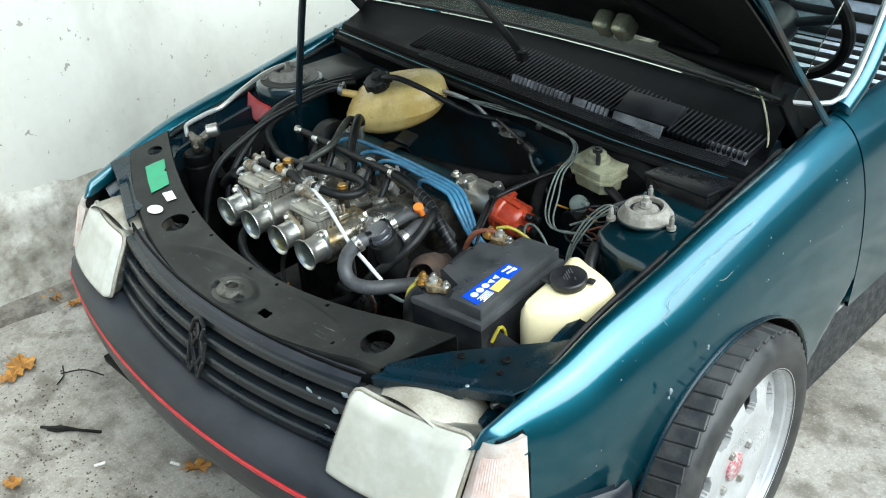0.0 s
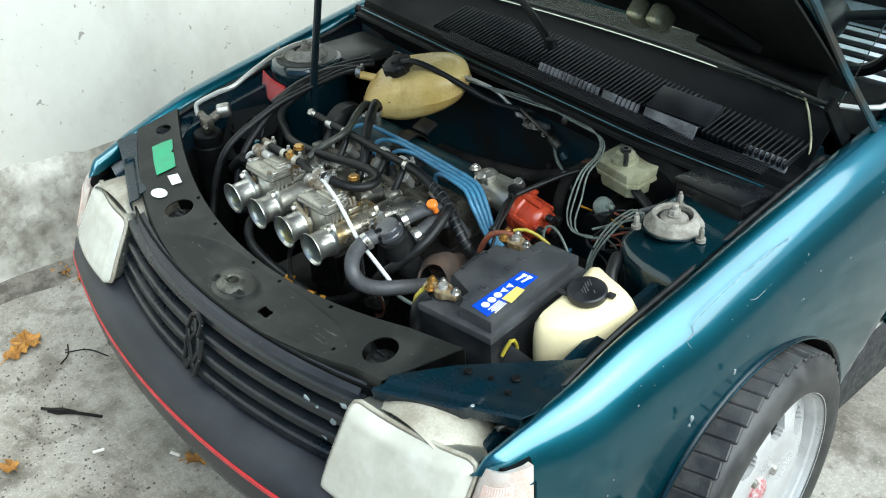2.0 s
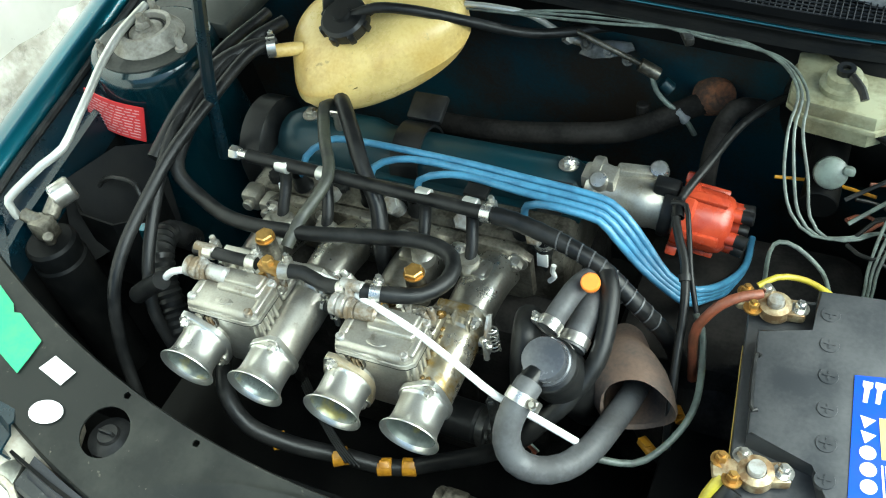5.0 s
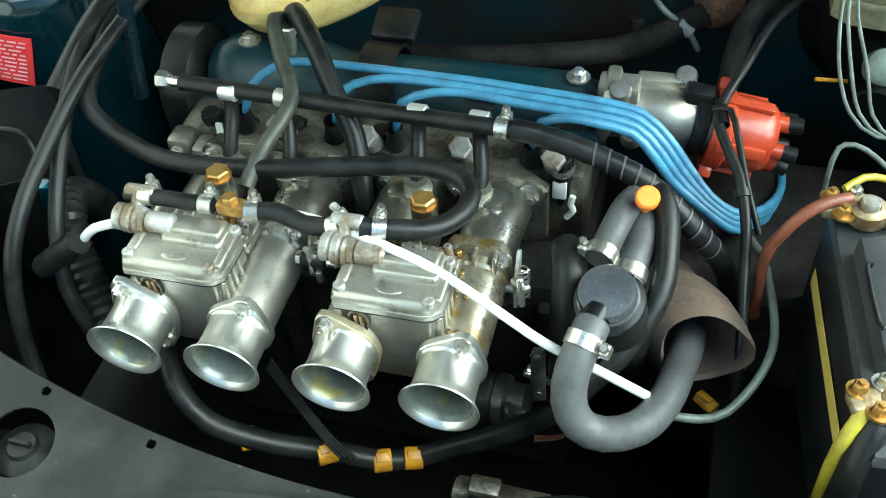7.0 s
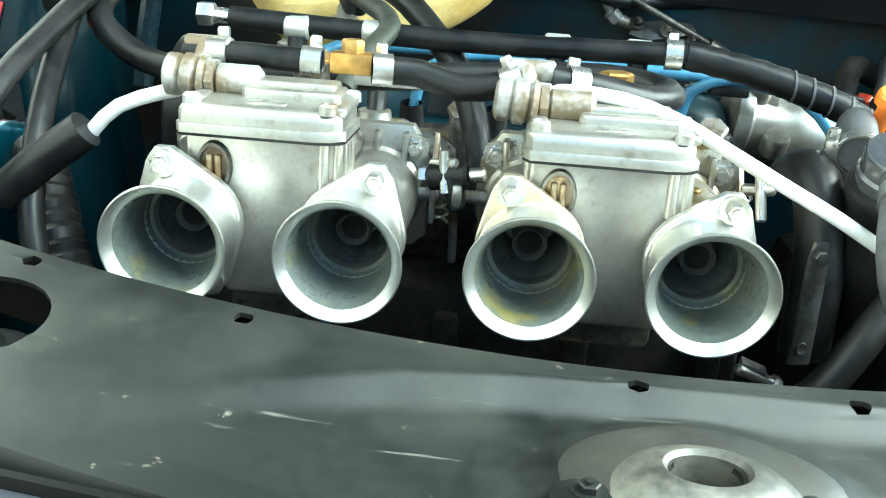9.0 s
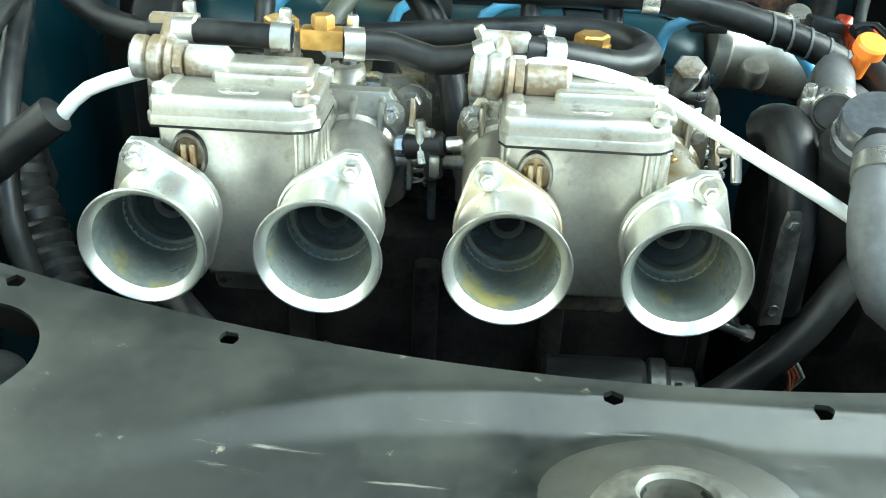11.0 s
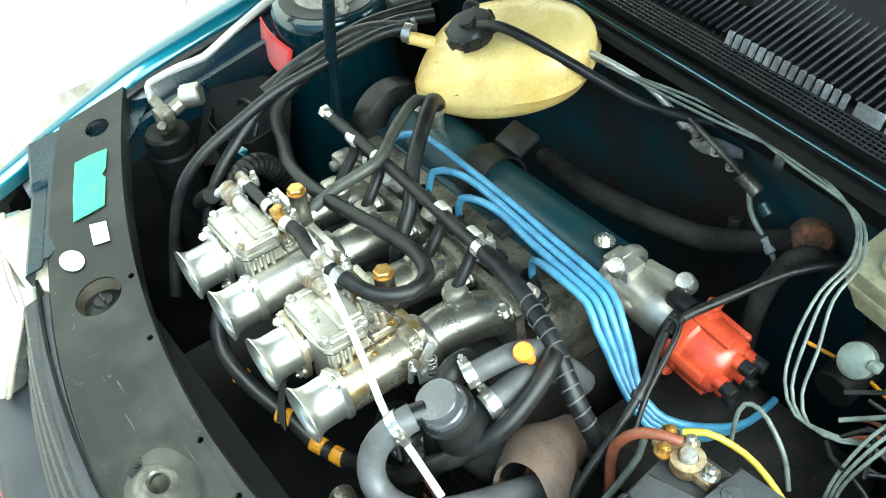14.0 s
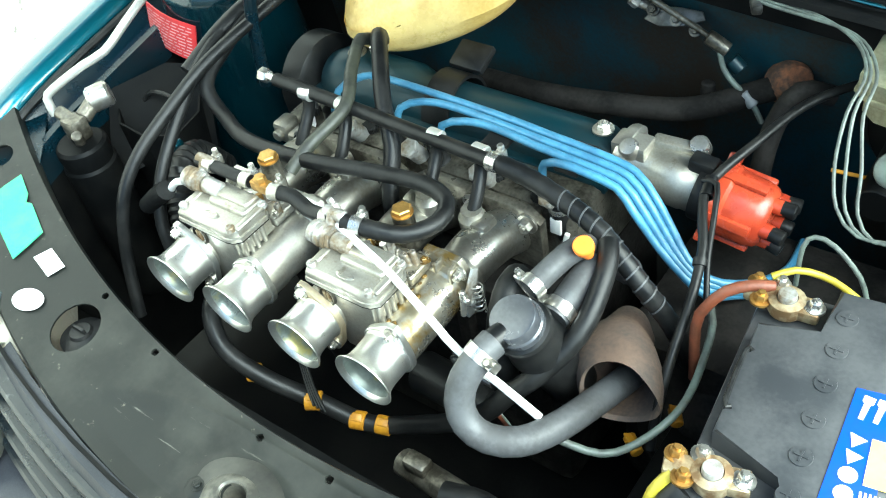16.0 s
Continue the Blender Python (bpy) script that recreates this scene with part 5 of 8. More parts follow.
for x, y, z in ((-0.345, 0.55, 0.625), (-0.315, 0.545, 0.62)):
    bm = bmesh.new()
    box(bm, (x, y, z), (0.026, 0.03, 0.03), 0.006)
    rod(bm, (x, y - 0.012, z), (x, y - 0.022, z), 0.008)
    part("lifting_lug", bm, "cast", engine)
# plug shrouds
for x in (-0.276, -0.174, -0.106, 0.038):
    bm = bmesh.new()
    lathe(bm, [(0.009, 0.05), (0.011, 0.03), (0.014, 0.026), (0.012, 0.018), (0.014, 0.012), (0.011, 0.0), (0.011, -0.02)], along((x, 0.578, 0.615), (0, -0.15, 1)), 14)
    part("plug_cap", bm, "rubber", engine)
# inlet manifold
manifold = thing("inlet_manifold", (-0.128, 0.49, 0.52), "cast aluminium twin-branch inlet manifold", "manifold")
for x, xt in ((-0.272, -0.258), (-0.176, -0.194), (-0.076, -0.062), (0.017, 0.0)):
    bm = bmesh.new()
    tube(bm, [(x, 0.425, 0.63), (x, 0.47, 0.632), (x, 0.51, 0.622), (x, 0.545, 0.602)], lambda f: 0.0275 + 0.002 * math.sin(f * 3.1), 18, 0.01)
    lathe(bm, [(0.027, 0), (0.036, 0), (0.037, 0.003), (0.037, 0.009), (0.036, 0.012), (0.026, 0.012)], along((x, 0.424, 0.63), (0, 1, 0)), 24)
    box(bm, (x, 0.49, 0.655), (0.022, 0.028, 0.022), 0.006)
    part("runner", bm, "runner", manifold)
    bm = bmesh.new()
    lathe(bm, [(0.015, 0.0), (0.016, 0.014), (0.013, 0.018), (0.012, 0.024), (0, 0.024)], Matrix.Translation((xt + 0.002, 0.492, 0.648)), 16)
    part("take_off", bm, "cast", manifold)
for x0 in (-0.224, -0.03):
    bm = bmesh.new()
    prism(bm, [(-0.09, -0.035), (-0.075, -0.045), (0.075, -0.045), (0.09, -0.035), (0.09, 0.03), (0.07, 0.045), (-0.07, 0.045), (-0.09, 0.03)], 0.012, along((x0, 0.546, 0.605), (0, -1, 0)), 0.003)
    part("flange", bm, "cast_dirty", manifold)
    for dx in (-0.075, 0.0, 0.075):
        bm = bmesh.new()
        bolt(bm, (x0 + dx, 0.533, 0.634), (0, -1, 0), 0.008, 0.014)
        part("flange_nut", bm, "steel", manifold)

# ---- carburettors ----
def oval(cx, cz, bx, bz, r, rb, n=32):
    """Outline of a two-bolt flange: a round body with two ears at +-(bx, bz)."""
    pts = []
    e = Vector((bx, bz))
    sides = [Vector((math.cos(math.pi * j / 90), math.sin(math.pi * j / 90))) for j in range(180)]
    for k in range(n):
        a = 2 * math.pi * k / n
        d = Vector((math.cos(a), math.sin(a)))
        best = min(max(r, abs(u.dot(e)) + rb) / u.dot(d) for u in sides if u.dot(d) > 0.15)
        pts.append((cx + best * d.x, cz + best * d.y))
    return pts


def carburettor(x0, oily=False):
    """Twin-choke side-draught carburettor, its mouths towards the nose."""
    c = thing("carburettor", (x0, 0.37, 0.585), "twin side-draught aluminium carburettor soaked in amber oil, open trumpets" if oily else "twin side-draught aluminium carburettor with open trumpets", "carburettor", "pair of carburettors")
    y0, zc = 0.315, 0.6355
    rear = "cast_oily" if oily else "cast"
    rr = random.Random(11 if oily else 5)
    # float chamber between the two barrels
    bm = bmesh.new()
    prism(bm, [(-0.034, -0.036), (-0.028, -0.046), (0.028, -0.046), (0.034, -0.036), (0.030, -0.022), (0.0215, -0.008), (0.0215, 0.008), (0.030, 0.022), (0.0375, 0.030), (0.0375, 0.050), (-0.051, 0.050), (-0.051, 0.030), (-0.033, 0.022), (-0.0215, 0.008), (-0.0215, -0.008), (-0.030, -0.022)],
          0.046, along((x0, y0 + 0.055, zc), (0, -1, 0)), 0.003, 3)
    body = part("body", bm, "cast", c, "stained cast aluminium carburettor body")
    bm = bmesh.new()
    box(bm, (x0, y0 + 0.076, zc - 0.004), (0.062, 0.046, 0.07), 0.01, seg=3)
    part("throttle_body", bm, rear, body)
    for s in (-1, 1):
        bm = bmesh.new()
        lathe(bm, [(0.0245, 0.0), (0.0265, 0.0), (0.0275, 0.003), (0.0275, 0.052), (0.0285, 0.056), (0.0285, 0.084), (0.031, 0.087), (0.031, 0.1), (0, 0.1), (0, 0.06), (0.0215, 0.058), (0.0245, 0.03), (0.0245, 0.0)], along((x0 + 0.047 * s, y0 + 0.004, zc), (0, 1, 0)), 40)
        part("barrel", bm, rear if s > 0 else "cast", body)
        # bolted joint to the manifold, with webs
        bm = bmesh.new()
        prism(bm, [(-0.033, -0.03), (-0.024, -0.038), (0.024, -0.038), (0.033, -0.03), (0.034, 0.024), (0.022, 0.044), (-0.022, 0.044), (-0.034, 0.024)], 0.009, along((x0 + 0.047 * s, y0 + 0.108, zc), (0, -1, 0)), 0.002)
        for dx in (-0.018, 0.0, 0.018):
            box(bm, (x0 + 0.047 * s + dx, y0 + 0.094, zc + 0.03), (0.004, 0.014, 0.022), 0.0015)
        part("joint_flange", bm, rear, body)
        for dx, dz in ((-0.024, 0.03), (0.024, 0.03)):
            bm = bmesh.new()
            bolt(bm, (x0 + 0.047 * s + dx, y0 + 0.099, zc + dz), (0, -1, 0), 0.0055, 0.012)
            part("joint_nut", bm, "steel", body)
    # flutes wrapping the corner of the float chamber
    for dx, dy in ((0.0285, 0.0095), (0.0365, 0.011), (0.0375, 0.020), (0.0375, 0.029), (0.0375, 0.040), (-0.0505, 0.02), (-0.0505, 0.036)):
        bm = bmesh.new()
        rod(bm, (x0 + dx, y0 + dy, zc + 0.022), (x0 + dx, y0 + dy, zc + 0.0495), 0.0034, 12, 0.001)
        part("flute", bm, "cast", body)
    bm = bmesh.new()
    box(bm, (x0, y0 + 0.05, zc - 0.054), (0.06, 0.06, 0.02), 0.006)
    part("sump_cover", bm, "cast_dirty", body)
    # open port with two brass screws
    bm = bmesh.new()
    lathe(bm, [(0.0115, 0.003), (0.0135, 0.003), (0.0145, 0.0), (0.0145, -0.006), (0.0105, -0.006), (0.0105, 0.001)], along((x0 - 0.034, y0 + 0.0085, zc + 0.031), (0, -1, 0)) @ Matrix.Diagonal((0.72, 1.05, 1, 1)), 24)
    part("port_rim", bm, "cast_dirty", body)
    bm = bmesh.new()
    lathe(bm, [(0.0, 0.0008), (0.011, 0.0008), (0.011, -0.002)], along((x0 - 0.034, y0 + 0.0085, zc + 0.031), (0, -1, 0)) @ Matrix.Diagonal((0.72, 1.05, 1, 1)), 24)
    port = part("progression_port", bm, "amber_oil", body)
    bm = bmesh.new()
    for dx in (-0.0365, -0.0315):
        rod(bm, (x0 + dx, y0 + 0.0068, zc + 0.024), (x0 + dx, y0 + 0.0068, zc + 0.038), 0.0018, 8, 0.0004)
    part("port_screw", bm, "tarnish", port)
    plan = [(-0.0555, 0.008), (-0.0515, 0.001), (0.024, 0.001), (0.033, 0.003), (0.0405, 0.010), (0.0415, 0.051), (0.036, 0.0575), (-0.050, 0.0575), (-0.0555, 0.051)]
    bm = bmesh.new()
    prism(bm, plan, 0.0016, Matrix.Translation((x0, y0, zc + 0.0495)), 0.0004)
    part("gasket", bm, "iron", c, "thin dark gasket")
    # bowl cover: a shallow lid with a broad rounded shoulder
    bm = bmesh.new()
    m = Matrix.Translation((x0, y0, zc + 0.0511))
    prism(bm, plan, 0.0055, m, 0.0012)
    prism(bm, [(x * 0.965 - 0.0008, 0.029 + (y - 0.029) * 0.955) for x, y in plan], 0.0165, m, 0.0068, 4)
    cover = part("bowl_cover", bm, "cast", c, "pale cast bowl cover")
    bm = bmesh.new()
    lathe(bm, [(0.0, 0.0012), (0.006, 0.0012), (0.0068, 0.0007), (0.0068, -0.001)], Matrix.Translation((x0 - 0.006, y0 + 0.0155, zc + 0.0676)) @ Matrix.Diagonal((1.7, 0.72, 1, 1)), 24)
    for k in range(3):
        box(bm, (x0 - 0.011 + 0.005 * k, y0 + 0.0155, zc + 0.069), (0.003, 0.0045, 0.0006), 0)
    part("name_plate", bm, "cast", cover)
    # raised jet lid and a rib that runs back from the shoulder
    bm = bmesh.new()
    prism(bm, [(-0.026, 0.0), (0.026, 0.0), (0.029, 0.004), (0.029, 0.03), (-0.029, 0.03), (-0.029, 0.004)], 0.011, Matrix.Translation((x0 + 0.004, y0 + 0.028, zc + 0.0625)), 0.003, 3)
    prism(bm, [(-0.023, 0.0), (0.023, 0.0), (0.025, 0.003), (0.025, 0.02), (-0.025, 0.02), (-0.025, 0.003)], 0.0075, Matrix.Translation((x0 + 0.004, y0 + 0.037, zc + 0.0695)), 0.0028, 3)
    part("jet_lid", bm, "cast", cover)
    for dx, dy, w, l in ((0.036, 0.032, 0.009, 0.044), (-0.0475, 0.034, 0.01, 0.036)):
        bm = bmesh.new()
        box(bm, (x0 + dx, y0 + dy, zc + 0.0665), (w, l, 0.006), 0.0026, seg=3)
        part("cover_rib", bm, "cast", cover)
    for dx, dy in ((0.0305, 0.0085), (-0.047, 0.011), (0.036, 0.0535), (-0.047, 0.0535), (-0.008, 0.052)):
        bm = bmesh.new()
        lathe(bm, [(0, 0.0052), (0.0022, 0.0052), (0.0026, 0.0062), (0.0042, 0.0062), (0.0052, 0.005), (0.0054, 0.0)], Matrix.Translation((x0 + dx, y0 + dy, zc + 0.0655)), 16)
        part("cover_screw", bm, "dull_steel", cover)
    # fuel inlet boss with banjo
    bm = bmesh.new()
    rod(bm, (x0 - 0.016, y0 + 0.045, zc + 0.074), (x0 - 0.044, y0 + 0.045, zc + 0.074), 0.0098, 20, 0.003)
    hexnut(bm, (x0 - 0.043, y0 + 0.045, zc + 0.074), (-1, 0, 0), 0.0122, 0.006)
    lathe(bm, [(0.009, 0.004), (0.0125, 0.005), (0.0135, 0.008), (0.0108, 0.010), (0.0135, 0.0125), (0.0135, 0.018), (0.0105, 0.020), (0.0125, 0.022), (0.0125, 0.028), (0.009, 0.030), (0, 0.0305)], along((x0 - 0.044, y0 + 0.045, zc + 0.074), (-1, 0, 0.05)), 24)
    part("fuel_union", bm, "dull_steel", c, "steel fuel banjo union")
    bm = bmesh.new()
    rod(bm, (x0 - 0.055, y0 + 0.05, zc + 0.074), (x0 - 0.056, y0 + 0.064, zc + 0.092), 0.006)
    rod(bm, (x0 - 0.068, y0 + 0.064, zc + 0.09), (x0 - 0.04, y0 + 0.064, zc + 0.09), 0.0068)
    part("banjo", bm, "dull_steel", c)
    # brass plug on its well
    bm = bmesh.new()
    rod(bm, (x0, y0 + 0.106, zc + 0.03), (x0, y0 + 0.106, zc + 0.08), 0.0118, 18)
    part("jet_well", bm, "cast_dirty", c)
    bm = bmesh.new()
    hexnut(bm, (x0, y0 + 0.106, zc + 0.080), (0, 0, 1), 0.0112, 0.007)
    lathe(bm, [(0.0122, 0.0), (0.0122, 0.0016), (0.0, 0.0016)], Matrix.Translation((x0, y0 + 0.106, zc + 0.0788)), 20)
    part("brass_plug", bm, "brass", c, "brass hexagon plug")
    # jets, screws and levers on the deck behind the bowl
    bm = bmesh.new()
    box(bm, (x0 + 0.002, y0 + 0.078, zc + 0.033), (0.07, 0.036, 0.014), 0.004, seg=3)
    deck = part("jet_deck", bm, rear, c)
    for k in range(11):
        dx, dy = rr.uniform(-0.032, 0.036), rr.uniform(0.063, 0.094)
        h = rr.uniform(0.006, 0.02)
        bm = bmesh.new()
        q = Vector((x0 + dx, y0 + dy, zc + 0.038))
        way = (rr.uniform(-0.3, 0.3), rr.uniform(-0.3, 0.2), 1)
        if k % 3 == 0:
            hexnut(bm, q, way, rr.uniform(0.004, 0.006), h)
        elif k % 3 == 1:
            lathe(bm, [(0.0042, 0), (0.0042, h), (0.0032, h + 0.002), (0.0015, h + 0.002), (0.0015, h + 0.0005), (0, h + 0.0005)], along(q, way), 14)
        else:
            bolt(bm, q, way, 0.0042, h)
        part("jet", bm, rr.choice(["brass", "dull_steel", "steel", "amber_oil"] if oily else ["brass", "dull_steel", "steel"]), deck)
    if oily:
        for k in range(13):
            bm = bmesh.new()
            q = (x0 + rr.uniform(0.026, 0.05), y0 + rr.uniform(0.012, 0.08), zc + 0.028)
            if q[0] > x0 + 0.037:
                q = (q[0], q[1], zc + 0.0285 - (q[0] - x0 - 0.048) ** 2 * 15)
            bmesh.ops.create_icosphere(bm, subdivisions=2, radius=rr.uniform(0.0016, 0.0034), matrix=Matrix.Translation(q) @ Matrix.Diagonal((1, 1.2, 0.6, 1)))
            part("oil_drop", bm, "amber_oil", deck, "amber oil drop")
    # throttle spindle, levers and return spring
    bm = bmesh.new()
    rod(bm, (x0 - 0.09, y0 + 0.09, zc + 0.002), (x0 + 0.09, y0 + 0.09, zc + 0.002), 0.0045)
    part("throttle_spindle", bm, "dull_steel", c)
    bm = bmesh.new()
    prism(bm, [(-0.007, -0.02), (0.006, -0.022), (0.009, 0.0), (0.02, 0.03), (0.012, 0.036), (-0.008, 0.01)], 0.003, along((x0 + 0.083, y0 + 0.09, zc + 0.004), (1, 0, 0)), 0.0008)
    part("throttle_lever", bm, "dull_steel", c)
    bm = bmesh.new()
    rod(bm, (x0 + 0.083, y0 + 0.082, zc + 0.024), (x0 + 0.10, y0 + 0.07, zc + 0.028), 0.0038, 12)
    rod(bm, (x0 + 0.091, y0 + 0.075, zc + 0.036), (x0 + 0.094, y0 + 0.067, zc + 0.008), 0.0034, 12)
    part("ball_joint", bm, "steel", c)
    bm = bmesh.new()
    helix = [Vector((x0 + 0.088 + 0.0062 * math.cos(a), y0 + 0.1 + 0.0062 * math.sin(a), zc - 0.02 + 0.0022 * a / 2)) for a in [0.5 * k for k in range(76)]]
    tube(bm, helix, 0.0011, 6, curve=False)
    part("return_spring", bm, "steel", c)
    # trumpets on their flanges
    for s in (-1, 1):
        tx = x0 + 0.047 * s
        bx, bz = 0.013 * s, 0.034
        bm = bmesh.new()
        out = oval(0, 0, -bx, bz, 0.031, 0.0095)
        inner = [(0.0247 * math.cos(2 * math.pi * k / 32), 0.0247 * math.sin(2 * math.pi * k / 32)) for k in range(32)]
        loft(bm, [[(tx - x, y, zc + z) for x, z in ring] for ring, y in ((inner, y0 + 0.004), (out, y0 + 0.004), (out, y0 - 0.002), ([(x * 0.97, z * 0.97) for x, z in out], y0 - 0.003), (inner, y0 - 0.003), (inner, y0 + 0.004))], True)
        part("trumpet_flange", bm, "stained_flange" if oily and s < 0 else "trumpet", c)
        bm = bmesh.new()
        mt = along((tx, y0 - 0.003, zc), (0, -1, -0.03))
        lathe(bm, [(0.0245, -0.01), (0.0288, 0.0), (0.0278, 0.0015), (0.0274, 0.004), (0.0272, 0.021), (0.0276, 0.028), (0.0289, 0.033), (0.0318, 0.0375), (0.0338, 0.0392), (0.0346, 0.0405), (0.0344, 0.0416), (0.0336, 0.0417),
                   (0.031, 0.0398), (0.0285, 0.0365)], mt, 56)
        horn = part("trumpet", bm, "trumpet", c, "open spun aluminium intake trumpet")
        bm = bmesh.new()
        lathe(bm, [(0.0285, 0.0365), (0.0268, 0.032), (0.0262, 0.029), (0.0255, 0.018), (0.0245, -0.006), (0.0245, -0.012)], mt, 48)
        part("bore", bm, "bore", horn, "inner bore darkened for its dim reflections, with fuel stains")
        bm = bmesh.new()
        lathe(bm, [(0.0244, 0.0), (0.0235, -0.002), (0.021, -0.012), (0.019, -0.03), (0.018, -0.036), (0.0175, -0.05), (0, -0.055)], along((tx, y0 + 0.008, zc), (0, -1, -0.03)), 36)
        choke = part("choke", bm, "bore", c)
        bm = bmesh.new()
        lathe(bm, [(0.0243, 0.002), (0.0215, 0.003), (0.0205, 0.0), (0.0208, -0.003), (0.0243, -0.002)], along((tx, y0 + 0.006, zc), (0, -1, -0.03)), 40)
        part("choke_lip", bm, "trumpet", choke)
        bm = bmesh.new()
        lathe(bm, [(0.006, -0.03), (0.0075, -0.012), (0.0092, -0.008), (0.0100, -0.010), (0.0102, -0.03), (0.006, -0.03)], along((tx, y0 - 0.003, zc + 0.001), (0, -1, -0.03)), 24)
        box(bm, (tx, y0 + 0.018, zc + 0.014), (0.003, 0.012, 0.014), 0.001)
        part("venturi", bm, "trumpet", choke)
        # Dark disc added so the venturi's middle reads as shaded depth.
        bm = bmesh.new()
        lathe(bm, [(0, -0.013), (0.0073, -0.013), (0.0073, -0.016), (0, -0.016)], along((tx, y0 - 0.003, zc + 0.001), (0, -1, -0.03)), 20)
        part("throat_disc", bm, "iron", choke)
        for e in (1, -1):
            bm = bmesh.new()
            bolt(bm, (tx + bx * e, y0 - 0.003, zc + bz * e), (0, -1, 0), 0.0052, 0.01)
            part("flange_bolt", bm, "steel", c)
    return c


carburettor(-0.2235)
carburettor(-0.029, True)


# ---- hoses on the carburettors ----
def hose(name, pts, r, mat, label, category="hose", seg=12, step=0.012, ribs=0.0):
    bm = bmesh.new()
    tube(bm, pts, r, seg, step, ribs=ribs)
    ob = part(name, bm, mat)
    tagged(ob, label, category)
    return ob


def clamp(at, way, r, parent=None):
    """A worm-drive clip round a hose."""
    bm = bmesh.new()
    m = along(at, way)
    lathe(bm, [(r, -0.006), (r + 0.0015, -0.006), (r + 0.0015, 0.006), (r, 0.006)], m, 24)
    box(bm, m @ Vector((r + 0.004, 0, 0)), (0.008, 0.014, 0.011), 0.0015, m.to_3x3())
    q = m @ Vector((r + 0.004, 0.006, 0))
    hexnut(bm, q, m.to_3x3() @ Vector((0, 1, 0)), 0.004, 0.008)
    ob = part("hose_clip", bm, "steel", parent)
    if parent is None:
        tagged(ob, "bright steel worm-drive hose clip", "hose clip")
    return ob


def banded(name, pts, r, mat, label, clips, step=0.012, ribs=0.0, seg=12):
    """A hose with its clips: the clips sit at fractions of its length."""
    bm = bmesh.new()
    tube(bm, pts, r, seg, step, ribs=ribs)
    h = part(name, bm, mat)
    tagged(h, label, "hose")
    line = smooth_line(pts, 0.005)
    for f in clips:
        i = min(len(line) - 2, int(f * (len(line) - 1)))
        clamp(line[i], line[i + 1] - line[i], r, h)
    return h


banded("fuel_hose", [(-0.292, 0.378, 0.722), (-0.266, 0.378, 0.7225), (-0.24, 0.378, 0.722), (-0.209, 0.379, 0.721)], 0.0075, "rubber", "short black fuel hose across the first carburettor", (0.3, 0.95))
banded("fuel_hose", [(-0.172, 0.38, 0.719), (-0.15, 0.384, 0.718), (-0.125, 0.38, 0.712), (-0.1, 0.378, 0.716), (-0.088, 0.378, 0.721)], 0.0085, "rubber", "black fuel hose between the two carburettors", (0.04, 0.95))
bm = bmesh.new()
box(bm, (-0.19, 0.379, 0.722), (0.026, 0.013, 0.013), 0.002)
hexnut(bm, (-0.19, 0.379, 0.728), (0, 0.012, 0.984), 0.007, 0.008)
tagged(part("fuel_tee", bm, "brass"), "brass fuel tee between two hoses", "fitting")
banded("fuel_feed_hose", [(-0.072, 0.378, 0.721), (-0.045, 0.384, 0.717), (-0.012, 0.4, 0.709), (0.008, 0.43, 0.708), (0, 0.459, 0.709), (-0.036, 0.47, 0.711), (-0.1, 0.464, 0.708), (-0.2, 0.449, 0.702), (-0.29, 0.449, 0.698), (-0.352, 0.47, 0.699),
                          (-0.392, 0.487, 0.722), (-0.401, 0.53, 0.74), (-0.404, 0.6, 0.758), (-0.385, 0.68, 0.775), (-0.36, 0.74, 0.775)], 0.0095, "rubber", "long black fuel hose looping over the carburettors", (0.02,))
hose("overflow_tube", [(-0.268, 0.37, 0.706), (-0.3, 0.362, 0.699), (-0.327, 0.36, 0.689), (-0.343, 0.359, 0.674), (-0.352, 0.363, 0.662)], 0.0045, "white", "short bent white plastic tube", "tube")
hose("white_tube", [(-0.19, 0.392, 0.711), (-0.12, 0.388, 0.712), (-0.064, 0.37, 0.7165), (-0.03, 0.36, 0.716), (0.0, 0.354, 0.708), (0.032, 0.347, 0.693), (0.069, 0.338, 0.675), (0.096, 0.332, 0.662), (0.14, 0.333, 0.636), (0.182, 0.334, 0.610)], 0.0042, "white", "long white plastic tube running down from the carburettors", "tube")
hose("breather_tube", [(0.187, 0.332, 0.600), (0.205, 0.335, 0.585), (0.25, 0.355, 0.575), (0.284, 0.42, 0.59), (0.274, 0.507, 0.60), (0.258, 0.542, 0.60)], 0.004, "pale_cable", "thin pale plastic tube bending under the battery", "tube")

# vacuum rail with four branch tees
rail = thing("vacuum_rail", (-0.15, 0.526, 0.70), "black rubber vacuum rail with four tee pieces", "hose")
bm = bmesh.new()
tube(bm, [(-0.31, 0.531, 0.726), (-0.2, 0.531, 0.722), (-0.1, 0.528, 0.721), (0.03, 0.52, 0.724)], 0.0085, 14, 0.02)
part("rail_hose", bm, "rubber", rail)
bm = bmesh.new()
hexnut(bm, (-0.334, 0.531, 0.727), (1, 0, 0), 0.0095, 0.012)
rod(bm, (-0.324, 0.531, 0.727), (-0.305, 0.531, 0.726), 0.006)
part("rail_plug", bm, "steel", rail, "steel end plug")
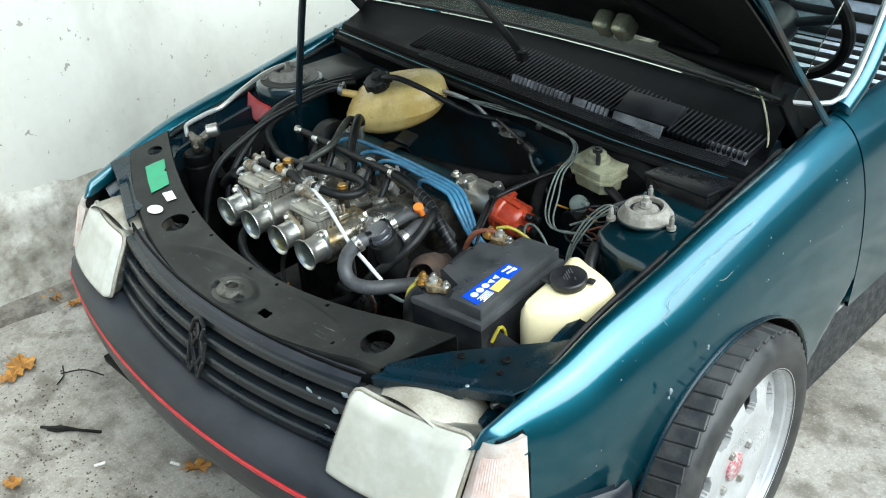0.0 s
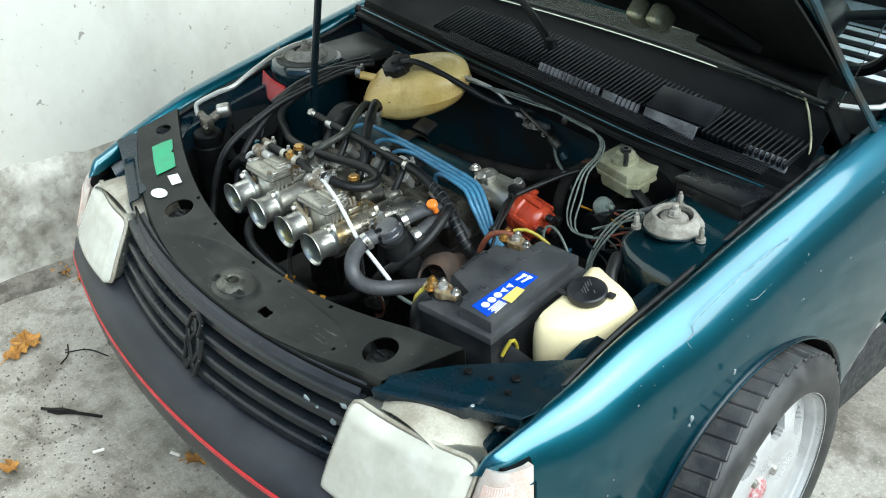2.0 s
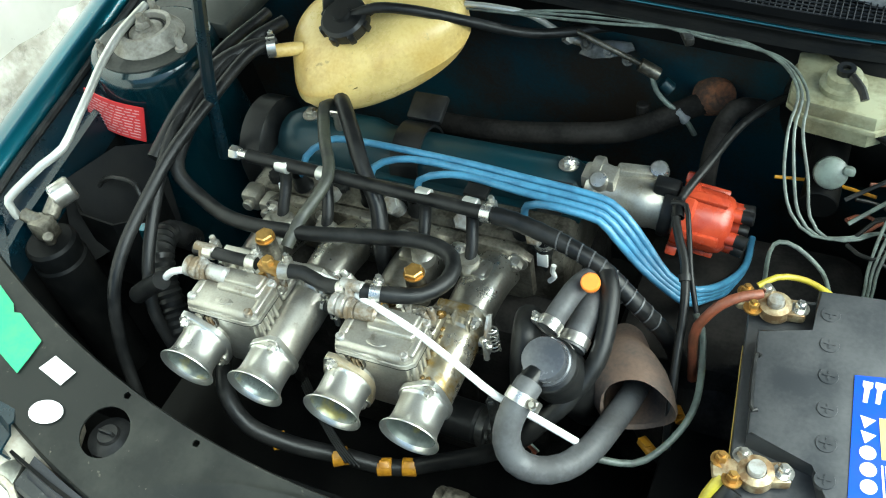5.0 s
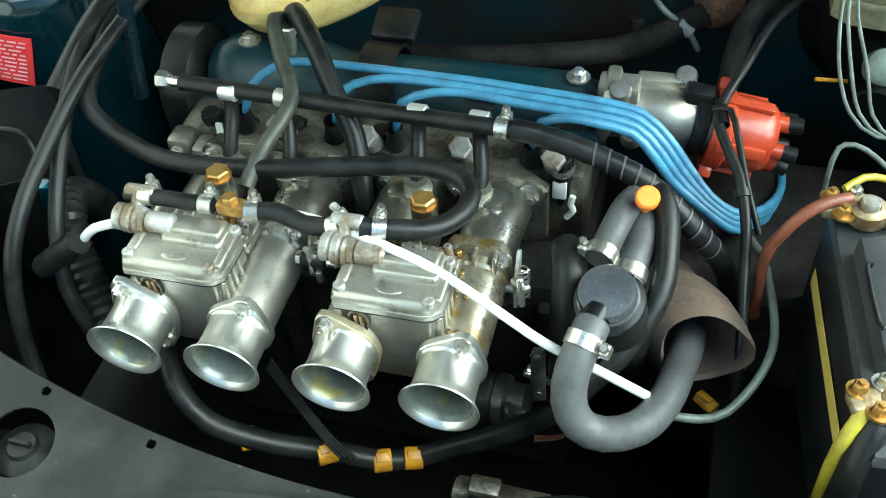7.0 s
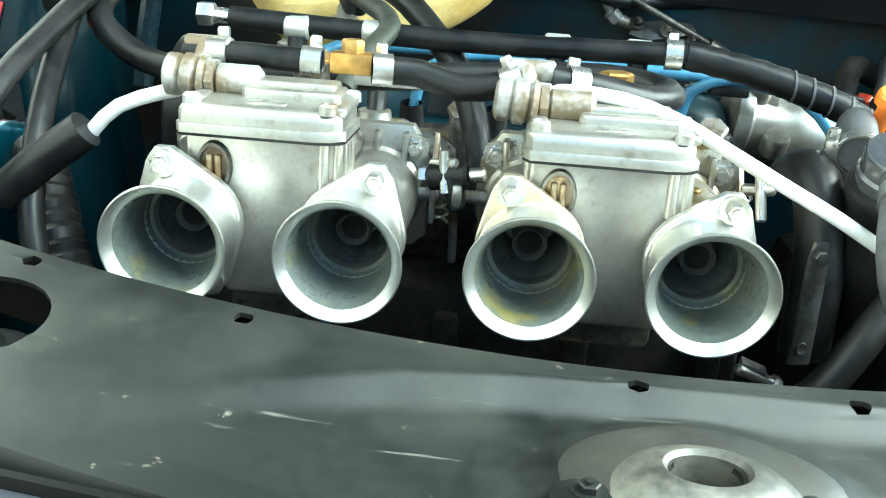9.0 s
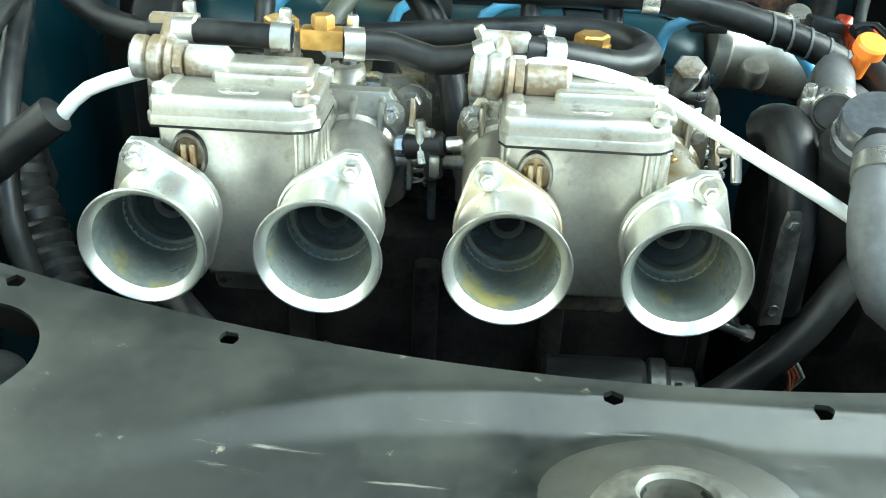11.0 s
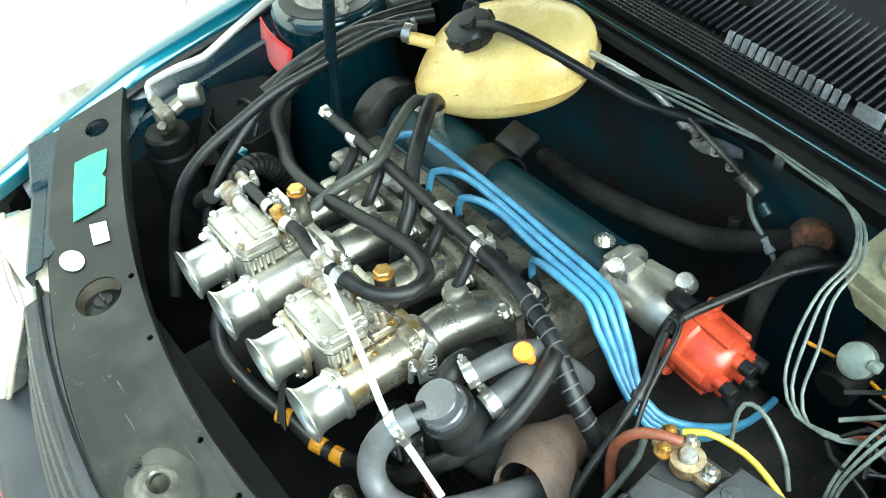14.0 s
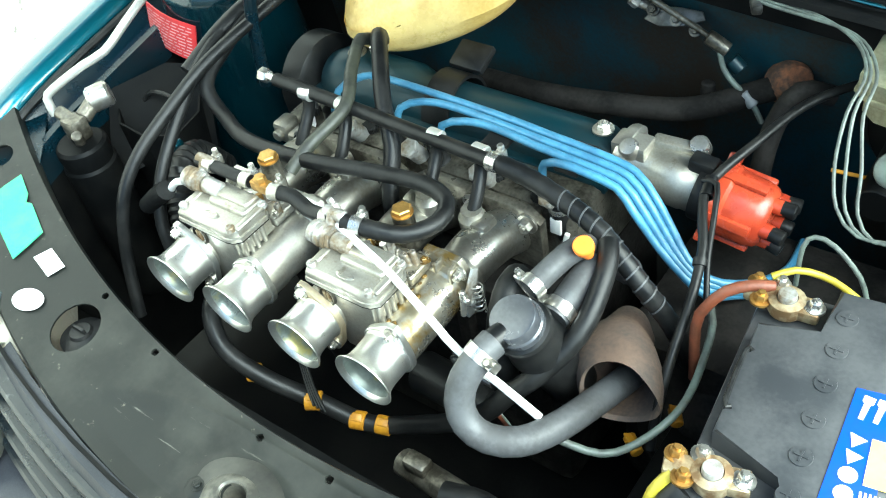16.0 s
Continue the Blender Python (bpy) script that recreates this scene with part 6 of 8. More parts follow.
for x, lx in ((-0.258, -0.258), (-0.199, -0.194), (-0.064, -0.062), (-0.004, 0.0)):
    bm = bmesh.new()
    rod(bm, (x - 0.0095, 0.53, 0.7225), (x + 0.0095, 0.529, 0.7225), 0.0091)
    part("tee_band", bm, "trim", rail, "bright metal tee band")
    bm = bmesh.new()
    tube(bm, [(x, 0.529, 0.715), (x + 0.2 * (lx - x), 0.525, 0.70), (lx + 0.002, 0.505, 0.68), (lx + 0.002, 0.493, 0.665)], 0.0075, 12, 0.01)
    part("branch", bm, "rubber", rail)
clamp((0.02, 0.521, 0.7235), (1, -0.06, 0.02), 0.0095, rail)
SPIRAL = [(0.028, 0.52, 0.724), (0.053, 0.521, 0.72), (0.099, 0.517, 0.71), (0.153, 0.509, 0.69), (0.202, 0.497, 0.65), (0.236, 0.500, 0.60), (0.25, 0.51, 0.54)]
spiral = thing("spiral_hose", SPIRAL[0], "black hose wrapped in spiral sheathing", "hose")
bm = bmesh.new()
tube(bm, SPIRAL, 0.0102, 14, 0.007, ribs=0.0008)
part("hose", bm, "rubber", spiral)
line = smooth_line(SPIRAL, 0.002)
for k in range(11):
    i = int(len(line) * (0.25 + 0.045 * k))
    q, way = line[i], line[i + 2] - line[i - 2]
    bm = bmesh.new()
    lathe(bm, [(0.0108, -0.0009), (0.0115, -0.0009), (0.0115, 0.0009), (0.0108, 0.0009), (0.0108, -0.0009)], along(q, way + Vector((0, 0.0008, 0.002))), 24)
    part("sheath_ring", bm, "rubber_grey", spiral, "pale edge of spiral sheathing")
# breather hoses off the cam cover
hose("breather_hose", [(-0.238, 0.645, 0.728), (-0.24, 0.62, 0.747), (-0.215, 0.57, 0.742), (-0.187, 0.52, 0.73), (-0.2, 0.46, 0.71), (-0.205, 0.43, 0.695)], 0.0078, "olive_hose", "black breather hose from the cam cover")
hose("breather_hose", [(-0.236, 0.65, 0.728), (-0.22, 0.632, 0.75), (-0.19, 0.595, 0.745), (-0.155, 0.55, 0.72), (-0.13, 0.525, 0.69), (-0.115, 0.49, 0.65), (-0.11, 0.48, 0.6)], 0.0105, "rubber", "black breather hose dropping behind the carburettors")
bm = bmesh.new()
rod(bm, (-0.25, 0.655, 0.68), (-0.242, 0.65, 0.73), 0.009)
hexnut(bm, (-0.245, 0.652, 0.71), (0, 0, 1), 0.013, 0.01)
tagged(part("breather_union", bm, "steel"), "steel breather union on the cam cover", "fitting")

# heater and radiator hoses down the far side
hose("coolant_hose", [(-0.352, 0.70, 0.775), (-0.372, 0.66, 0.775), (-0.385, 0.58, 0.762), (-0.397, 0.5, 0.745), (-0.405, 0.43, 0.718), (-0.41, 0.37, 0.69), (-0.414, 0.33, 0.65), (-0.415, 0.30, 0.58), (-0.4, 0.27, 0.5)], 0.0082, "rubber", "black hose running down beside the engine")
hose("coolant_hose", [(-0.40, 0.76, 0.77), (-0.42, 0.66, 0.77), (-0.418, 0.57, 0.758), (-0.412, 0.5, 0.738), (-0.40, 0.43, 0.70), (-0.388, 0.375, 0.66), (-0.38, 0.345, 0.61), (-0.36, 0.33, 0.55)], 0.0082, "rubber", "black hose tied to its neighbour")
hose("corrugated_hose", [(-0.44, 0.50, 0.56), (-0.43, 0.46, 0.62), (-0.41, 0.42, 0.635), (-0.392, 0.39, 0.615), (-0.375, 0.37, 0.59), (-0.34, 0.33, 0.54)], 0.0155, "rubber", "black corrugated cable conduit", step=0.005, ribs=0.0025)
hose("rubber_stub", [(-0.345, 0.352, 0.675), (-0.375, 0.35, 0.652), (-0.40, 0.35, 0.63)], 0.012, "rubber", "short black rubber pipe stub", "pipe")
hose("coolant_hose", [(0.166, 0.50, 0.69), (0.176, 0.48, 0.685), (0.181, 0.45, 0.668), (0.18, 0.413, 0.648), (0.158, 0.374, 0.618), (0.132, 0.351, 0.592), (0.106, 0.34, 0.556), (0.06, 0.335, 0.511), (0, 0.325, 0.475), (-0.032, 0.315, 0.463), (-0.06, 0.303, 0.468), (-0.107, 0.289, 0.492), (-0.16, 0.27, 0.522), (-0.21, 0.264, 0.55), (-0.246, 0.285, 0.572), (-0.28, 0.33, 0.57)],
     0.0108, "rubber", "long black hose looping under the trumpets and round the filler")
for q, w, a in (((-0.032, 0.314, 0.474), 0.018, 0.35), ((-0.06, 0.302, 0.479), 0.018, 0.4), ((-0.108, 0.286, 0.504), 0.02, 0.6), ((-0.176, 0.268, 0.535), 0.014, 0.5), ((0.262, 0.458, 0.522), 0.02, 2.2), ((0.238, 0.41, 0.515), 0.022, 2.5)):
    bm = bmesh.new()
    way = Vector((math.cos(a), math.sin(a), -0.12 if a < 1 else 0.1)).normalized()
    core = Vector(q) - Vector((0, 0, 0.0095))
    rod(bm, core - way * w * 0.5, core + way * w * 0.5, 0.0115 if a < 1 else 0.007, 18, 0.001)
    box(bm, core + Vector((0, -0.004, 0.0115)) + way * 0.003, (w * 0.7, 0.009, 0.0025), 0.0008, Euler((0.5, 0.1, a)).to_matrix())
    tagged(part("cable_tape", bm, "yellow_tape"), "amber tape tab wrapped round a hose", "tape", "amber tapes")
for k in range(4):
    hose("thin_wire", [(-0.085 + 0.006 * k, 0.27, 0.52), (-0.115 + 0.004 * k, 0.29, 0.525), (-0.155 + 0.004 * k, 0.32, 0.53), (-0.19, 0.35 + 0.004 * k, 0.52)], 0.0018, "rubber", "thin black wire below the trumpets", "wire", 8)

# throttle link between the carburettors
link = thing("throttle_link", (-0.125, 0.4, 0.62), "black throttle link with a steel ball clamp", "linkage")
bm = bmesh.new()
rod(bm, (-0.142, 0.392, 0.652), (-0.116, 0.388, 0.656), 0.0085, 16, 0.002)
rod(bm, (-0.128, 0.387, 0.656), (-0.121, 0.383, 0.634), 0.0055, 14, 0.0015)
part("link_body", bm, "rubber", link)
bm = bmesh.new()
rod(bm, (-0.116, 0.388, 0.656), (-0.105, 0.387, 0.658), 0.005, 12)
hexnut(bm, (-0.142, 0.392, 0.652), (-1, 0, 0), 0.007, 0.006)
box(bm, (-0.122, 0.379, 0.645), (0.006, 0.005, 0.014), 0.0012)
part("link_pin", bm, "steel", link, "bright steel pin")
bm = bmesh.new()
tube(bm, [(-0.127, 0.392, 0.648), (-0.128, 0.41, 0.635), (-0.126, 0.43, 0.61), (-0.126, 0.44, 0.58)], 0.003, 10)
part("link_rod", bm, "dull_steel", link)

# oil filler with breather pipe
filler = thing("oil_filler", (0.13, 0.37, 0.5), "black oil filler neck with round cap", "oil filler")
bm = bmesh.new()
axis = along((0.138, 0.370, 0.694), (-0.10, -0.36, 0.92))
lathe(bm, [(0, 0.0032), (0.020, 0.0036), (0.0228, 0.0032), (0.0242, 0.001), (0.0245, -0.009), (0.0262, -0.011), (0.0262, -0.018), (0, -0.018)], axis, 40)
part("filler_cap", bm, "gloss_cap", filler, "dusty black filler cap")
bm = bmesh.new()
lathe(bm, [(0.024, -0.018), (0.0295, -0.020), (0.0308, -0.024), (0.0295, -0.03), (0.028, -0.034), (0.030, -0.058), (0.032, -0.064), (0.029, -0.12), (0.027, -0.2)], axis, 36)
part("filler_neck", bm, "plastic", filler)
bm = bmesh.new()
rod(bm, (0.134, 0.36, 0.682), (0.127, 0.337, 0.680), 0.0128)
part("outlet", bm, "plastic", filler)
banded("breather_pipe", [(0.131, 0.345, 0.682), (0.127, 0.328, 0.678), (0.121, 0.308, 0.664), (0.121, 0.294, 0.644), (0.131, 0.287, 0.623), (0.152, 0.289, 0.611), (0.178, 0.304, 0.606), (0.196, 0.336, 0.600), (0.206, 0.382, 0.586), (0.213, 0.43, 0.57), (0.214, 0.48, 0.545)], 0.0148, "rubber_grey", "thick dusty grey U-shaped rubber pipe", (0.06,), seg=18)
bm = bmesh.new()
prism(bm, [(-0.0075, -0.04), (0.007, -0.04), (0.006, 0.026), (0.004, 0.036), (-0.004, 0.036), (-0.006, 0.026)], 0.003, along((0.088, 0.338, 0.612), (0.25, -1, 0)), 0.0008)
lathe(bm, [(0.0, 0.0006), (0.0022, 0.0006), (0.0034, 0.0012), (0.0038, 0.0)], along((0.088, 0.3348, 0.583), (0.25, -1, 0)), 14)
bolt(bm, (0.088, 0.335, 0.640), (0.25, -1, 0), 0.004, 0.004)
tagged(part("steel_bracket", bm, "bracket"), "drilled flat steel bracket beside the filler", "bracket")
# two stub hoses beside it
banded("water_hose", [(0.126, 0.415, 0.683), (0.130, 0.43, 0.686), (0.139, 0.464, 0.692), (0.146, 0.49, 0.685), (0.15, 0.52, 0.65)], 0.0125, "rubber_grey", "grey stub hose with a steel clip", (0.08,))
banded("water_hose", [(0.150, 0.418, 0.652), (0.152, 0.435, 0.656), (0.158, 0.47, 0.668), (0.162, 0.51, 0.655), (0.165, 0.54, 0.61)], 0.0155, "rubber_grey", "second grey stub hose with a steel clip", (0.08,))
hose("black_elbow", [(0.095, 0.44, 0.66), (0.10, 0.42, 0.668), (0.103, 0.40, 0.655), (0.105, 0.385, 0.62), (0.105, 0.38, 0.56)], 0.016, "rubber", "black rubber elbow pipe", "pipe")
bm = bmesh.new()
lathe(bm, [(0, 0.009), (0.0092, 0.009), (0.0106, 0.007), (0.0106, 0.0), (0.006, -0.002), (0.006, -0.02), (0.0, -0.02)], along((0.158, 0.468, 0.708), (0.1, -0.45, 0.9)), 20)
tagged(part("dipstick_handle", bm, "orange"), "round orange dipstick handle", "dipstick")
# fluted sensor plugs along the head; the last one wears a white tag and clip
def fluted_plug(x, y, z, label):
    plug = thing("plug_connector", (x, y, z - 0.01), label, "connector", "fluted plugs")
    bm = bmesh.new()
    lathe(bm, [(0.0, 0.05), (0.009, 0.05), (0.011, 0.047), (0.011, 0.034), (0.0095, 0.032), (0.0125, 0.029), (0.0125, 0.0), (0.011, -0.004), (0.011, -0.06), (0.015, -0.064), (0.015, -0.08)], along((x, y, z), (0.0, -0.12, 1)), 20)
    part("plug_body", bm, "rubber", plug)
    bm = bmesh.new()
    lathe(bm, [(0.0095, 0.0305), (0.0128, 0.0305), (0.0134, 0.032), (0.0134, 0.0355), (0.0128, 0.037), (0.0112, 0.037)], along((x, y, z), (0.0, -0.12, 1)), 20)
    part("collar", bm, "steel", plug, "bright steel collar")
    for k in range(8):
        a = -2.1 + 0.6 * k
        bm = bmesh.new()
        box(bm, (x + 0.0112 * math.sin(a), y - 0.004 - 0.0112 * math.cos(a), z + 0.0425), (0.0026, 0.0026, 0.010), 0.0006, Euler((0, 0, a)).to_matrix())
        part("grip_rib", bm, "plastic", plug)
    return plug


for x, y in ((-0.223, 0.588), (-0.126, 0.59), (-0.027, 0.582)):
    fluted_plug(x, y, 0.598, "black fluted plug with a steel collar on the head")
tall = fluted_plug(-0.318, 0.582, 0.602, "black fluted plug with a white tag beside the belt cover")
bm = bmesh.new()
box(bm, (-0.303, 0.560, 0.632), (0.008, 0.004, 0.034), 0.0012, Euler((-0.12, 0, 0)).to_matrix())
part("tag", bm, "white", tall, "white plastic tag")
boot = fluted_plug(0.069, 0.566, 0.612, "black fluted plug with a white tag")
bm = bmesh.new()
box(bm, (0.069, 0.5515, 0.624), (0.0145, 0.004, 0.021), 0.0015, Euler((-0.12, 0, 0)).to_matrix())
part("tag", bm, "white", boot, "white plastic tag")
bm = bmesh.new()
tube(bm, [(0.083, 0.552, 0.617), (0.081, 0.550, 0.607), (0.084, 0.549, 0.600), (0.077, 0.548, 0.590)], 0.0034, 8, 0.004)
part("clip", bm, "white", boot, "white plastic clip")

# air duct
bm = bmesh.new()
m = along((0.217, 0.435, 0.582), (0.15, -0.9, 0.2))
rows = []
for r, h, dx in ((0.036, 0.026, 0.004), (0.039, 0.031, 0.004), (0.041, 0.026, 0.003), (0.045, 0.01, -0.005), (0.045, -0.012, -0.012), (0.040, -0.03, -0.016), (0.032, -0.045, -0.018), (0.026, -0.07, -0.018)):
    rows.append([m @ Vector((r * 1.05 * math.cos(a) * (1 + 0.06 * math.sin(3 * a + h * 40)), r * 0.98 * math.sin(a) * (1 + 0.04 * math.sin(2 * a)), h + 0.006 * math.sin(2 * a + 1))) + Vector((dx, 0, 0)) for a in [2 * math.pi * k / 36 for k in range(36)]])
loft(bm, rows, True)
thicken(bm, 0.003)
tagged(part("air_duct", bm, "duct"), "crumpled brown warm-air duct, open at its end", "duct")

# ---- distributor and leads ----
dist = thing("distributor", (0.2, 0.655, 0.56), "aluminium distributor with red-brown cap", "distributor")
bm = bmesh.new()
axis = along((0.09, 0.658, 0.655), (1, 0.02, -0.14))
lathe(bm, [(0.0, 0.004), (0.038, 0.004), (0.040, 0.008), (0.040, 0.016), (0.033, 0.02), (0.029, 0.05), (0.0315, 0.055), (0.0315, 0.085), (0.03, 0.088), (0.03, 0.12), (0, 0.12)], axis, 36)
box(bm, (0.112, 0.652, 0.680), (0.042, 0.03, 0.02), 0.004)
box(bm, (0.152, 0.675, 0.676), (0.05, 0.018, 0.014), 0.004, Euler((0, 0.2, 0.3)).to_matrix())
part("housing", bm, "cast", dist)
bm = bmesh.new()
lathe(bm, [(0.030, 0.098), (0.0345, 0.099), (0.0355, 0.102), (0.0355, 0.110), (0.0345, 0.113), (0.030, 0.114)], axis, 36)
box(bm, axis @ Vector((0.0, 0.034, 0.098)), (0.02, 0.018, 0.03), 0.003, axis.to_3x3())
part("clamp_band", bm, "rubber", dist, "black clamping band")
for q in ((0.114, 0.640, 0.685), (0.176, 0.684, 0.677), (0.13, 0.622, 0.645)):
    bm = bmesh.new()
    lathe(bm, [(0.0115, -0.01), (0.0115, 0.005), (0.0095, 0.008), (0, 0.0085)], along(q, (0, -0.5, 0.85)), 20)
    part("housing_bolt", bm, "steel", dist)
bm = bmesh.new()
ax2 = along((0.205, 0.658, 0.638), (1, 0.03, -0.16))
lathe(bm, [(0.0, 0.0), (0.040, 0.0), (0.042, 0.003), (0.042, 0.016), (0.0385, 0.020), (0.0375, 0.050), (0.0345, 0.060), (0.029, 0.065), (0, 0.066)], ax2, 40)
cap = part("cap", bm, "red_cap", dist, "glossy red-brown distributor cap")
for k in range(5):
    c = ax2 @ Matrix.Rotation(2 * math.pi * k / 5 + 0.4, 4, "Z")
    bm = bmesh.new()
    rod(bm, c @ Vector((0.024, 0, 0.06)), c @ Vector((0.024, 0, 0.077)), 0.0085, 14)
    part("lead_tower", bm, "red_cap", cap)
    bm = bmesh.new()
    rod(bm, c @ Vector((0.024, 0, 0.072)), c @ Vector((0.026, 0, 0.088)), 0.0085, 14)
    part("lead_boot", bm, "rubber", cap)
    bm = bmesh.new()
    box(bm, c @ Vector((0.04, 0, 0.03)), (0.007, 0.012, 0.05), 0.002, c.to_3x3())
    part("cap_rib", bm, "red_cap", cap)
for a in (0.9, 4.0):
    c = ax2 @ Matrix.Rotation(a, 4, "Z")
    bm = bmesh.new()
    box(bm, c @ Vector((0.045, 0, 0.006)), (0.014, 0.02, 0.014), 0.003, c.to_3x3())
    part("cap_lug", bm, "red_cap", cap)
starts = [[(-0.276, 0.578, 0.655), (-0.266, 0.585, 0.685), (-0.245, 0.602, 0.699), (-0.21, 0.615, 0.701)], [(-0.174, 0.58, 0.655), (-0.165, 0.586, 0.69), (-0.135, 0.597, 0.701), (-0.1, 0.602, 0.702)],
          [(-0.106, 0.578, 0.655), (-0.098, 0.58, 0.69), (-0.066, 0.586, 0.702), (-0.03, 0.59, 0.702)], [(0.038, 0.578, 0.655), (0.046, 0.574, 0.69), (0.075, 0.57, 0.702), (0.1, 0.572, 0.698)]]
for k, st in enumerate(starts):
    off = 0.0115 * k
    run = [q for q in [(-0.05, 0.612 - off, 0.702), (0.035, 0.607 - off, 0.701), (0.1, 0.606 - off, 0.697)] if q[0] > st[-1][0] + 0.02]
    down = [(0.14 - 0.002 * k, 0.606 - off * 0.9, 0.688), (0.168 - 0.004 * k, 0.597 - off * 0.8, 0.668), (0.192 - 0.006 * k, 0.588 - off * 0.5, 0.64), (0.215 - 0.005 * k, 0.576 - off * 0.3, 0.618), (0.24, 0.578 - 0.004 * k, 0.598 - 0.004 * k), (0.262, 0.592, 0.588 - 0.006 * k), (0.28, 0.63, 0.566 - 0.006 * k), (0.292, 0.672, 0.552), (0.29, 0.72, 0.55)]
    hose("ignition_lead", st + run + down, 0.0047, "blue", "blue silicone ignition lead", "ignition lead", 12)
for x, dx in ((0.075, 0.004), (-0.02, 0)):
    bm = bmesh.new()
    box(bm, (x, 0.594, 0.692), (0.03, 0.05, 0.008), 0.002)
    tagged(part("lead_comb", bm, "plastic"), "black plastic comb under the ignition leads", "clip")
hose("coil_lead", [(0.40, 0.91, 0.715), (0.33, 0.845, 0.713), (0.264, 0.771, 0.706), (0.232, 0.69, 0.694), (0.212, 0.63, 0.681), (0.221, 0.595, 0.672), (0.238, 0.56, 0.661), (0.249, 0.515, 0.64), (0.253, 0.473, 0.614), (0.258, 0.43, 0.58), (0.262, 0.40, 0.53)], 0.0052, "rubber", "black taped cable crossing in front of the distributor", "cable")
hose("coil_lead", [(0.205, 0.628, 0.684), (0.222, 0.625, 0.688), (0.232, 0.60, 0.676), (0.246, 0.556, 0.655), (0.262, 0.52, 0.63)], 0.0032, "rubber", "thin black cable beside the distributor", "cable")
for q, way, h in (((0.214, 0.625, 0.68), (-0.1, 0.45, 0.1), 0.012), ((0.242, 0.546, 0.655), (0.2, -0.6, -0.3), 0.004)):
    bm = bmesh.new()
    lathe(bm, [(0.0052, -h), (0.0072, -h), (0.0075, 0.0), (0.0072, h), (0.0052, h)], along(q, way), 16)
    tagged(part("cable_band", bm, "plastic"), "black tape band wound on the coil cable", "tape", "tape bands")

# ---- battery ----
battery = thing("car_battery", (0.41, 0.415, 0.47), "dusty black car battery with blue warning label", "battery")
bm = bmesh.new()
prism(bm, [(0.345, 0.272), (0.500, 0.290), (0.472, 0.545), (0.317, 0.527)], 0.185, Matrix.Translation((0, 0, 0.478)), 0.004)
part("case", bm, "battery", battery)
bm = bmesh.new()
prism(bm, [(0.343, 0.270), (0.502, 0.288), (0.474, 0.547), (0.315, 0.529)], 0.014, Matrix.Translation((0, 0, 0.662)), 0.004)
part("lid_rim", bm, "lid", battery)
bm = bmesh.new()
prism(bm, [(0.333, 0.466), (0.386, 0.477), (0.381, 0.532), (0.464, 0.541), (0.479, 0.415), (0.494, 0.297), (0.424, 0.292), (0.409, 0.332), (0.347, 0.344)], 0.026, Matrix.Translation((0, 0, 0.674)), 0.003)
part("lid", bm, "lid", battery, "raised dusty black battery lid")
bm = bmesh.new()
tube(bm, [(0.350, 0.372, 0.7), (0.344, 0.374, 0.701), (0.337, 0.43, 0.701), (0.342, 0.433, 0.7)], 0.0025, 8, 0.006)
part("handle_slot", bm, "rubber", battery)
for k in range(6):
    bm = bmesh.new()
    q = (0.435 - 0.0045 * k + 0.004, 0.318 + 0.037 * k, 0.7)
    lathe(bm, [(0.0, 0.0012), (0.009, 0.0012), (0.0095, 0.0), (0.0095, -0.003)], Matrix.Translation((q[0] - 0.02, q[1], q[2])), 20)
    box(bm, (q[0] - 0.02, q[1], 0.7014), (0.011, 0.0018, 0.0016), 0)
    box(bm, (q[0] - 0.02, q[1], 0.7012), (0.0018, 0.011, 0.0016), 0)
    part("cell_plug", bm, "lid", battery)


def flat(name, outline, mat, parent, z, h=0.0008, label=""):
    bm = bmesh.new()
    prism(bm, outline, h, Matrix.Translation((0, 0, z)))
    return part(name, bm, mat, parent, label)


for y0, y1, mt in ((0.31, 0.51, "yellow_label"), (0.28, 0.308, "blue_label")):
    bm = bmesh.new()
    loft(bm, [[(0.3425 - (y - 0.27) * 0.108, y, z) for z in ((0.585, 0.605) if mt[0] == "y" else (0.5, 0.6))] for y in (y0, y1)])
    thicken(bm, 0.0008)
    part("side_label", bm, mt, battery, "coloured label on the battery side")
label = flat("blue_label", [(0.428, 0.437), (0.460, 0.443), (0.480, 0.303), (0.440, 0.305)], "blue_label", battery, 0.7002, 0.0008, "blue label with white pictograms")
u, v = Vector((0.148, -0.989, 0)), Vector((0.989, 0.148, 0))


def on_label(a, b):
    return Vector((0.428, 0.437, 0)) + u * a + v * b


flat("caution_patch", [tuple(on_label(a, b)[:2]) for a, b in ((0.045, 0.02), (0.045, 0.037), (0.088, 0.041), (0.088, 0.021))], "yellow_label", label, 0.7011, 0.0006)
for k, a in enumerate((0.050, 0.066, 0.083, 0.1, 0.117)):
    c = on_label(a, 0.0095)
    if k < 2:
        pts = [(c.x + 0.008 * math.cos(t), c.y + 0.008 * math.sin(t)) for t in (0.4, 0.4 + 2.09, 0.4 + 4.19)]
    else:
        pts = [(c.x + 0.0072 * math.cos(t), c.y + 0.0072 * math.sin(t)) for t in [2 * math.pi * j / 16 for j in range(16)]]
    flat("pictogram", pts, "white", label, 0.7011, 0.0005)
for b in (0.010, 0.021):
    c = on_label(0.018, b)
    flat("pictogram", [(c.x + 0.002 * dx, c.y + dy) for dx, dy in ((-1, -0.012), (1, -0.012), (1.2, 0.004), (2.2, 0.006), (2.2, 0.012), (-2.2, 0.012), (-2.2, 0.006), (-1.2, 0.004))], "white", label, 0.7011, 0.0005)
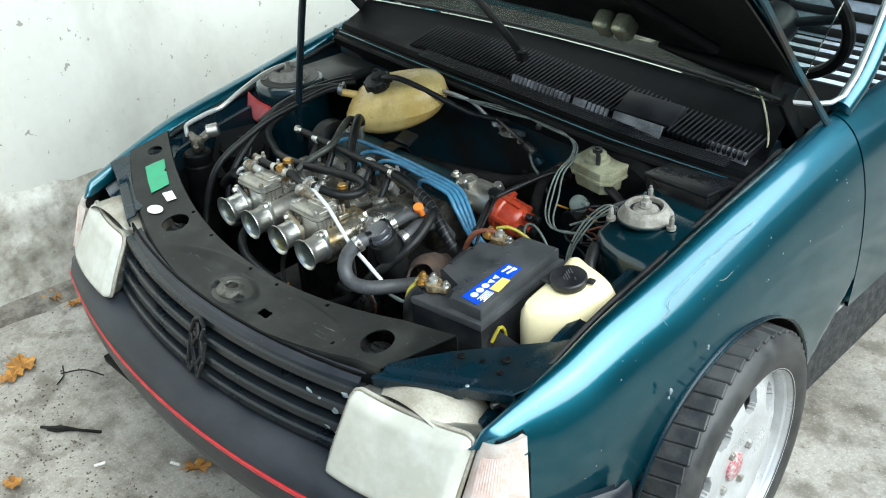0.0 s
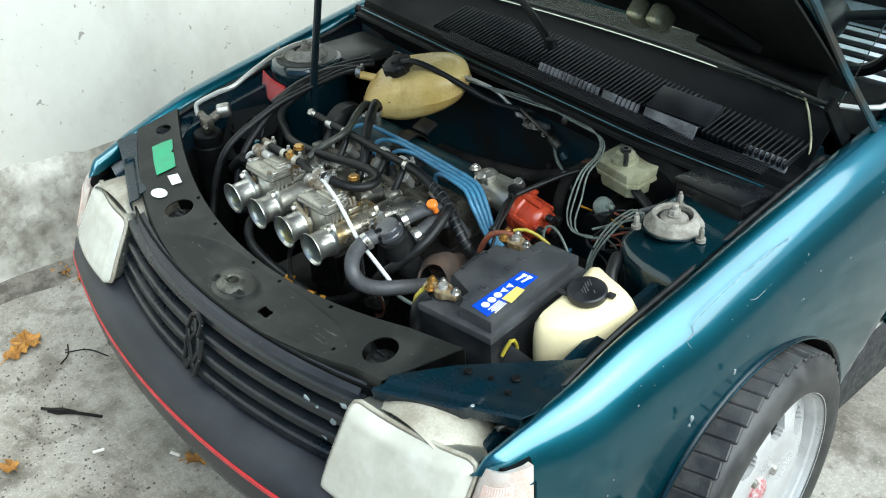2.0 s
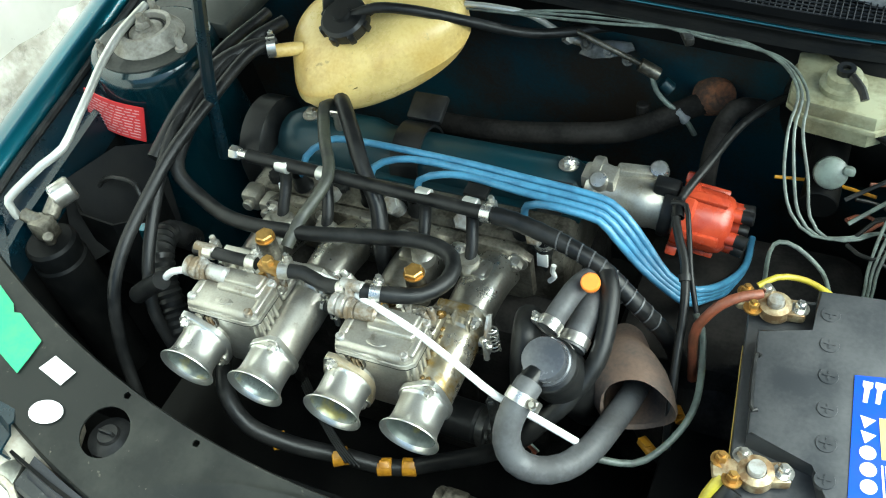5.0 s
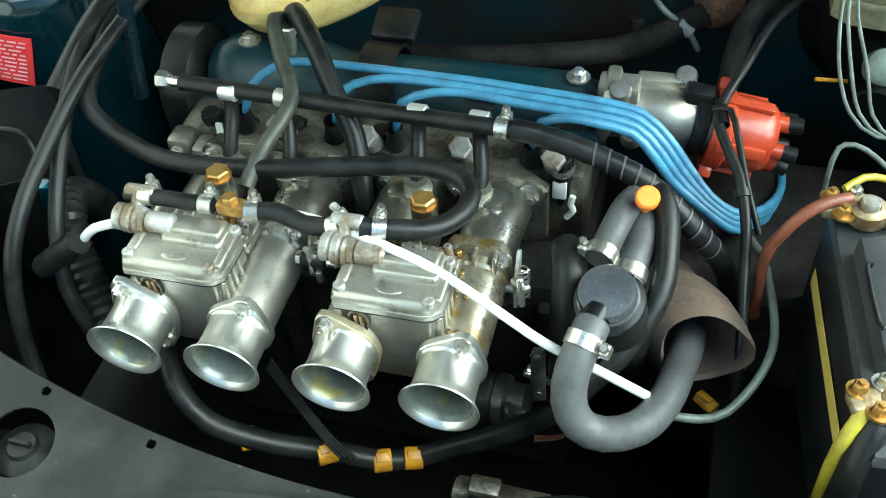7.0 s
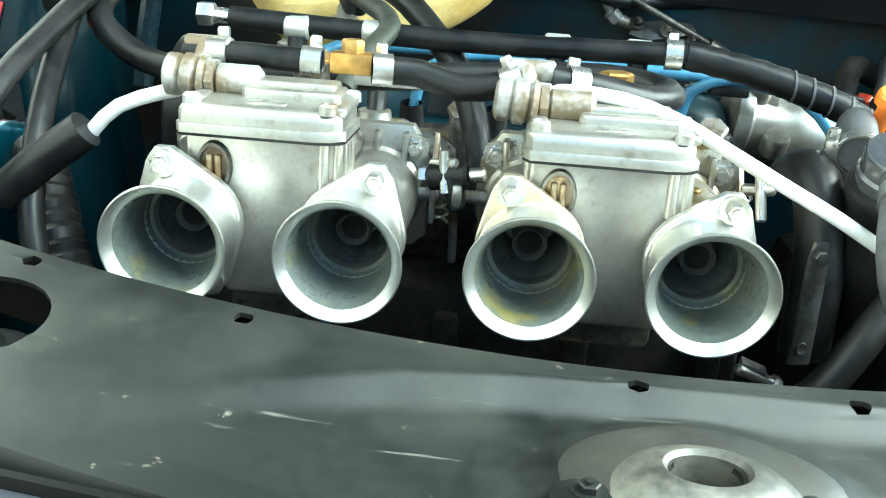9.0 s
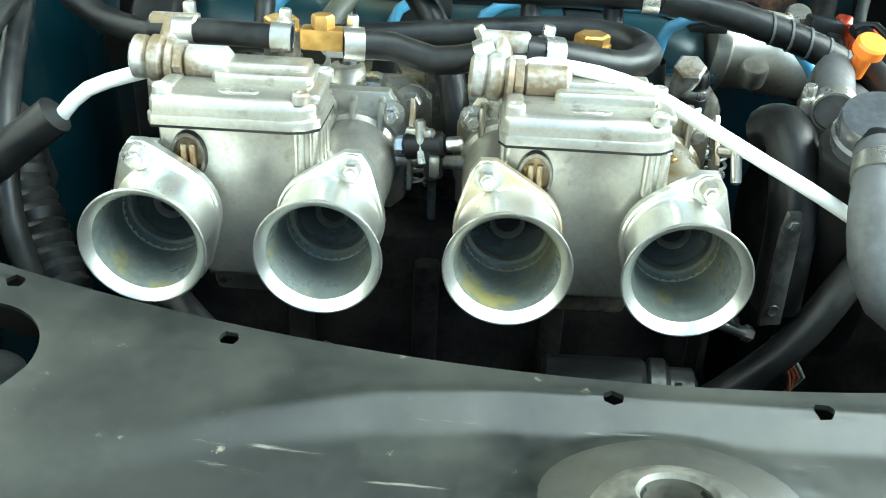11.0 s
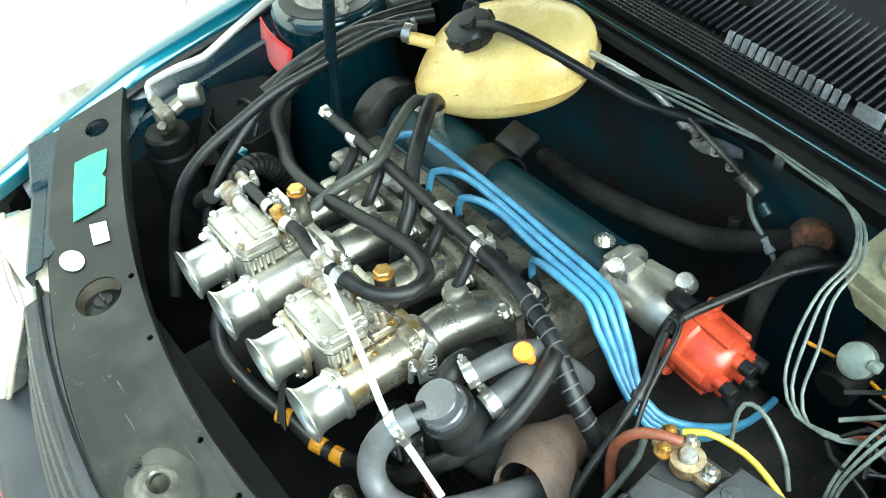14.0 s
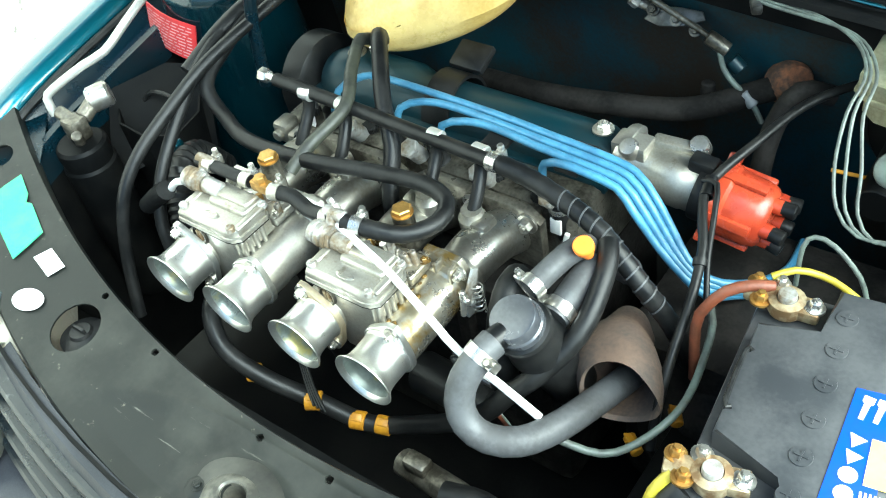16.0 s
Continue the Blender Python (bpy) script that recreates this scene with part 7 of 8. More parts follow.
for j in range(5):
    c0, c1 = on_label(0.094, 0.021 + 0.0034 * j), on_label(0.126 - 0.004 * (j % 2), 0.022 + 0.0034 * j)
    n = v * 0.0009
    flat("text_bar", [tuple((c0 - n)[:2]), tuple((c1 - n)[:2]), tuple((c1 + n)[:2]), tuple((c0 + n)[:2])], "white", label, 0.7011, 0.0005)
for x, y, a in ((0.362, 0.312, 0.3), (0.343, 0.507, 0.1)):
    bm = bmesh.new()
    lathe(bm, [(0.0, 0.026), (0.0075, 0.026), (0.0085, 0.024), (0.009, 0.0)], Matrix.Translation((x, y, 0.676)), 20)
    part("battery_post", bm, "dull_steel", battery)
    term = new("terminal_clamp")
    term.parent = battery
    bm = bmesh.new()
    r = Euler((0, 0, a)).to_matrix()
    lathe(bm, [(0.009, 0.0), (0.016, 0.0), (0.017, 0.003), (0.0165, 0.014), (0.0095, 0.016)], Matrix.Translation((x, y, 0.68)), 20)
    box(bm, Vector((x, y, 0.686)) + r @ Vector((0.02, 0.0, 0)), (0.02, 0.022, 0.013), 0.003, r)
    box(bm, Vector((x, y, 0.686)) + r @ Vector((-0.024, 0.004, 0.001)), (0.03, 0.02, 0.012), 0.004, r)
    part("clamp", bm, "tarnish", term, "corroded brass terminal clamp")
    for dx, dy in ((-0.022, -0.008), (-0.03, 0.012), (0.024, 0.0), (-0.01, 0.016)):
        bm = bmesh.new()
        q = Vector((x, y, 0.69)) + r @ Vector((dx, dy, 0))
        bolt(bm, q, (0.1, 0.1, 1), 0.006, 0.012)
        part("clamp_bolt", bm, "steel" if dx > -0.015 else "brass", term)
hose("earth_cable", [(0.335, 0.30, 0.688), (0.325, 0.285, 0.672), (0.322, 0.28, 0.64), (0.325, 0.285, 0.58)], 0.006, "yellow", "yellow taped cable at the battery terminal", "cable")
hose("earth_cable", [(0.345, 0.295, 0.68), (0.335, 0.275, 0.66), (0.333, 0.27, 0.60), (0.335, 0.275, 0.5)], 0.011, "rubber", "thick black battery cable", "cable")
hose("brown_cable", [(0.328, 0.515, 0.694), (0.31, 0.505, 0.696), (0.291, 0.494, 0.689), (0.275, 0.488, 0.664), (0.267, 0.486, 0.634), (0.27, 0.48, 0.56)], 0.0055, "brown", "brown insulated battery cable", "cable")
hose("yellow_cable", [(0.322, 0.522, 0.698), (0.338, 0.536, 0.701), (0.358, 0.55, 0.69), (0.378, 0.563, 0.669), (0.41, 0.568, 0.64), (0.45, 0.56, 0.61)], 0.0034, "yellow", "yellow and green earth cable", "cable")
hose("yellow_cable", [(0.505, 0.31, 0.63), (0.51, 0.325, 0.655), (0.508, 0.34, 0.64), (0.502, 0.35, 0.6)], 0.0035, "yellow", "loose yellow wire beside the battery", "wire")
bm = bmesh.new()
prism(bm, [(-0.03, -0.05), (0.02, -0.055), (0.03, 0.02), (-0.005, 0.05), (-0.028, 0.01)], 0.003, along((0.515, 0.33, 0.59), (0.7, -0.6, 0.3)), 0.001)
tagged(part("bracket_plate", bm, "scuttle"), "bent dark bracket between battery and bottle", "bracket")
hose("black_pipe", [(0.505, 0.60, 0.69), (0.515, 0.575, 0.685), (0.53, 0.55, 0.67), (0.56, 0.54, 0.63), (0.57, 0.54, 0.56)], 0.012, "rubber", "black pipe behind the washer bottle", "pipe")

# ---- washer bottle ----
washer = thing("washer_bottle", (0.565, 0.44, 0.4), "cream plastic washer bottle with black cap", "washer bottle")
bm = bmesh.new()
plan = [(0.502, 0.53), (0.512, 0.46), (0.514, 0.40), (0.518, 0.37), (0.54, 0.355), (0.575, 0.37), (0.612, 0.41), (0.632, 0.48), (0.63, 0.505), (0.60, 0.52), (0.55, 0.53), (0.515, 0.54)]
cx, cy = 0.56, 0.45
outline = smooth_line([(*p, 0) for p in plan + [plan[0]]], 0.012)[:-1]
rows = []
for z, s, zs in ((0.40, 0.85, 0), (0.56, 0.98, 0), (0.62, 1.0, 0), (0.655, 1.0, 0.5), (0.68, 0.97, 0.8), (0.695, 0.88, 1), (0.702, 0.7, 1), (0.705, 0.4, 1)):
    rows.append([(cx + (q.x - cx) * s, cy + (q.y - cy) * s, z + zs * (0.13 * (q.y - cy) - 0.1 * max(0, q.x - 0.57))) for q in outline])
g = loft(bm, rows, True)
bm.faces.new(g[-1])
bm.faces.new(g[0][::-1])
part("bottle", bm, "washer", washer, "cream translucent plastic bottle")
bm = bmesh.new()
axis = along((0.556, 0.458, 0.706), (0.02, -0.12, 1))
lathe(bm, [(0, 0.012), (0.025, 0.012), (0.031, 0.0115), (0.0335, 0.009), (0.034, 0.0), (0.032, -0.004), (0.0, -0.004)], axis, 40)
box(bm, axis @ Vector((0.038, 0.012, 0.004)), (0.014, 0.012, 0.006), 0.002, axis.to_3x3())
box(bm, axis @ Vector((-0.035, -0.02, 0.003)), (0.022, 0.01, 0.005), 0.002, axis.to_3x3())
cap = part("cap", bm, "battery", washer, "flat dusty black cap")
turned = axis.to_3x3() @ Matrix.Rotation(-0.75, 3, "Z")
for u, v, w in ((-0.012, 0.009, 0.016), (-0.011, 0.0045, 0.012), (-0.003, 0.0, 0.022), (0.002, -0.0045, 0.018), (0.004, -0.009, 0.009), (0.012, 0.009, 0.008)):
    bm = bmesh.new()
    box(bm, axis @ Vector((0, 0, 0.0122)) + turned @ Vector((u, v, 0)), (w, 0.0018, 0.0008), 0, turned)
    part("text_bar", bm, "rubber_grey", cap)

# ---- expansion tank ----
tank = thing("expansion_tank", (-0.24, 0.765, 0.69), "yellowed plastic coolant expansion tank", "expansion tank")
bm = bmesh.new()
m = Matrix.Translation((-0.234, 0.772, 0.752)) @ Euler((radians(6), radians(-8), radians(27))).to_matrix().to_4x4()
rows = []
for i in range(25):
    t = -math.pi / 2 + math.pi * i / 24
    row = []
    for j in range(48):
        a = 2 * math.pi * j / 48
        ca, sa = math.cos(a), math.sin(a)
        e = 0.66
        v = math.copysign(abs(math.sin(t)) ** 0.8, t)
        rad = max(0.0, math.cos(t)) ** (0.42 if t > 0 else 0.62)
        rx, ry = 0.124 * (1 - 0.08 * sa), 0.092 * (1 - 0.16 * ca)
        seam = 0.0026 * math.exp(-((t + 0.12) / 0.06) ** 2)
        x = (rx + seam) * math.copysign(abs(ca) ** e, ca) * rad
        y = (ry + seam) * math.copysign(abs(sa) ** e, sa) * rad
        u = x / 0.12
        high = (0.046 + 0.010 * u) if t > 0 else (0.071 - 0.024 * max(0.0, u + 0.1) - 0.012 * max(0.0, -u - 0.3))
        z = v * high
        if t > 0 and u < -0.1:
            z -= 0.02 * min(1.0, (-u - 0.1) * 1.6) * max(0.0, -y / 0.09) * rad
        row.append(m @ Vector((x, y, z + 0.004 * ca * rad)))
    rows.append(row)
loft(bm, rows, True)
bmesh.ops.remove_doubles(bm, verts=bm.verts, dist=0.0008)
part("tank_shell", bm, "tank", tank, "stained yellow plastic shell")
bm = bmesh.new()
axis = along((-0.245, 0.724, 0.797), (-0.05, -0.33, 0.93))
lathe(bm, [(0.022, -0.02), (0.024, 0.0), (0.031, 0.002), (0.032, 0.018), (0.028, 0.022), (0.012, 0.023), (0.011, 0.029), (0, 0.029)], axis, 28)
cap = part("tank_cap", bm, "plastic", tank, "black pressure cap")
for k in range(8):
    bm = bmesh.new()
    c = axis @ Matrix.Rotation(2 * math.pi * k / 8, 4, "Z")
    box(bm, c @ Vector((0.032, 0, 0.01)), (0.008, 0.009, 0.016), 0.002, c.to_3x3())
    part("grip_rib", bm, "plastic", cap)
bm = bmesh.new()
rod(bm, (-0.352, 0.688, 0.765), (-0.318, 0.712, 0.758), 0.0095)
part("neck_union", bm, "tank", tank)
clamp((-0.353, 0.69, 0.770), (0.8, 0.5, -0.1), 0.0125, tank)
bm = bmesh.new()
box(bm, (-0.285, 0.75, 0.805), (0.02, 0.02, 0.03), 0.005, Euler((0, 0.2, 0.5)).to_matrix())
part("level_sensor", bm, "plastic", tank)
hose("overflow_hose", [(-0.235, 0.722, 0.815), (-0.205, 0.732, 0.824), (-0.165, 0.745, 0.818), (-0.115, 0.772, 0.793), (-0.044, 0.819, 0.748), (0.01, 0.85, 0.735), (0.07, 0.875, 0.735), (0.16, 0.885, 0.735)], 0.007, "rubber", "black hose from the expansion tank cap")
hose("coolant_hose", [(-0.36, 0.69, 0.772), (-0.385, 0.672, 0.772), (-0.41, 0.63, 0.768), (-0.42, 0.56, 0.755), (-0.425, 0.49, 0.73)], 0.012, "rubber", "thick black coolant hose at the tank neck")

# ---- brake parts and wiring ----
brake = thing("brake_reservoir", (0.362, 0.80, 0.66), "grimy translucent brake fluid reservoir", "brake reservoir")
bm = bmesh.new()
plan = [(0.302, 0.775), (0.322, 0.757), (0.402, 0.744), (0.420, 0.757), (0.422, 0.848), (0.412, 0.866), (0.316, 0.866), (0.300, 0.85)]
cx, cy = 0.36, 0.805
for (z0, z1, s) in ((0.702, 0.728, 0.84), (0.728, 0.735, 1.02), (0.735, 0.753, 0.97)):
    prism(bm, [(cx + (x - cx) * s, cy + (y - cy) * s) for x, y in plan], z1 - z0, Matrix.Translation((0, 0, z0)), 0.004)
part("reservoir", bm, "brake_tank", brake)
bm = bmesh.new()
lathe(bm, [(0.026, 0.0), (0.026, 0.01), (0.02, 0.012), (0.019, 0.022), (0.016, 0.024), (0, 0.024)], Matrix.Translation((0.358, 0.793, 0.750)), 28)
part("reservoir_cap", bm, "brake_tank", brake)
bm = bmesh.new()
lathe(bm, [(0.008, 0.0), (0.0105, 0.002), (0.0105, 0.009), (0.005, 0.009), (0.005, 0.004)], Matrix.Translation((0.358, 0.793, 0.772)), 20)
tube(bm, [(0.366, 0.784, 0.776), (0.378, 0.77, 0.772), (0.384, 0.76, 0.765)], 0.005, 8)
part("sender_plug", bm, "plastic", brake)
bm = bmesh.new()
rod(bm, (0.36, 0.70, 0.65), (0.36, 0.83, 0.66), 0.022)
lathe(bm, [(0.0, 0.0), (0.03, 0.0), (0.09, 0.02), (0.112, 0.05), (0.112, 0.07), (0.0, 0.075)], along((0.40, 0.80, 0.66), (0, 1, 0.05)), 36)
part("brake_servo", bm, "black_sheet", brake, "black brake servo drum")
hose("black_sleeve", [(0.389, 0.772, 0.722), (0.42, 0.763, 0.713), (0.459, 0.751, 0.70), (0.472, 0.747, 0.695)], 0.009, "plastic", "black plastic cable sleeve", "sleeve")
bm = bmesh.new()
lathe(bm, [(0, 0.008), (0.014, 0.008), (0.0185, 0.005), (0.0195, 0.0), (0.0195, -0.008), (0.012, -0.012), (0.012, -0.03), (0, -0.03)], along((0.366, 0.722, 0.684), (0.1, -0.75, 0.65)), 24)
box(bm, (0.384, 0.724, 0.69), (0.014, 0.014, 0.01), 0.003, Euler((-0.4, 0.2, 0.2)).to_matrix())
tagged(part("plug_connector", bm, "pale_cable"), "grey plastic plug connector under the reservoir", "connector")
for k, dx in enumerate((0, 0.011, 0.026)):
    hose("pale_cable", [(-0.13 + 0.02 * k, 0.815, 0.778), (0.06, 0.822 + 0.01 * k, 0.777), (0.19, 0.838 - 0.006 * k, 0.772), (0.275 + dx * 0.3, 0.81, 0.77), (0.312 + dx * 0.4, 0.765, 0.762), (0.312 + dx * 0.6, 0.72, 0.742), (0.318 + dx, 0.684, 0.706), (0.334 + dx * 0.8, 0.655, 0.676), (0.362 + dx * 0.6, 0.640, 0.662), (0.40 + dx * 0.4, 0.645, 0.665), (0.43, 0.665, 0.66), (0.45, 0.68, 0.63)],
         0.0019, "pale_cable", "pale grey-green cable along the bulkhead", "cable", 10)
for k in range(3):
    hose("pale_cable", [(0.43, 0.60 - 0.01 * k, 0.5), (0.428 + 0.004 * k, 0.605, 0.61), (0.426 + 0.005 * k, 0.62, 0.65), (0.432 + 0.008 * k, 0.65, 0.69), (0.445 + 0.008 * k, 0.68, 0.715), (0.46 + 0.008 * k, 0.705, 0.722), (0.485, 0.70 - 0.006 * k, 0.70)], 0.0019, "pale_cable", "pale green cable looping up beside the strut tower", "cable", 10)
hose("dark_cable", [(0.322, 0.60, 0.61), (0.322, 0.605, 0.66), (0.33, 0.612, 0.672), (0.35, 0.612, 0.668), (0.38, 0.605, 0.645), (0.395, 0.60, 0.61)], 0.0026, "pale_cable", "thin grey cable above the battery edge", "cable", 10)
hose("thin_wire", [(0.305, 0.725, 0.66), (0.34, 0.735, 0.654), (0.37, 0.735, 0.655), (0.42, 0.72, 0.66)], 0.0022, "yellow_tape", "thin yellow wire below the reservoir", "wire", 8)
rnd = random.Random(4)
for k in range(14):
    a = Vector((0.41 + rnd.uniform(-0.03, 0.05), 0.68 + rnd.uniform(-0.05, 0.04), 0.665 + rnd.uniform(-0.03, 0.03)))
    b = a + Vector((rnd.uniform(0.02, 0.07), rnd.uniform(-0.02, 0.06), rnd.uniform(-0.02, 0.03)))
    c = b + Vector((rnd.uniform(0.0, 0.05), rnd.uniform(-0.03, 0.05), rnd.uniform(-0.03, 0.01)))
    mat = rnd.choice(["rubber", "rubber", "rubber", "brown", "pale_cable", "brown"])
    hose("loom_wire", [a, b, c], 0.0025, mat, "thin coloured wire of the wiring loom", "wire", 8)
for k in range(2):
    hose("fuse_cable", [(0.455, 0.72, 0.70 + 0.01 * k), (0.475, 0.745, 0.712 + 0.006 * k), (0.50, 0.77, 0.735), (0.52, 0.79, 0.73)], 0.005, "rubber_grey" if k else "rubber", "cable running up to the fuse box", "cable", 10)
fuse = thing("fuse_box", (0.567, 0.82, 0.70), "black plastic fuse box with flat lid", "fuse box")
r = Euler((radians(-5), radians(-2), radians(-5))).to_matrix()
bm = bmesh.new()
box(bm, (0.566, 0.812, 0.728), (0.146, 0.086, 0.072), 0.004, r)
part("fuse_case", bm, "gloss_black", fuse)
bm = bmesh.new()
box(bm, (0.566, 0.812, 0.769), (0.152, 0.092, 0.010), 0.003, r)
part("fuse_lid", bm, "gloss_black", fuse, "flat glossy black lid")

# heater pipes and linkage before the bulkhead
hose("heater_pipe", [(0.205, 0.87, 0.645), (0.17, 0.855, 0.63), (0.10, 0.81, 0.615), (0.0, 0.785, 0.61), (-0.1, 0.78, 0.60), (-0.2, 0.80, 0.58)], 0.0155, "iron", "sooty exhaust-side pipe along the bulkhead", "pipe")
bm = bmesh.new()
lathe(bm, [(0, 0.02), (0.016, 0.02), (0.022, 0.012), (0.026, 0.0), (0.026, -0.02)], along((0.205, 0.872, 0.646), (0.5, -0.4, 0.5)), 20)
tagged(part("rusty_joint", bm, "rust"), "rusty orange pipe joint", "pipe joint")
hose("throttle_cable", [(-0.12, 0.815, 0.785), (-0.08, 0.82, 0.782), (-0.035, 0.829, 0.77), (0.001, 0.858, 0.722)], 0.0042, "trim", "bright steel throttle cable end", "cable")
throttle = thing("throttle_bracket", (0.06, 0.86, 0.7), "grimy throttle linkage on the bulkhead", "bracket")
bm = bmesh.new()
hexnut(bm, (0.001, 0.858, 0.722), (0.6, 0.2, -0.6), 0.0085, 0.012)
rod(bm, (0.008, 0.861, 0.716), (0.03, 0.864, 0.708), 0.006)
part("adjuster", bm, "dull_steel", throttle, "dull steel adjuster nut")
bm = bmesh.new()
prism(bm, [(-0.03, -0.008), (-0.01, -0.014), (0.02, -0.01), (0.045, 0.0), (0.04, 0.01), (0.01, 0.012), (-0.02, 0.008)], 0.004, along((0.05, 0.862, 0.705), (0.1, -0.7, 0.6)), 0.001)
part("bracket_plate", bm, "bracket", throttle)
for x, y, z in ((0.03, 0.858, 0.712), (0.062, 0.856, 0.706), (0.088, 0.855, 0.698)):
    bm = bmesh.new()
    bolt(bm, (x, y, z), (0.1, -0.7, 0.6), 0.005, 0.009)
    part("bracket_bolt", bm, "cast_dirty", throttle)
bm = bmesh.new()
rod(bm, (0.02, 0.85, 0.738), (0.112, 0.852, 0.694), 0.0038)
rod(bm, (0.104, 0.853, 0.696), (0.13, 0.856, 0.68), 0.0095)
part("push_rod", bm, "cast_dirty", throttle)
bm = bmesh.new()
rod(bm, (0.132, 0.862, 0.664), (0.146, 0.862, 0.652), 0.010, 14)
part("teal_end", bm, "cam_paint", throttle)
hose("dark_cable", [(0.122, 0.85, 0.68), (0.13, 0.846, 0.66), (0.145, 0.843, 0.645), (0.168, 0.841, 0.628), (0.185, 0.84, 0.60)], 0.0035, "pale_cable", "thin grey cable hanging from the linkage", "cable")
bm = bmesh.new()
rod(bm, (0.158, 0.842, 0.636), (0.174, 0.84, 0.622), 0.0075, 14)
tagged(part("cable_sleeve", bm, "dust_grey"), "pale grey sleeve on the hanging cable", "sleeve")
bm = bmesh.new()
rod(bm, (0.111, 0.845, 0.60), (0.111, 0.848, 0.634), 0.009, 14, 0.002)
tagged(part("pipe_boss", bm, "iron"), "small sooty boss on the pipe", "pipe fitting")
bm = bmesh.new()
box(bm, (0.169, 0.83, 0.768), (0.012, 0.03, 0.012), 0.003, Euler((0, 0, 0.5)).to_matrix())
tagged(part("cable_clip", bm, "bracket"), "small grimy clip holding the pale cables", "clip")
hose("heater_hose", [(0.27, 0.82, 0.68), (0.24, 0.8, 0.69), (0.225, 0.77, 0.66), (0.22, 0.75, 0.58), (0.22, 0.75, 0.4)], 0.012, "iron", "sooty hose before the bulkhead")

# ---- far side of the bay ----
drier = thing("receiver_drier", (-0.545, 0.37, 0.4), "black receiver drier canister with pipe fittings", "canister")
bm = bmesh.new()
lathe(bm, [(0, 0.0), (0.03, 0.0), (0.034, -0.004), (0.035, -0.012), (0.033, -0.03), (0.036, -0.034), (0.036, -0.26), (0.03, -0.27), (0, -0.27)], Matrix.Translation((-0.545, 0.372, 0.665)), 32)
part("canister", bm, "black_sheet", drier)
bm = bmesh.new()
box(bm, (-0.548, 0.378, 0.682), (0.03, 0.026, 0.034), 0.006)
rod(bm, (-0.548, 0.38, 0.69), (-0.575, 0.378, 0.70), 0.009)
rod(bm, (-0.545, 0.39, 0.69), (-0.548, 0.42, 0.70), 0.011)
rod(bm, (-0.54, 0.37, 0.665), (-0.53, 0.365, 0.685), 0.007)
part("fitting_block", bm, "cast_dirty", drier)
bm = bmesh.new()
lathe(bm, [(0, 0.03), (0.015, 0.03), (0.0175, 0.027), (0.0175, 0.003), (0.015, 0.0), (0, 0.0)], along((-0.552, 0.412, 0.70), (0.5, 0.8, 0.1)), 24)
part("service_cap", bm, "steel", drier, "bright aluminium service cap")
hose("aluminium_pipe", [(-0.588, 0.378, 0.69), (-0.594, 0.381, 0.712), (-0.588, 0.392, 0.722), (-0.56, 0.43, 0.742), (-0.541, 0.457, 0.752), (-0.541, 0.50, 0.768), (-0.545, 0.535, 0.778), (-0.557, 0.59, 0.788), (-0.57, 0.65, 0.79), (-0.58, 0.72, 0.785)], 0.0058, "trim", "bent bare aluminium pipe", "pipe")
plate = thing("warning_plate", (-0.539, 0.555, 0.69), "red plate with rows of pale unreadable writing", "plate")
A, Bq, C, Dq = Vector((-0.617, 0.588, 0.733)), Vector((-0.517, 0.585, 0.718)), Vector((-0.532, 0.576, 0.660)), Vector((-0.638, 0.588, 0.672))


def on_plate(f, g):
    top, low = A.lerp(Bq, f), Dq.lerp(C, f)
    q = top.lerp(low, g)
    ang = math.sin(math.pi * f) * 0.006
    return q + Vector((-0.3, -1, 0)) * ang


bm = bmesh.new()
loft(bm, [[on_plate(i / 8, j / 6) for j in range(7)] for i in range(9)])
thicken(bm, 0.002)
part("red_plate", bm, "red", plate)
for row in range(10):
    rr = random.Random(row)
    f = 0.05
    while f < 0.9:
        w = rr.uniform(0.05, 0.16)
        g = 0.08 + row * 0.088
        bm = bmesh.new()
        loft(bm, [[on_plate(min(0.95, f + w * i / 3), g + 0.03 * j) + Vector((-0.0009, -0.003, 0)) for j in range(2)] for i in range(4)])
        part("text_bar", bm, "faded_text", plate)
        f += w + 0.03
bm = bmesh.new()
loft(bm, [[(x, y, z) for z in (0.64, 0.60, 0.5)] for x, y in ((-0.60, 0.50), (-0.57, 0.53), (-0.5, 0.54), (-0.47, 0.51), (-0.46, 0.46), (-0.50, 0.435), (-0.56, 0.44), (-0.60, 0.47), (-0.60, 0.50))])
thicken(bm, 0.003)
tagged(part("air_box", bm, "black_sheet"), "open black plastic tray beside the canister", "tray")
bm = bmesh.new()
tube(bm, [(-0.575, 0.49, 0.63), (-0.55, 0.5, 0.655), (-0.5, 0.5, 0.655), (-0.485, 0.48, 0.63)], 0.0035, 8)
tagged(part("wire_bail", bm, "rubber"), "bent black wire bail over the tray", "bail")
bm = bmesh.new()
box(bm, (-0.445, 0.44, 0.61), (0.022, 0.016, 0.09), 0.005, Euler((0.1, 0.15, 0.3)).to_matrix())
tagged(part("teal_bracket", bm, "paint"), "glossy teal bracket beside the hoses", "bracket")
hose("bay_pipe", [(0.10, 0.26, 0.50), (0.14, 0.27, 0.5), (0.17, 0.275, 0.47), (0.2, 0.28, 0.4)], 0.018, "rubber", "black pipe low behind the radiator", "pipe")
# Grimy metal unit of unknown purpose.
bm = bmesh.new()
rod(bm, (0.02, 0.285, 0.47), (0.11, 0.275, 0.485), 0.016)
rod(bm, (0.10, 0.277, 0.484), (0.13, 0.274, 0.488), 0.011)
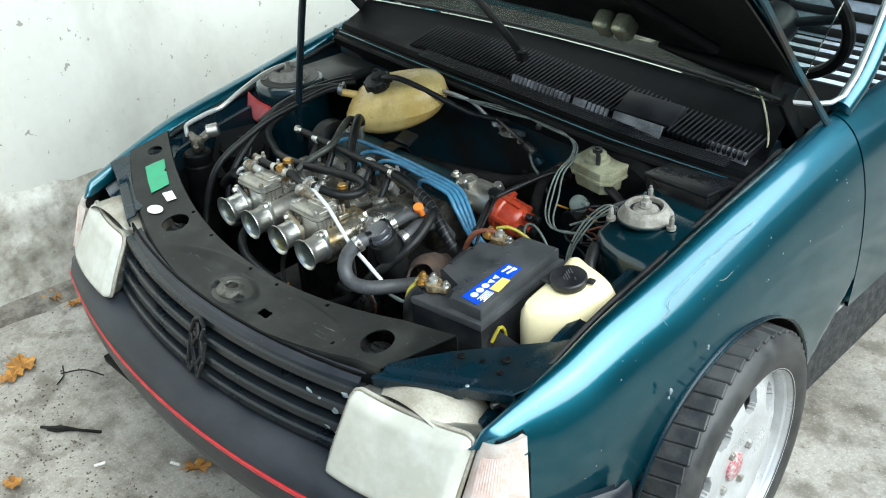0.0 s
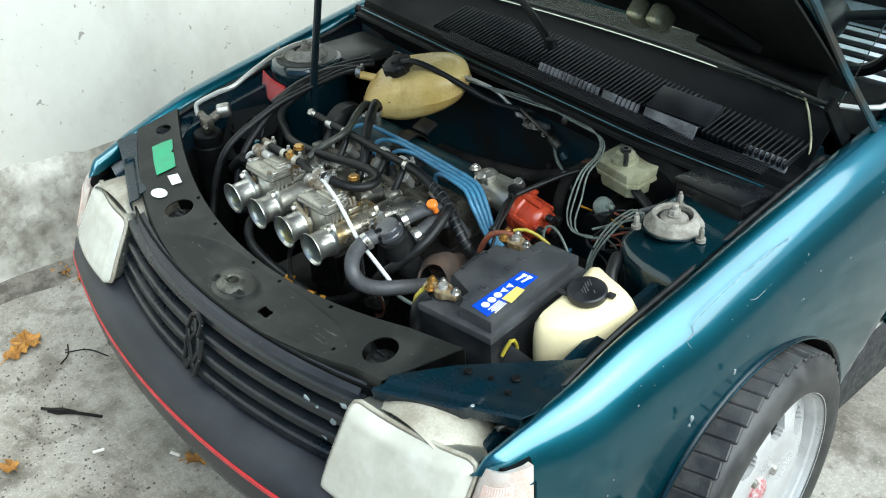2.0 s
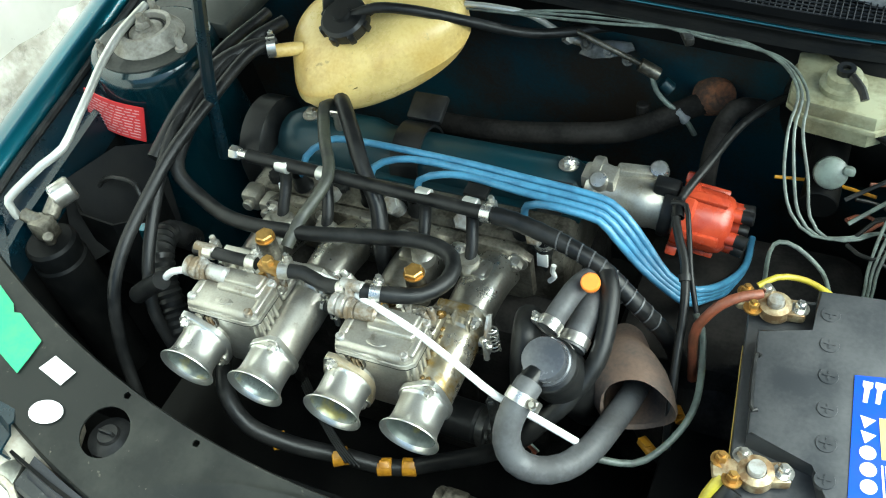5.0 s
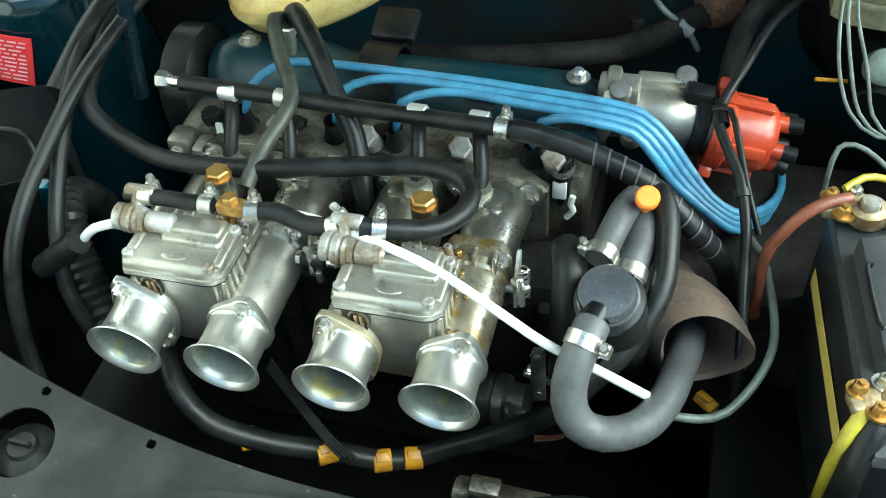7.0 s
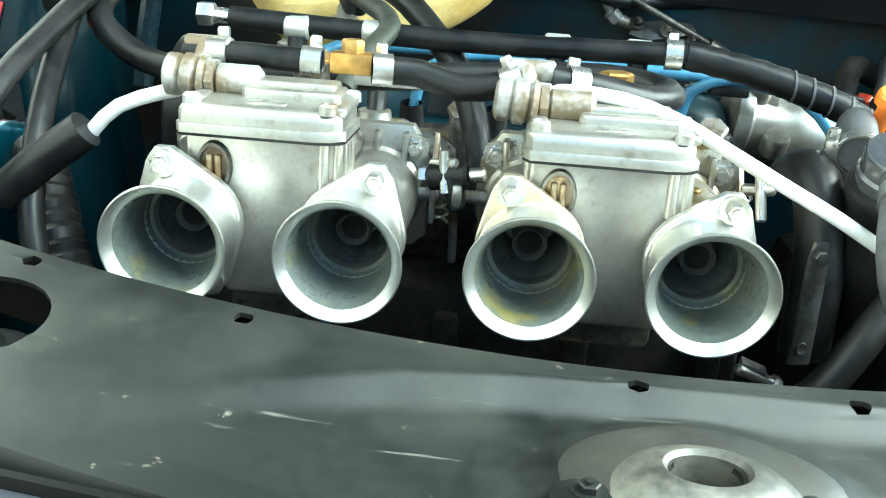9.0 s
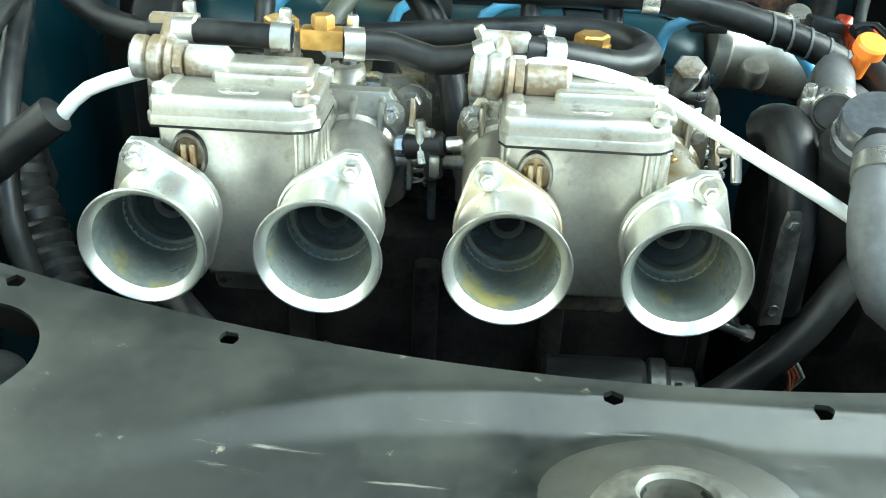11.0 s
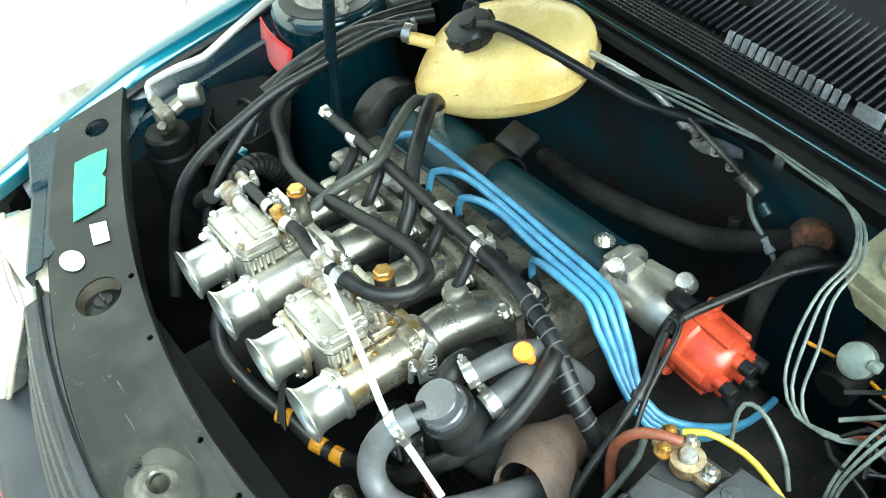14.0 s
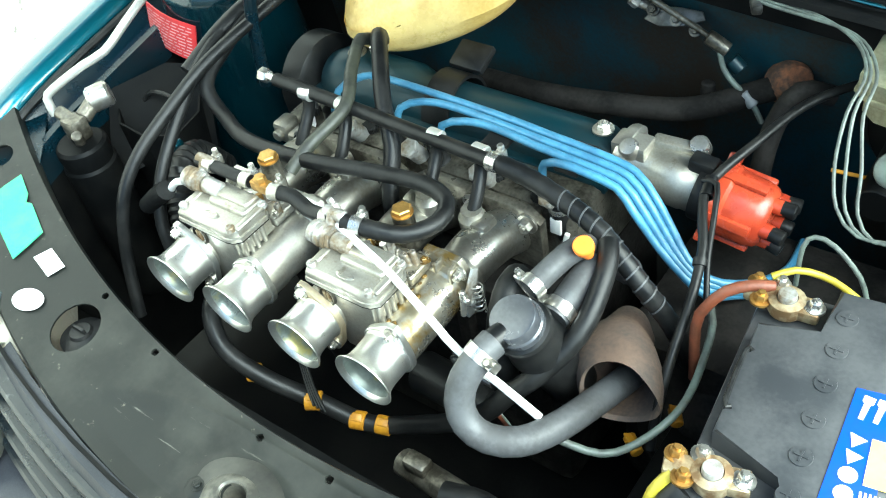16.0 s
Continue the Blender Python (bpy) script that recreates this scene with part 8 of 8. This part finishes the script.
box(bm, (0.05, 0.28, 0.495), (0.03, 0.02, 0.02), 0.004)
tagged(part("metal_unit", bm, "cast_dirty"), "grimy metal unit low below the trumpets", "pump")
starter = thing("starter_motor", (0.02, 0.395, 0.44), "black starter motor with a dull alloy end", "motor")
bm = bmesh.new()
lathe(bm, [(0, 0), (0.022, 0.0), (0.026, 0.004), (0.026, 0.07), (0.023, 0.074), (0, 0.074)], along((-0.04, 0.398, 0.468), (1, -0.06, 0.06)), 28)
part("motor_case", bm, "plastic", starter)
bm = bmesh.new()
lathe(bm, [(0.024, 0), (0.027, 0.002), (0.027, 0.012), (0.021, 0.016), (0.021, 0.032), (0.012, 0.036), (0, 0.036)], along((0.034, 0.394, 0.472), (1, -0.06, 0.06)), 28)
bolt(bm, (0.05, 0.372, 0.49), (1, 0, 0.1), 0.005, 0.02)
part("end_cap", bm, "bracket", starter, "dull grey alloy end cap")
for k in range(4):
    hose("brown_wire", [(0.10, 0.352 + 0.002 * k, 0.55), (0.116 + 0.003 * k, 0.356, 0.522), (0.118 - 0.002 * k, 0.36 + 0.002 * k, 0.495), (0.102 + 0.002 * k, 0.362, 0.474), (0.08, 0.365, 0.462 - 0.003 * k)], 0.0013, "brown" if k < 3 else "pale_cable", "thin brown wire hanging below the filler", "wire", 8)
bm = bmesh.new()
rod(bm, (0.066, 0.382, 0.545), (0.092, 0.384, 0.535), 0.0042, 12)
hexnut(bm, (0.09, 0.384, 0.536), (1, 0.1, -0.4), 0.0058, 0.006)
box(bm, (0.077, 0.384, 0.546), (0.018, 0.008, 0.004), 0.001, Euler((0.2, 0.35, 0)).to_matrix())
tagged(part("hose_clip", bm, "steel"), "bright steel worm-drive clip on a black hose", "hose clip")
tray = thing("battery_tray", (0.4, 0.4, 0.18), "black steel battery tray on a post", "tray")
bm = bmesh.new()
box(bm, (0.38, 0.40, 0.462), (0.26, 0.34, 0.012), 0.004)
part("plate", bm, "black_sheet", tray)
bm = bmesh.new()
rod(bm, (0.40, 0.4, 0.18), (0.40, 0.4, 0.46), 0.03)
part("post", bm, "black_sheet", tray)
gearbox = thing("gearbox", (0.3, 0.62, 0.25), "sooty cast gearbox casing", "gearbox")
bm = bmesh.new()
box(bm, (0.3, 0.62, 0.40), (0.28, 0.24, 0.3), 0.04)
part("casing", bm, "iron", gearbox)
bm = bmesh.new()
lathe(bm, [(0, 0.06), (0.05, 0.06), (0.1, 0.03), (0.12, 0.0), (0.12, -0.1)], along((0.3, 0.52, 0.42), (0, -1, 0.2)), 28)
part("end_cover", bm, "iron", gearbox)

# ---- cabin ----
bm = bmesh.new()
loft(bm, [[(x, 1.12, 0.79), (x, 1.16, 0.815), (x, 1.34, 0.80), (x, 1.40, 0.74), (x, 1.42, 0.5)] for x in (-0.66, -0.3, 0, 0.3, 0.66)])
thicken(bm, 0.02)
part("dashboard", bm, "black_sheet", car)
wheel2 = new("steering_wheel")
wheel2.parent = car
bm = bmesh.new()
m = along((0.365, 1.5, 0.872), (0, 0.92, 0.38))
tube(bm, [m @ Vector((0.17 * math.cos(a), 0.17 * math.sin(a), 0)) for a in [2 * math.pi * j / 48 for j in range(49)]], 0.016, 10, curve=False)
part("rim", bm, "rubber", wheel2)
bm = bmesh.new()
for a in (0.2, 2.94, 4.71):
    rod(bm, m @ Vector((0.04 * math.cos(a), 0.04 * math.sin(a), -0.02)), m @ Vector((0.18 * math.cos(a), 0.18 * math.sin(a), 0)), 0.012)
lathe(bm, [(0, 0.01), (0.05, 0.0), (0.055, -0.03), (0.04, -0.12), (0, -0.12)], m, 20)
part("hub", bm, "plastic", wheel2)
seat = new("front_seat")
seat.parent = car
seat["label"] = "front seat in pale striped cloth"
bm = bmesh.new()
box(bm, (0.34, 1.95, 0.55), (0.5, 0.52, 0.16), 0.05)
part("cushion", bm, "seat", seat)
bm = bmesh.new()
box(bm, (0.34, 2.2, 0.88), (0.52, 0.14, 0.75), 0.06, Euler((-0.25, 0, 0)).to_matrix())
back = part("backrest", bm, "seat", seat)
for k in range(11):
    bm = bmesh.new()
    z = 0.60 + 0.055 * k
    box(bm, (0.34, 2.2 + 0.26 * (z - 0.88) - 0.073, z), (0.5, 0.012, 0.026), 0.004, Euler((-0.25, 0, 0)).to_matrix())
    part("dark_stripe", bm, "rubber", seat)
for k in range(7):
    bm = bmesh.new()
    box(bm, (0.34, 1.73 + 0.07 * k, 0.631), (0.49, 0.034, 0.008), 0.003)
    part("dark_stripe", bm, "rubber", seat)
bm = bmesh.new()
box(bm, (0, 2.9, 0.7), (1.3, 0.06, 1.1), 0.05)
part("rear_seat", bm, "plastic", car)

# ---- litter on the ground ----
def dead_leaf(x, y, r, turn, seed):
    rr = random.Random(seed)
    bm = bmesh.new()
    n = 22
    centre = bm.verts.new((0, 0, 0.008))
    ring = []
    for k in range(n):
        a = 2 * math.pi * k / n
        lobe = r * (0.62 + 0.38 * abs(math.cos(2.5 * a)) + rr.uniform(-0.08, 0.08))
        ring.append(bm.verts.new((lobe * math.cos(a), lobe * 0.75 * math.sin(a), 0.006 + 0.02 * rr.random() * lobe / r)))
    for k in range(n):
        bm.faces.new((centre, ring[k], ring[(k + 1) % n]))
    tube(bm, [(0, 0, 0.008), (-r * 0.7, r * 0.1, 0.012), (-r * 1.4, r * 0.3, 0.006)], 0.0015, 6)
    ob = part("dead_leaf", bm, "leaf")
    ob.matrix_basis = pose(x, y, 0.001, 0, 0, turn)
    tagged(ob, "curled yellow-brown dead leaf on the concrete", "leaf", "dead leaves")


for args in ((-1.02, -0.06, 0.055, 20, 1), (-0.99, -0.1, 0.04, 120, 2), (-0.27, 0.06, 0.035, 60, 3), (-1.30, 0.16, 0.035, 200, 4), (-1.2, 0.2, 0.03, 80, 5), (-0.56, -0.28, 0.03, 10, 6), (-0.72, -0.38, 0.022, 150, 7)):
    dead_leaf(*args)
for pts, r in (([(-0.72, -0.14, 0.006), (-0.66, -0.1, 0.009), (-0.58, -0.04, 0.006)], 0.004), ([(-0.9, 0.0, 0.005), (-0.86, 0.05, 0.01), (-0.80, 0.08, 0.005)], 0.002), ([(-0.93, 0.02, 0.005), (-0.88, 0.0, 0.008), (-0.86, -0.03, 0.005)], 0.002)):
    hose("twig", pts, r, "iron", "dry dark twig lying on the concrete", "twig", 8)
bm = bmesh.new()
prism(bm, [(-0.03, -0.006), (0.0, -0.012), (0.04, -0.004), (0.05, 0.003), (0.0, 0.012), (-0.035, 0.006)], 0.004, Matrix.Translation((-0.68, -0.11, 0.002)) @ Euler((0, 0, 0.7)).to_matrix().to_4x4(), 0.001)
tagged(part("dark_leaf", bm, "iron"), "trodden dark leaf on the concrete", "leaf")
for x, y, a in ((-0.33, 0.03, 0.4), (-0.47, -0.1, 1.2), (-0.75, -0.33, 2.0)):
    bm = bmesh.new()
    c = Vector((x, y, 0.006))
    d = Vector((math.cos(a), math.sin(a), 0)) * 0.014
    rod(bm, c - d, c + d, 0.0042)
    tagged(part("cigarette_end", bm, "paper"), "trodden cigarette end on the concrete", "cigarette end", "cigarette ends")
rr = random.Random(9)
bm = bmesh.new()
for k in range(1500):
    x, y = (rr.uniform(-1.35, 1.6), rr.uniform(-0.9, 1.9)) if k % 3 == 0 else (rr.gauss(-0.5, 0.3), rr.gauss(-0.12, 0.16))
    if -0.8 < x < 0.85 and y > -0.05:
        continue
    s = rr.uniform(0.001, 0.0042) * (0.8 if k % 3 else 1.0)
    bmesh.ops.create_icosphere(bm, subdivisions=1, radius=s, matrix=Matrix.Translation((x, y, s * 0.4)) @ Matrix.Diagonal((1, rr.uniform(0.6, 1.4), 0.6, 1)))
grit = part("grit", bm, "earth")
tagged(grit, "scattered dark grit on the concrete", "grit", kind="stuff")


for top in [o for o in scene.objects if o.type == "EMPTY" and o.parent is None]:
    settle(top)
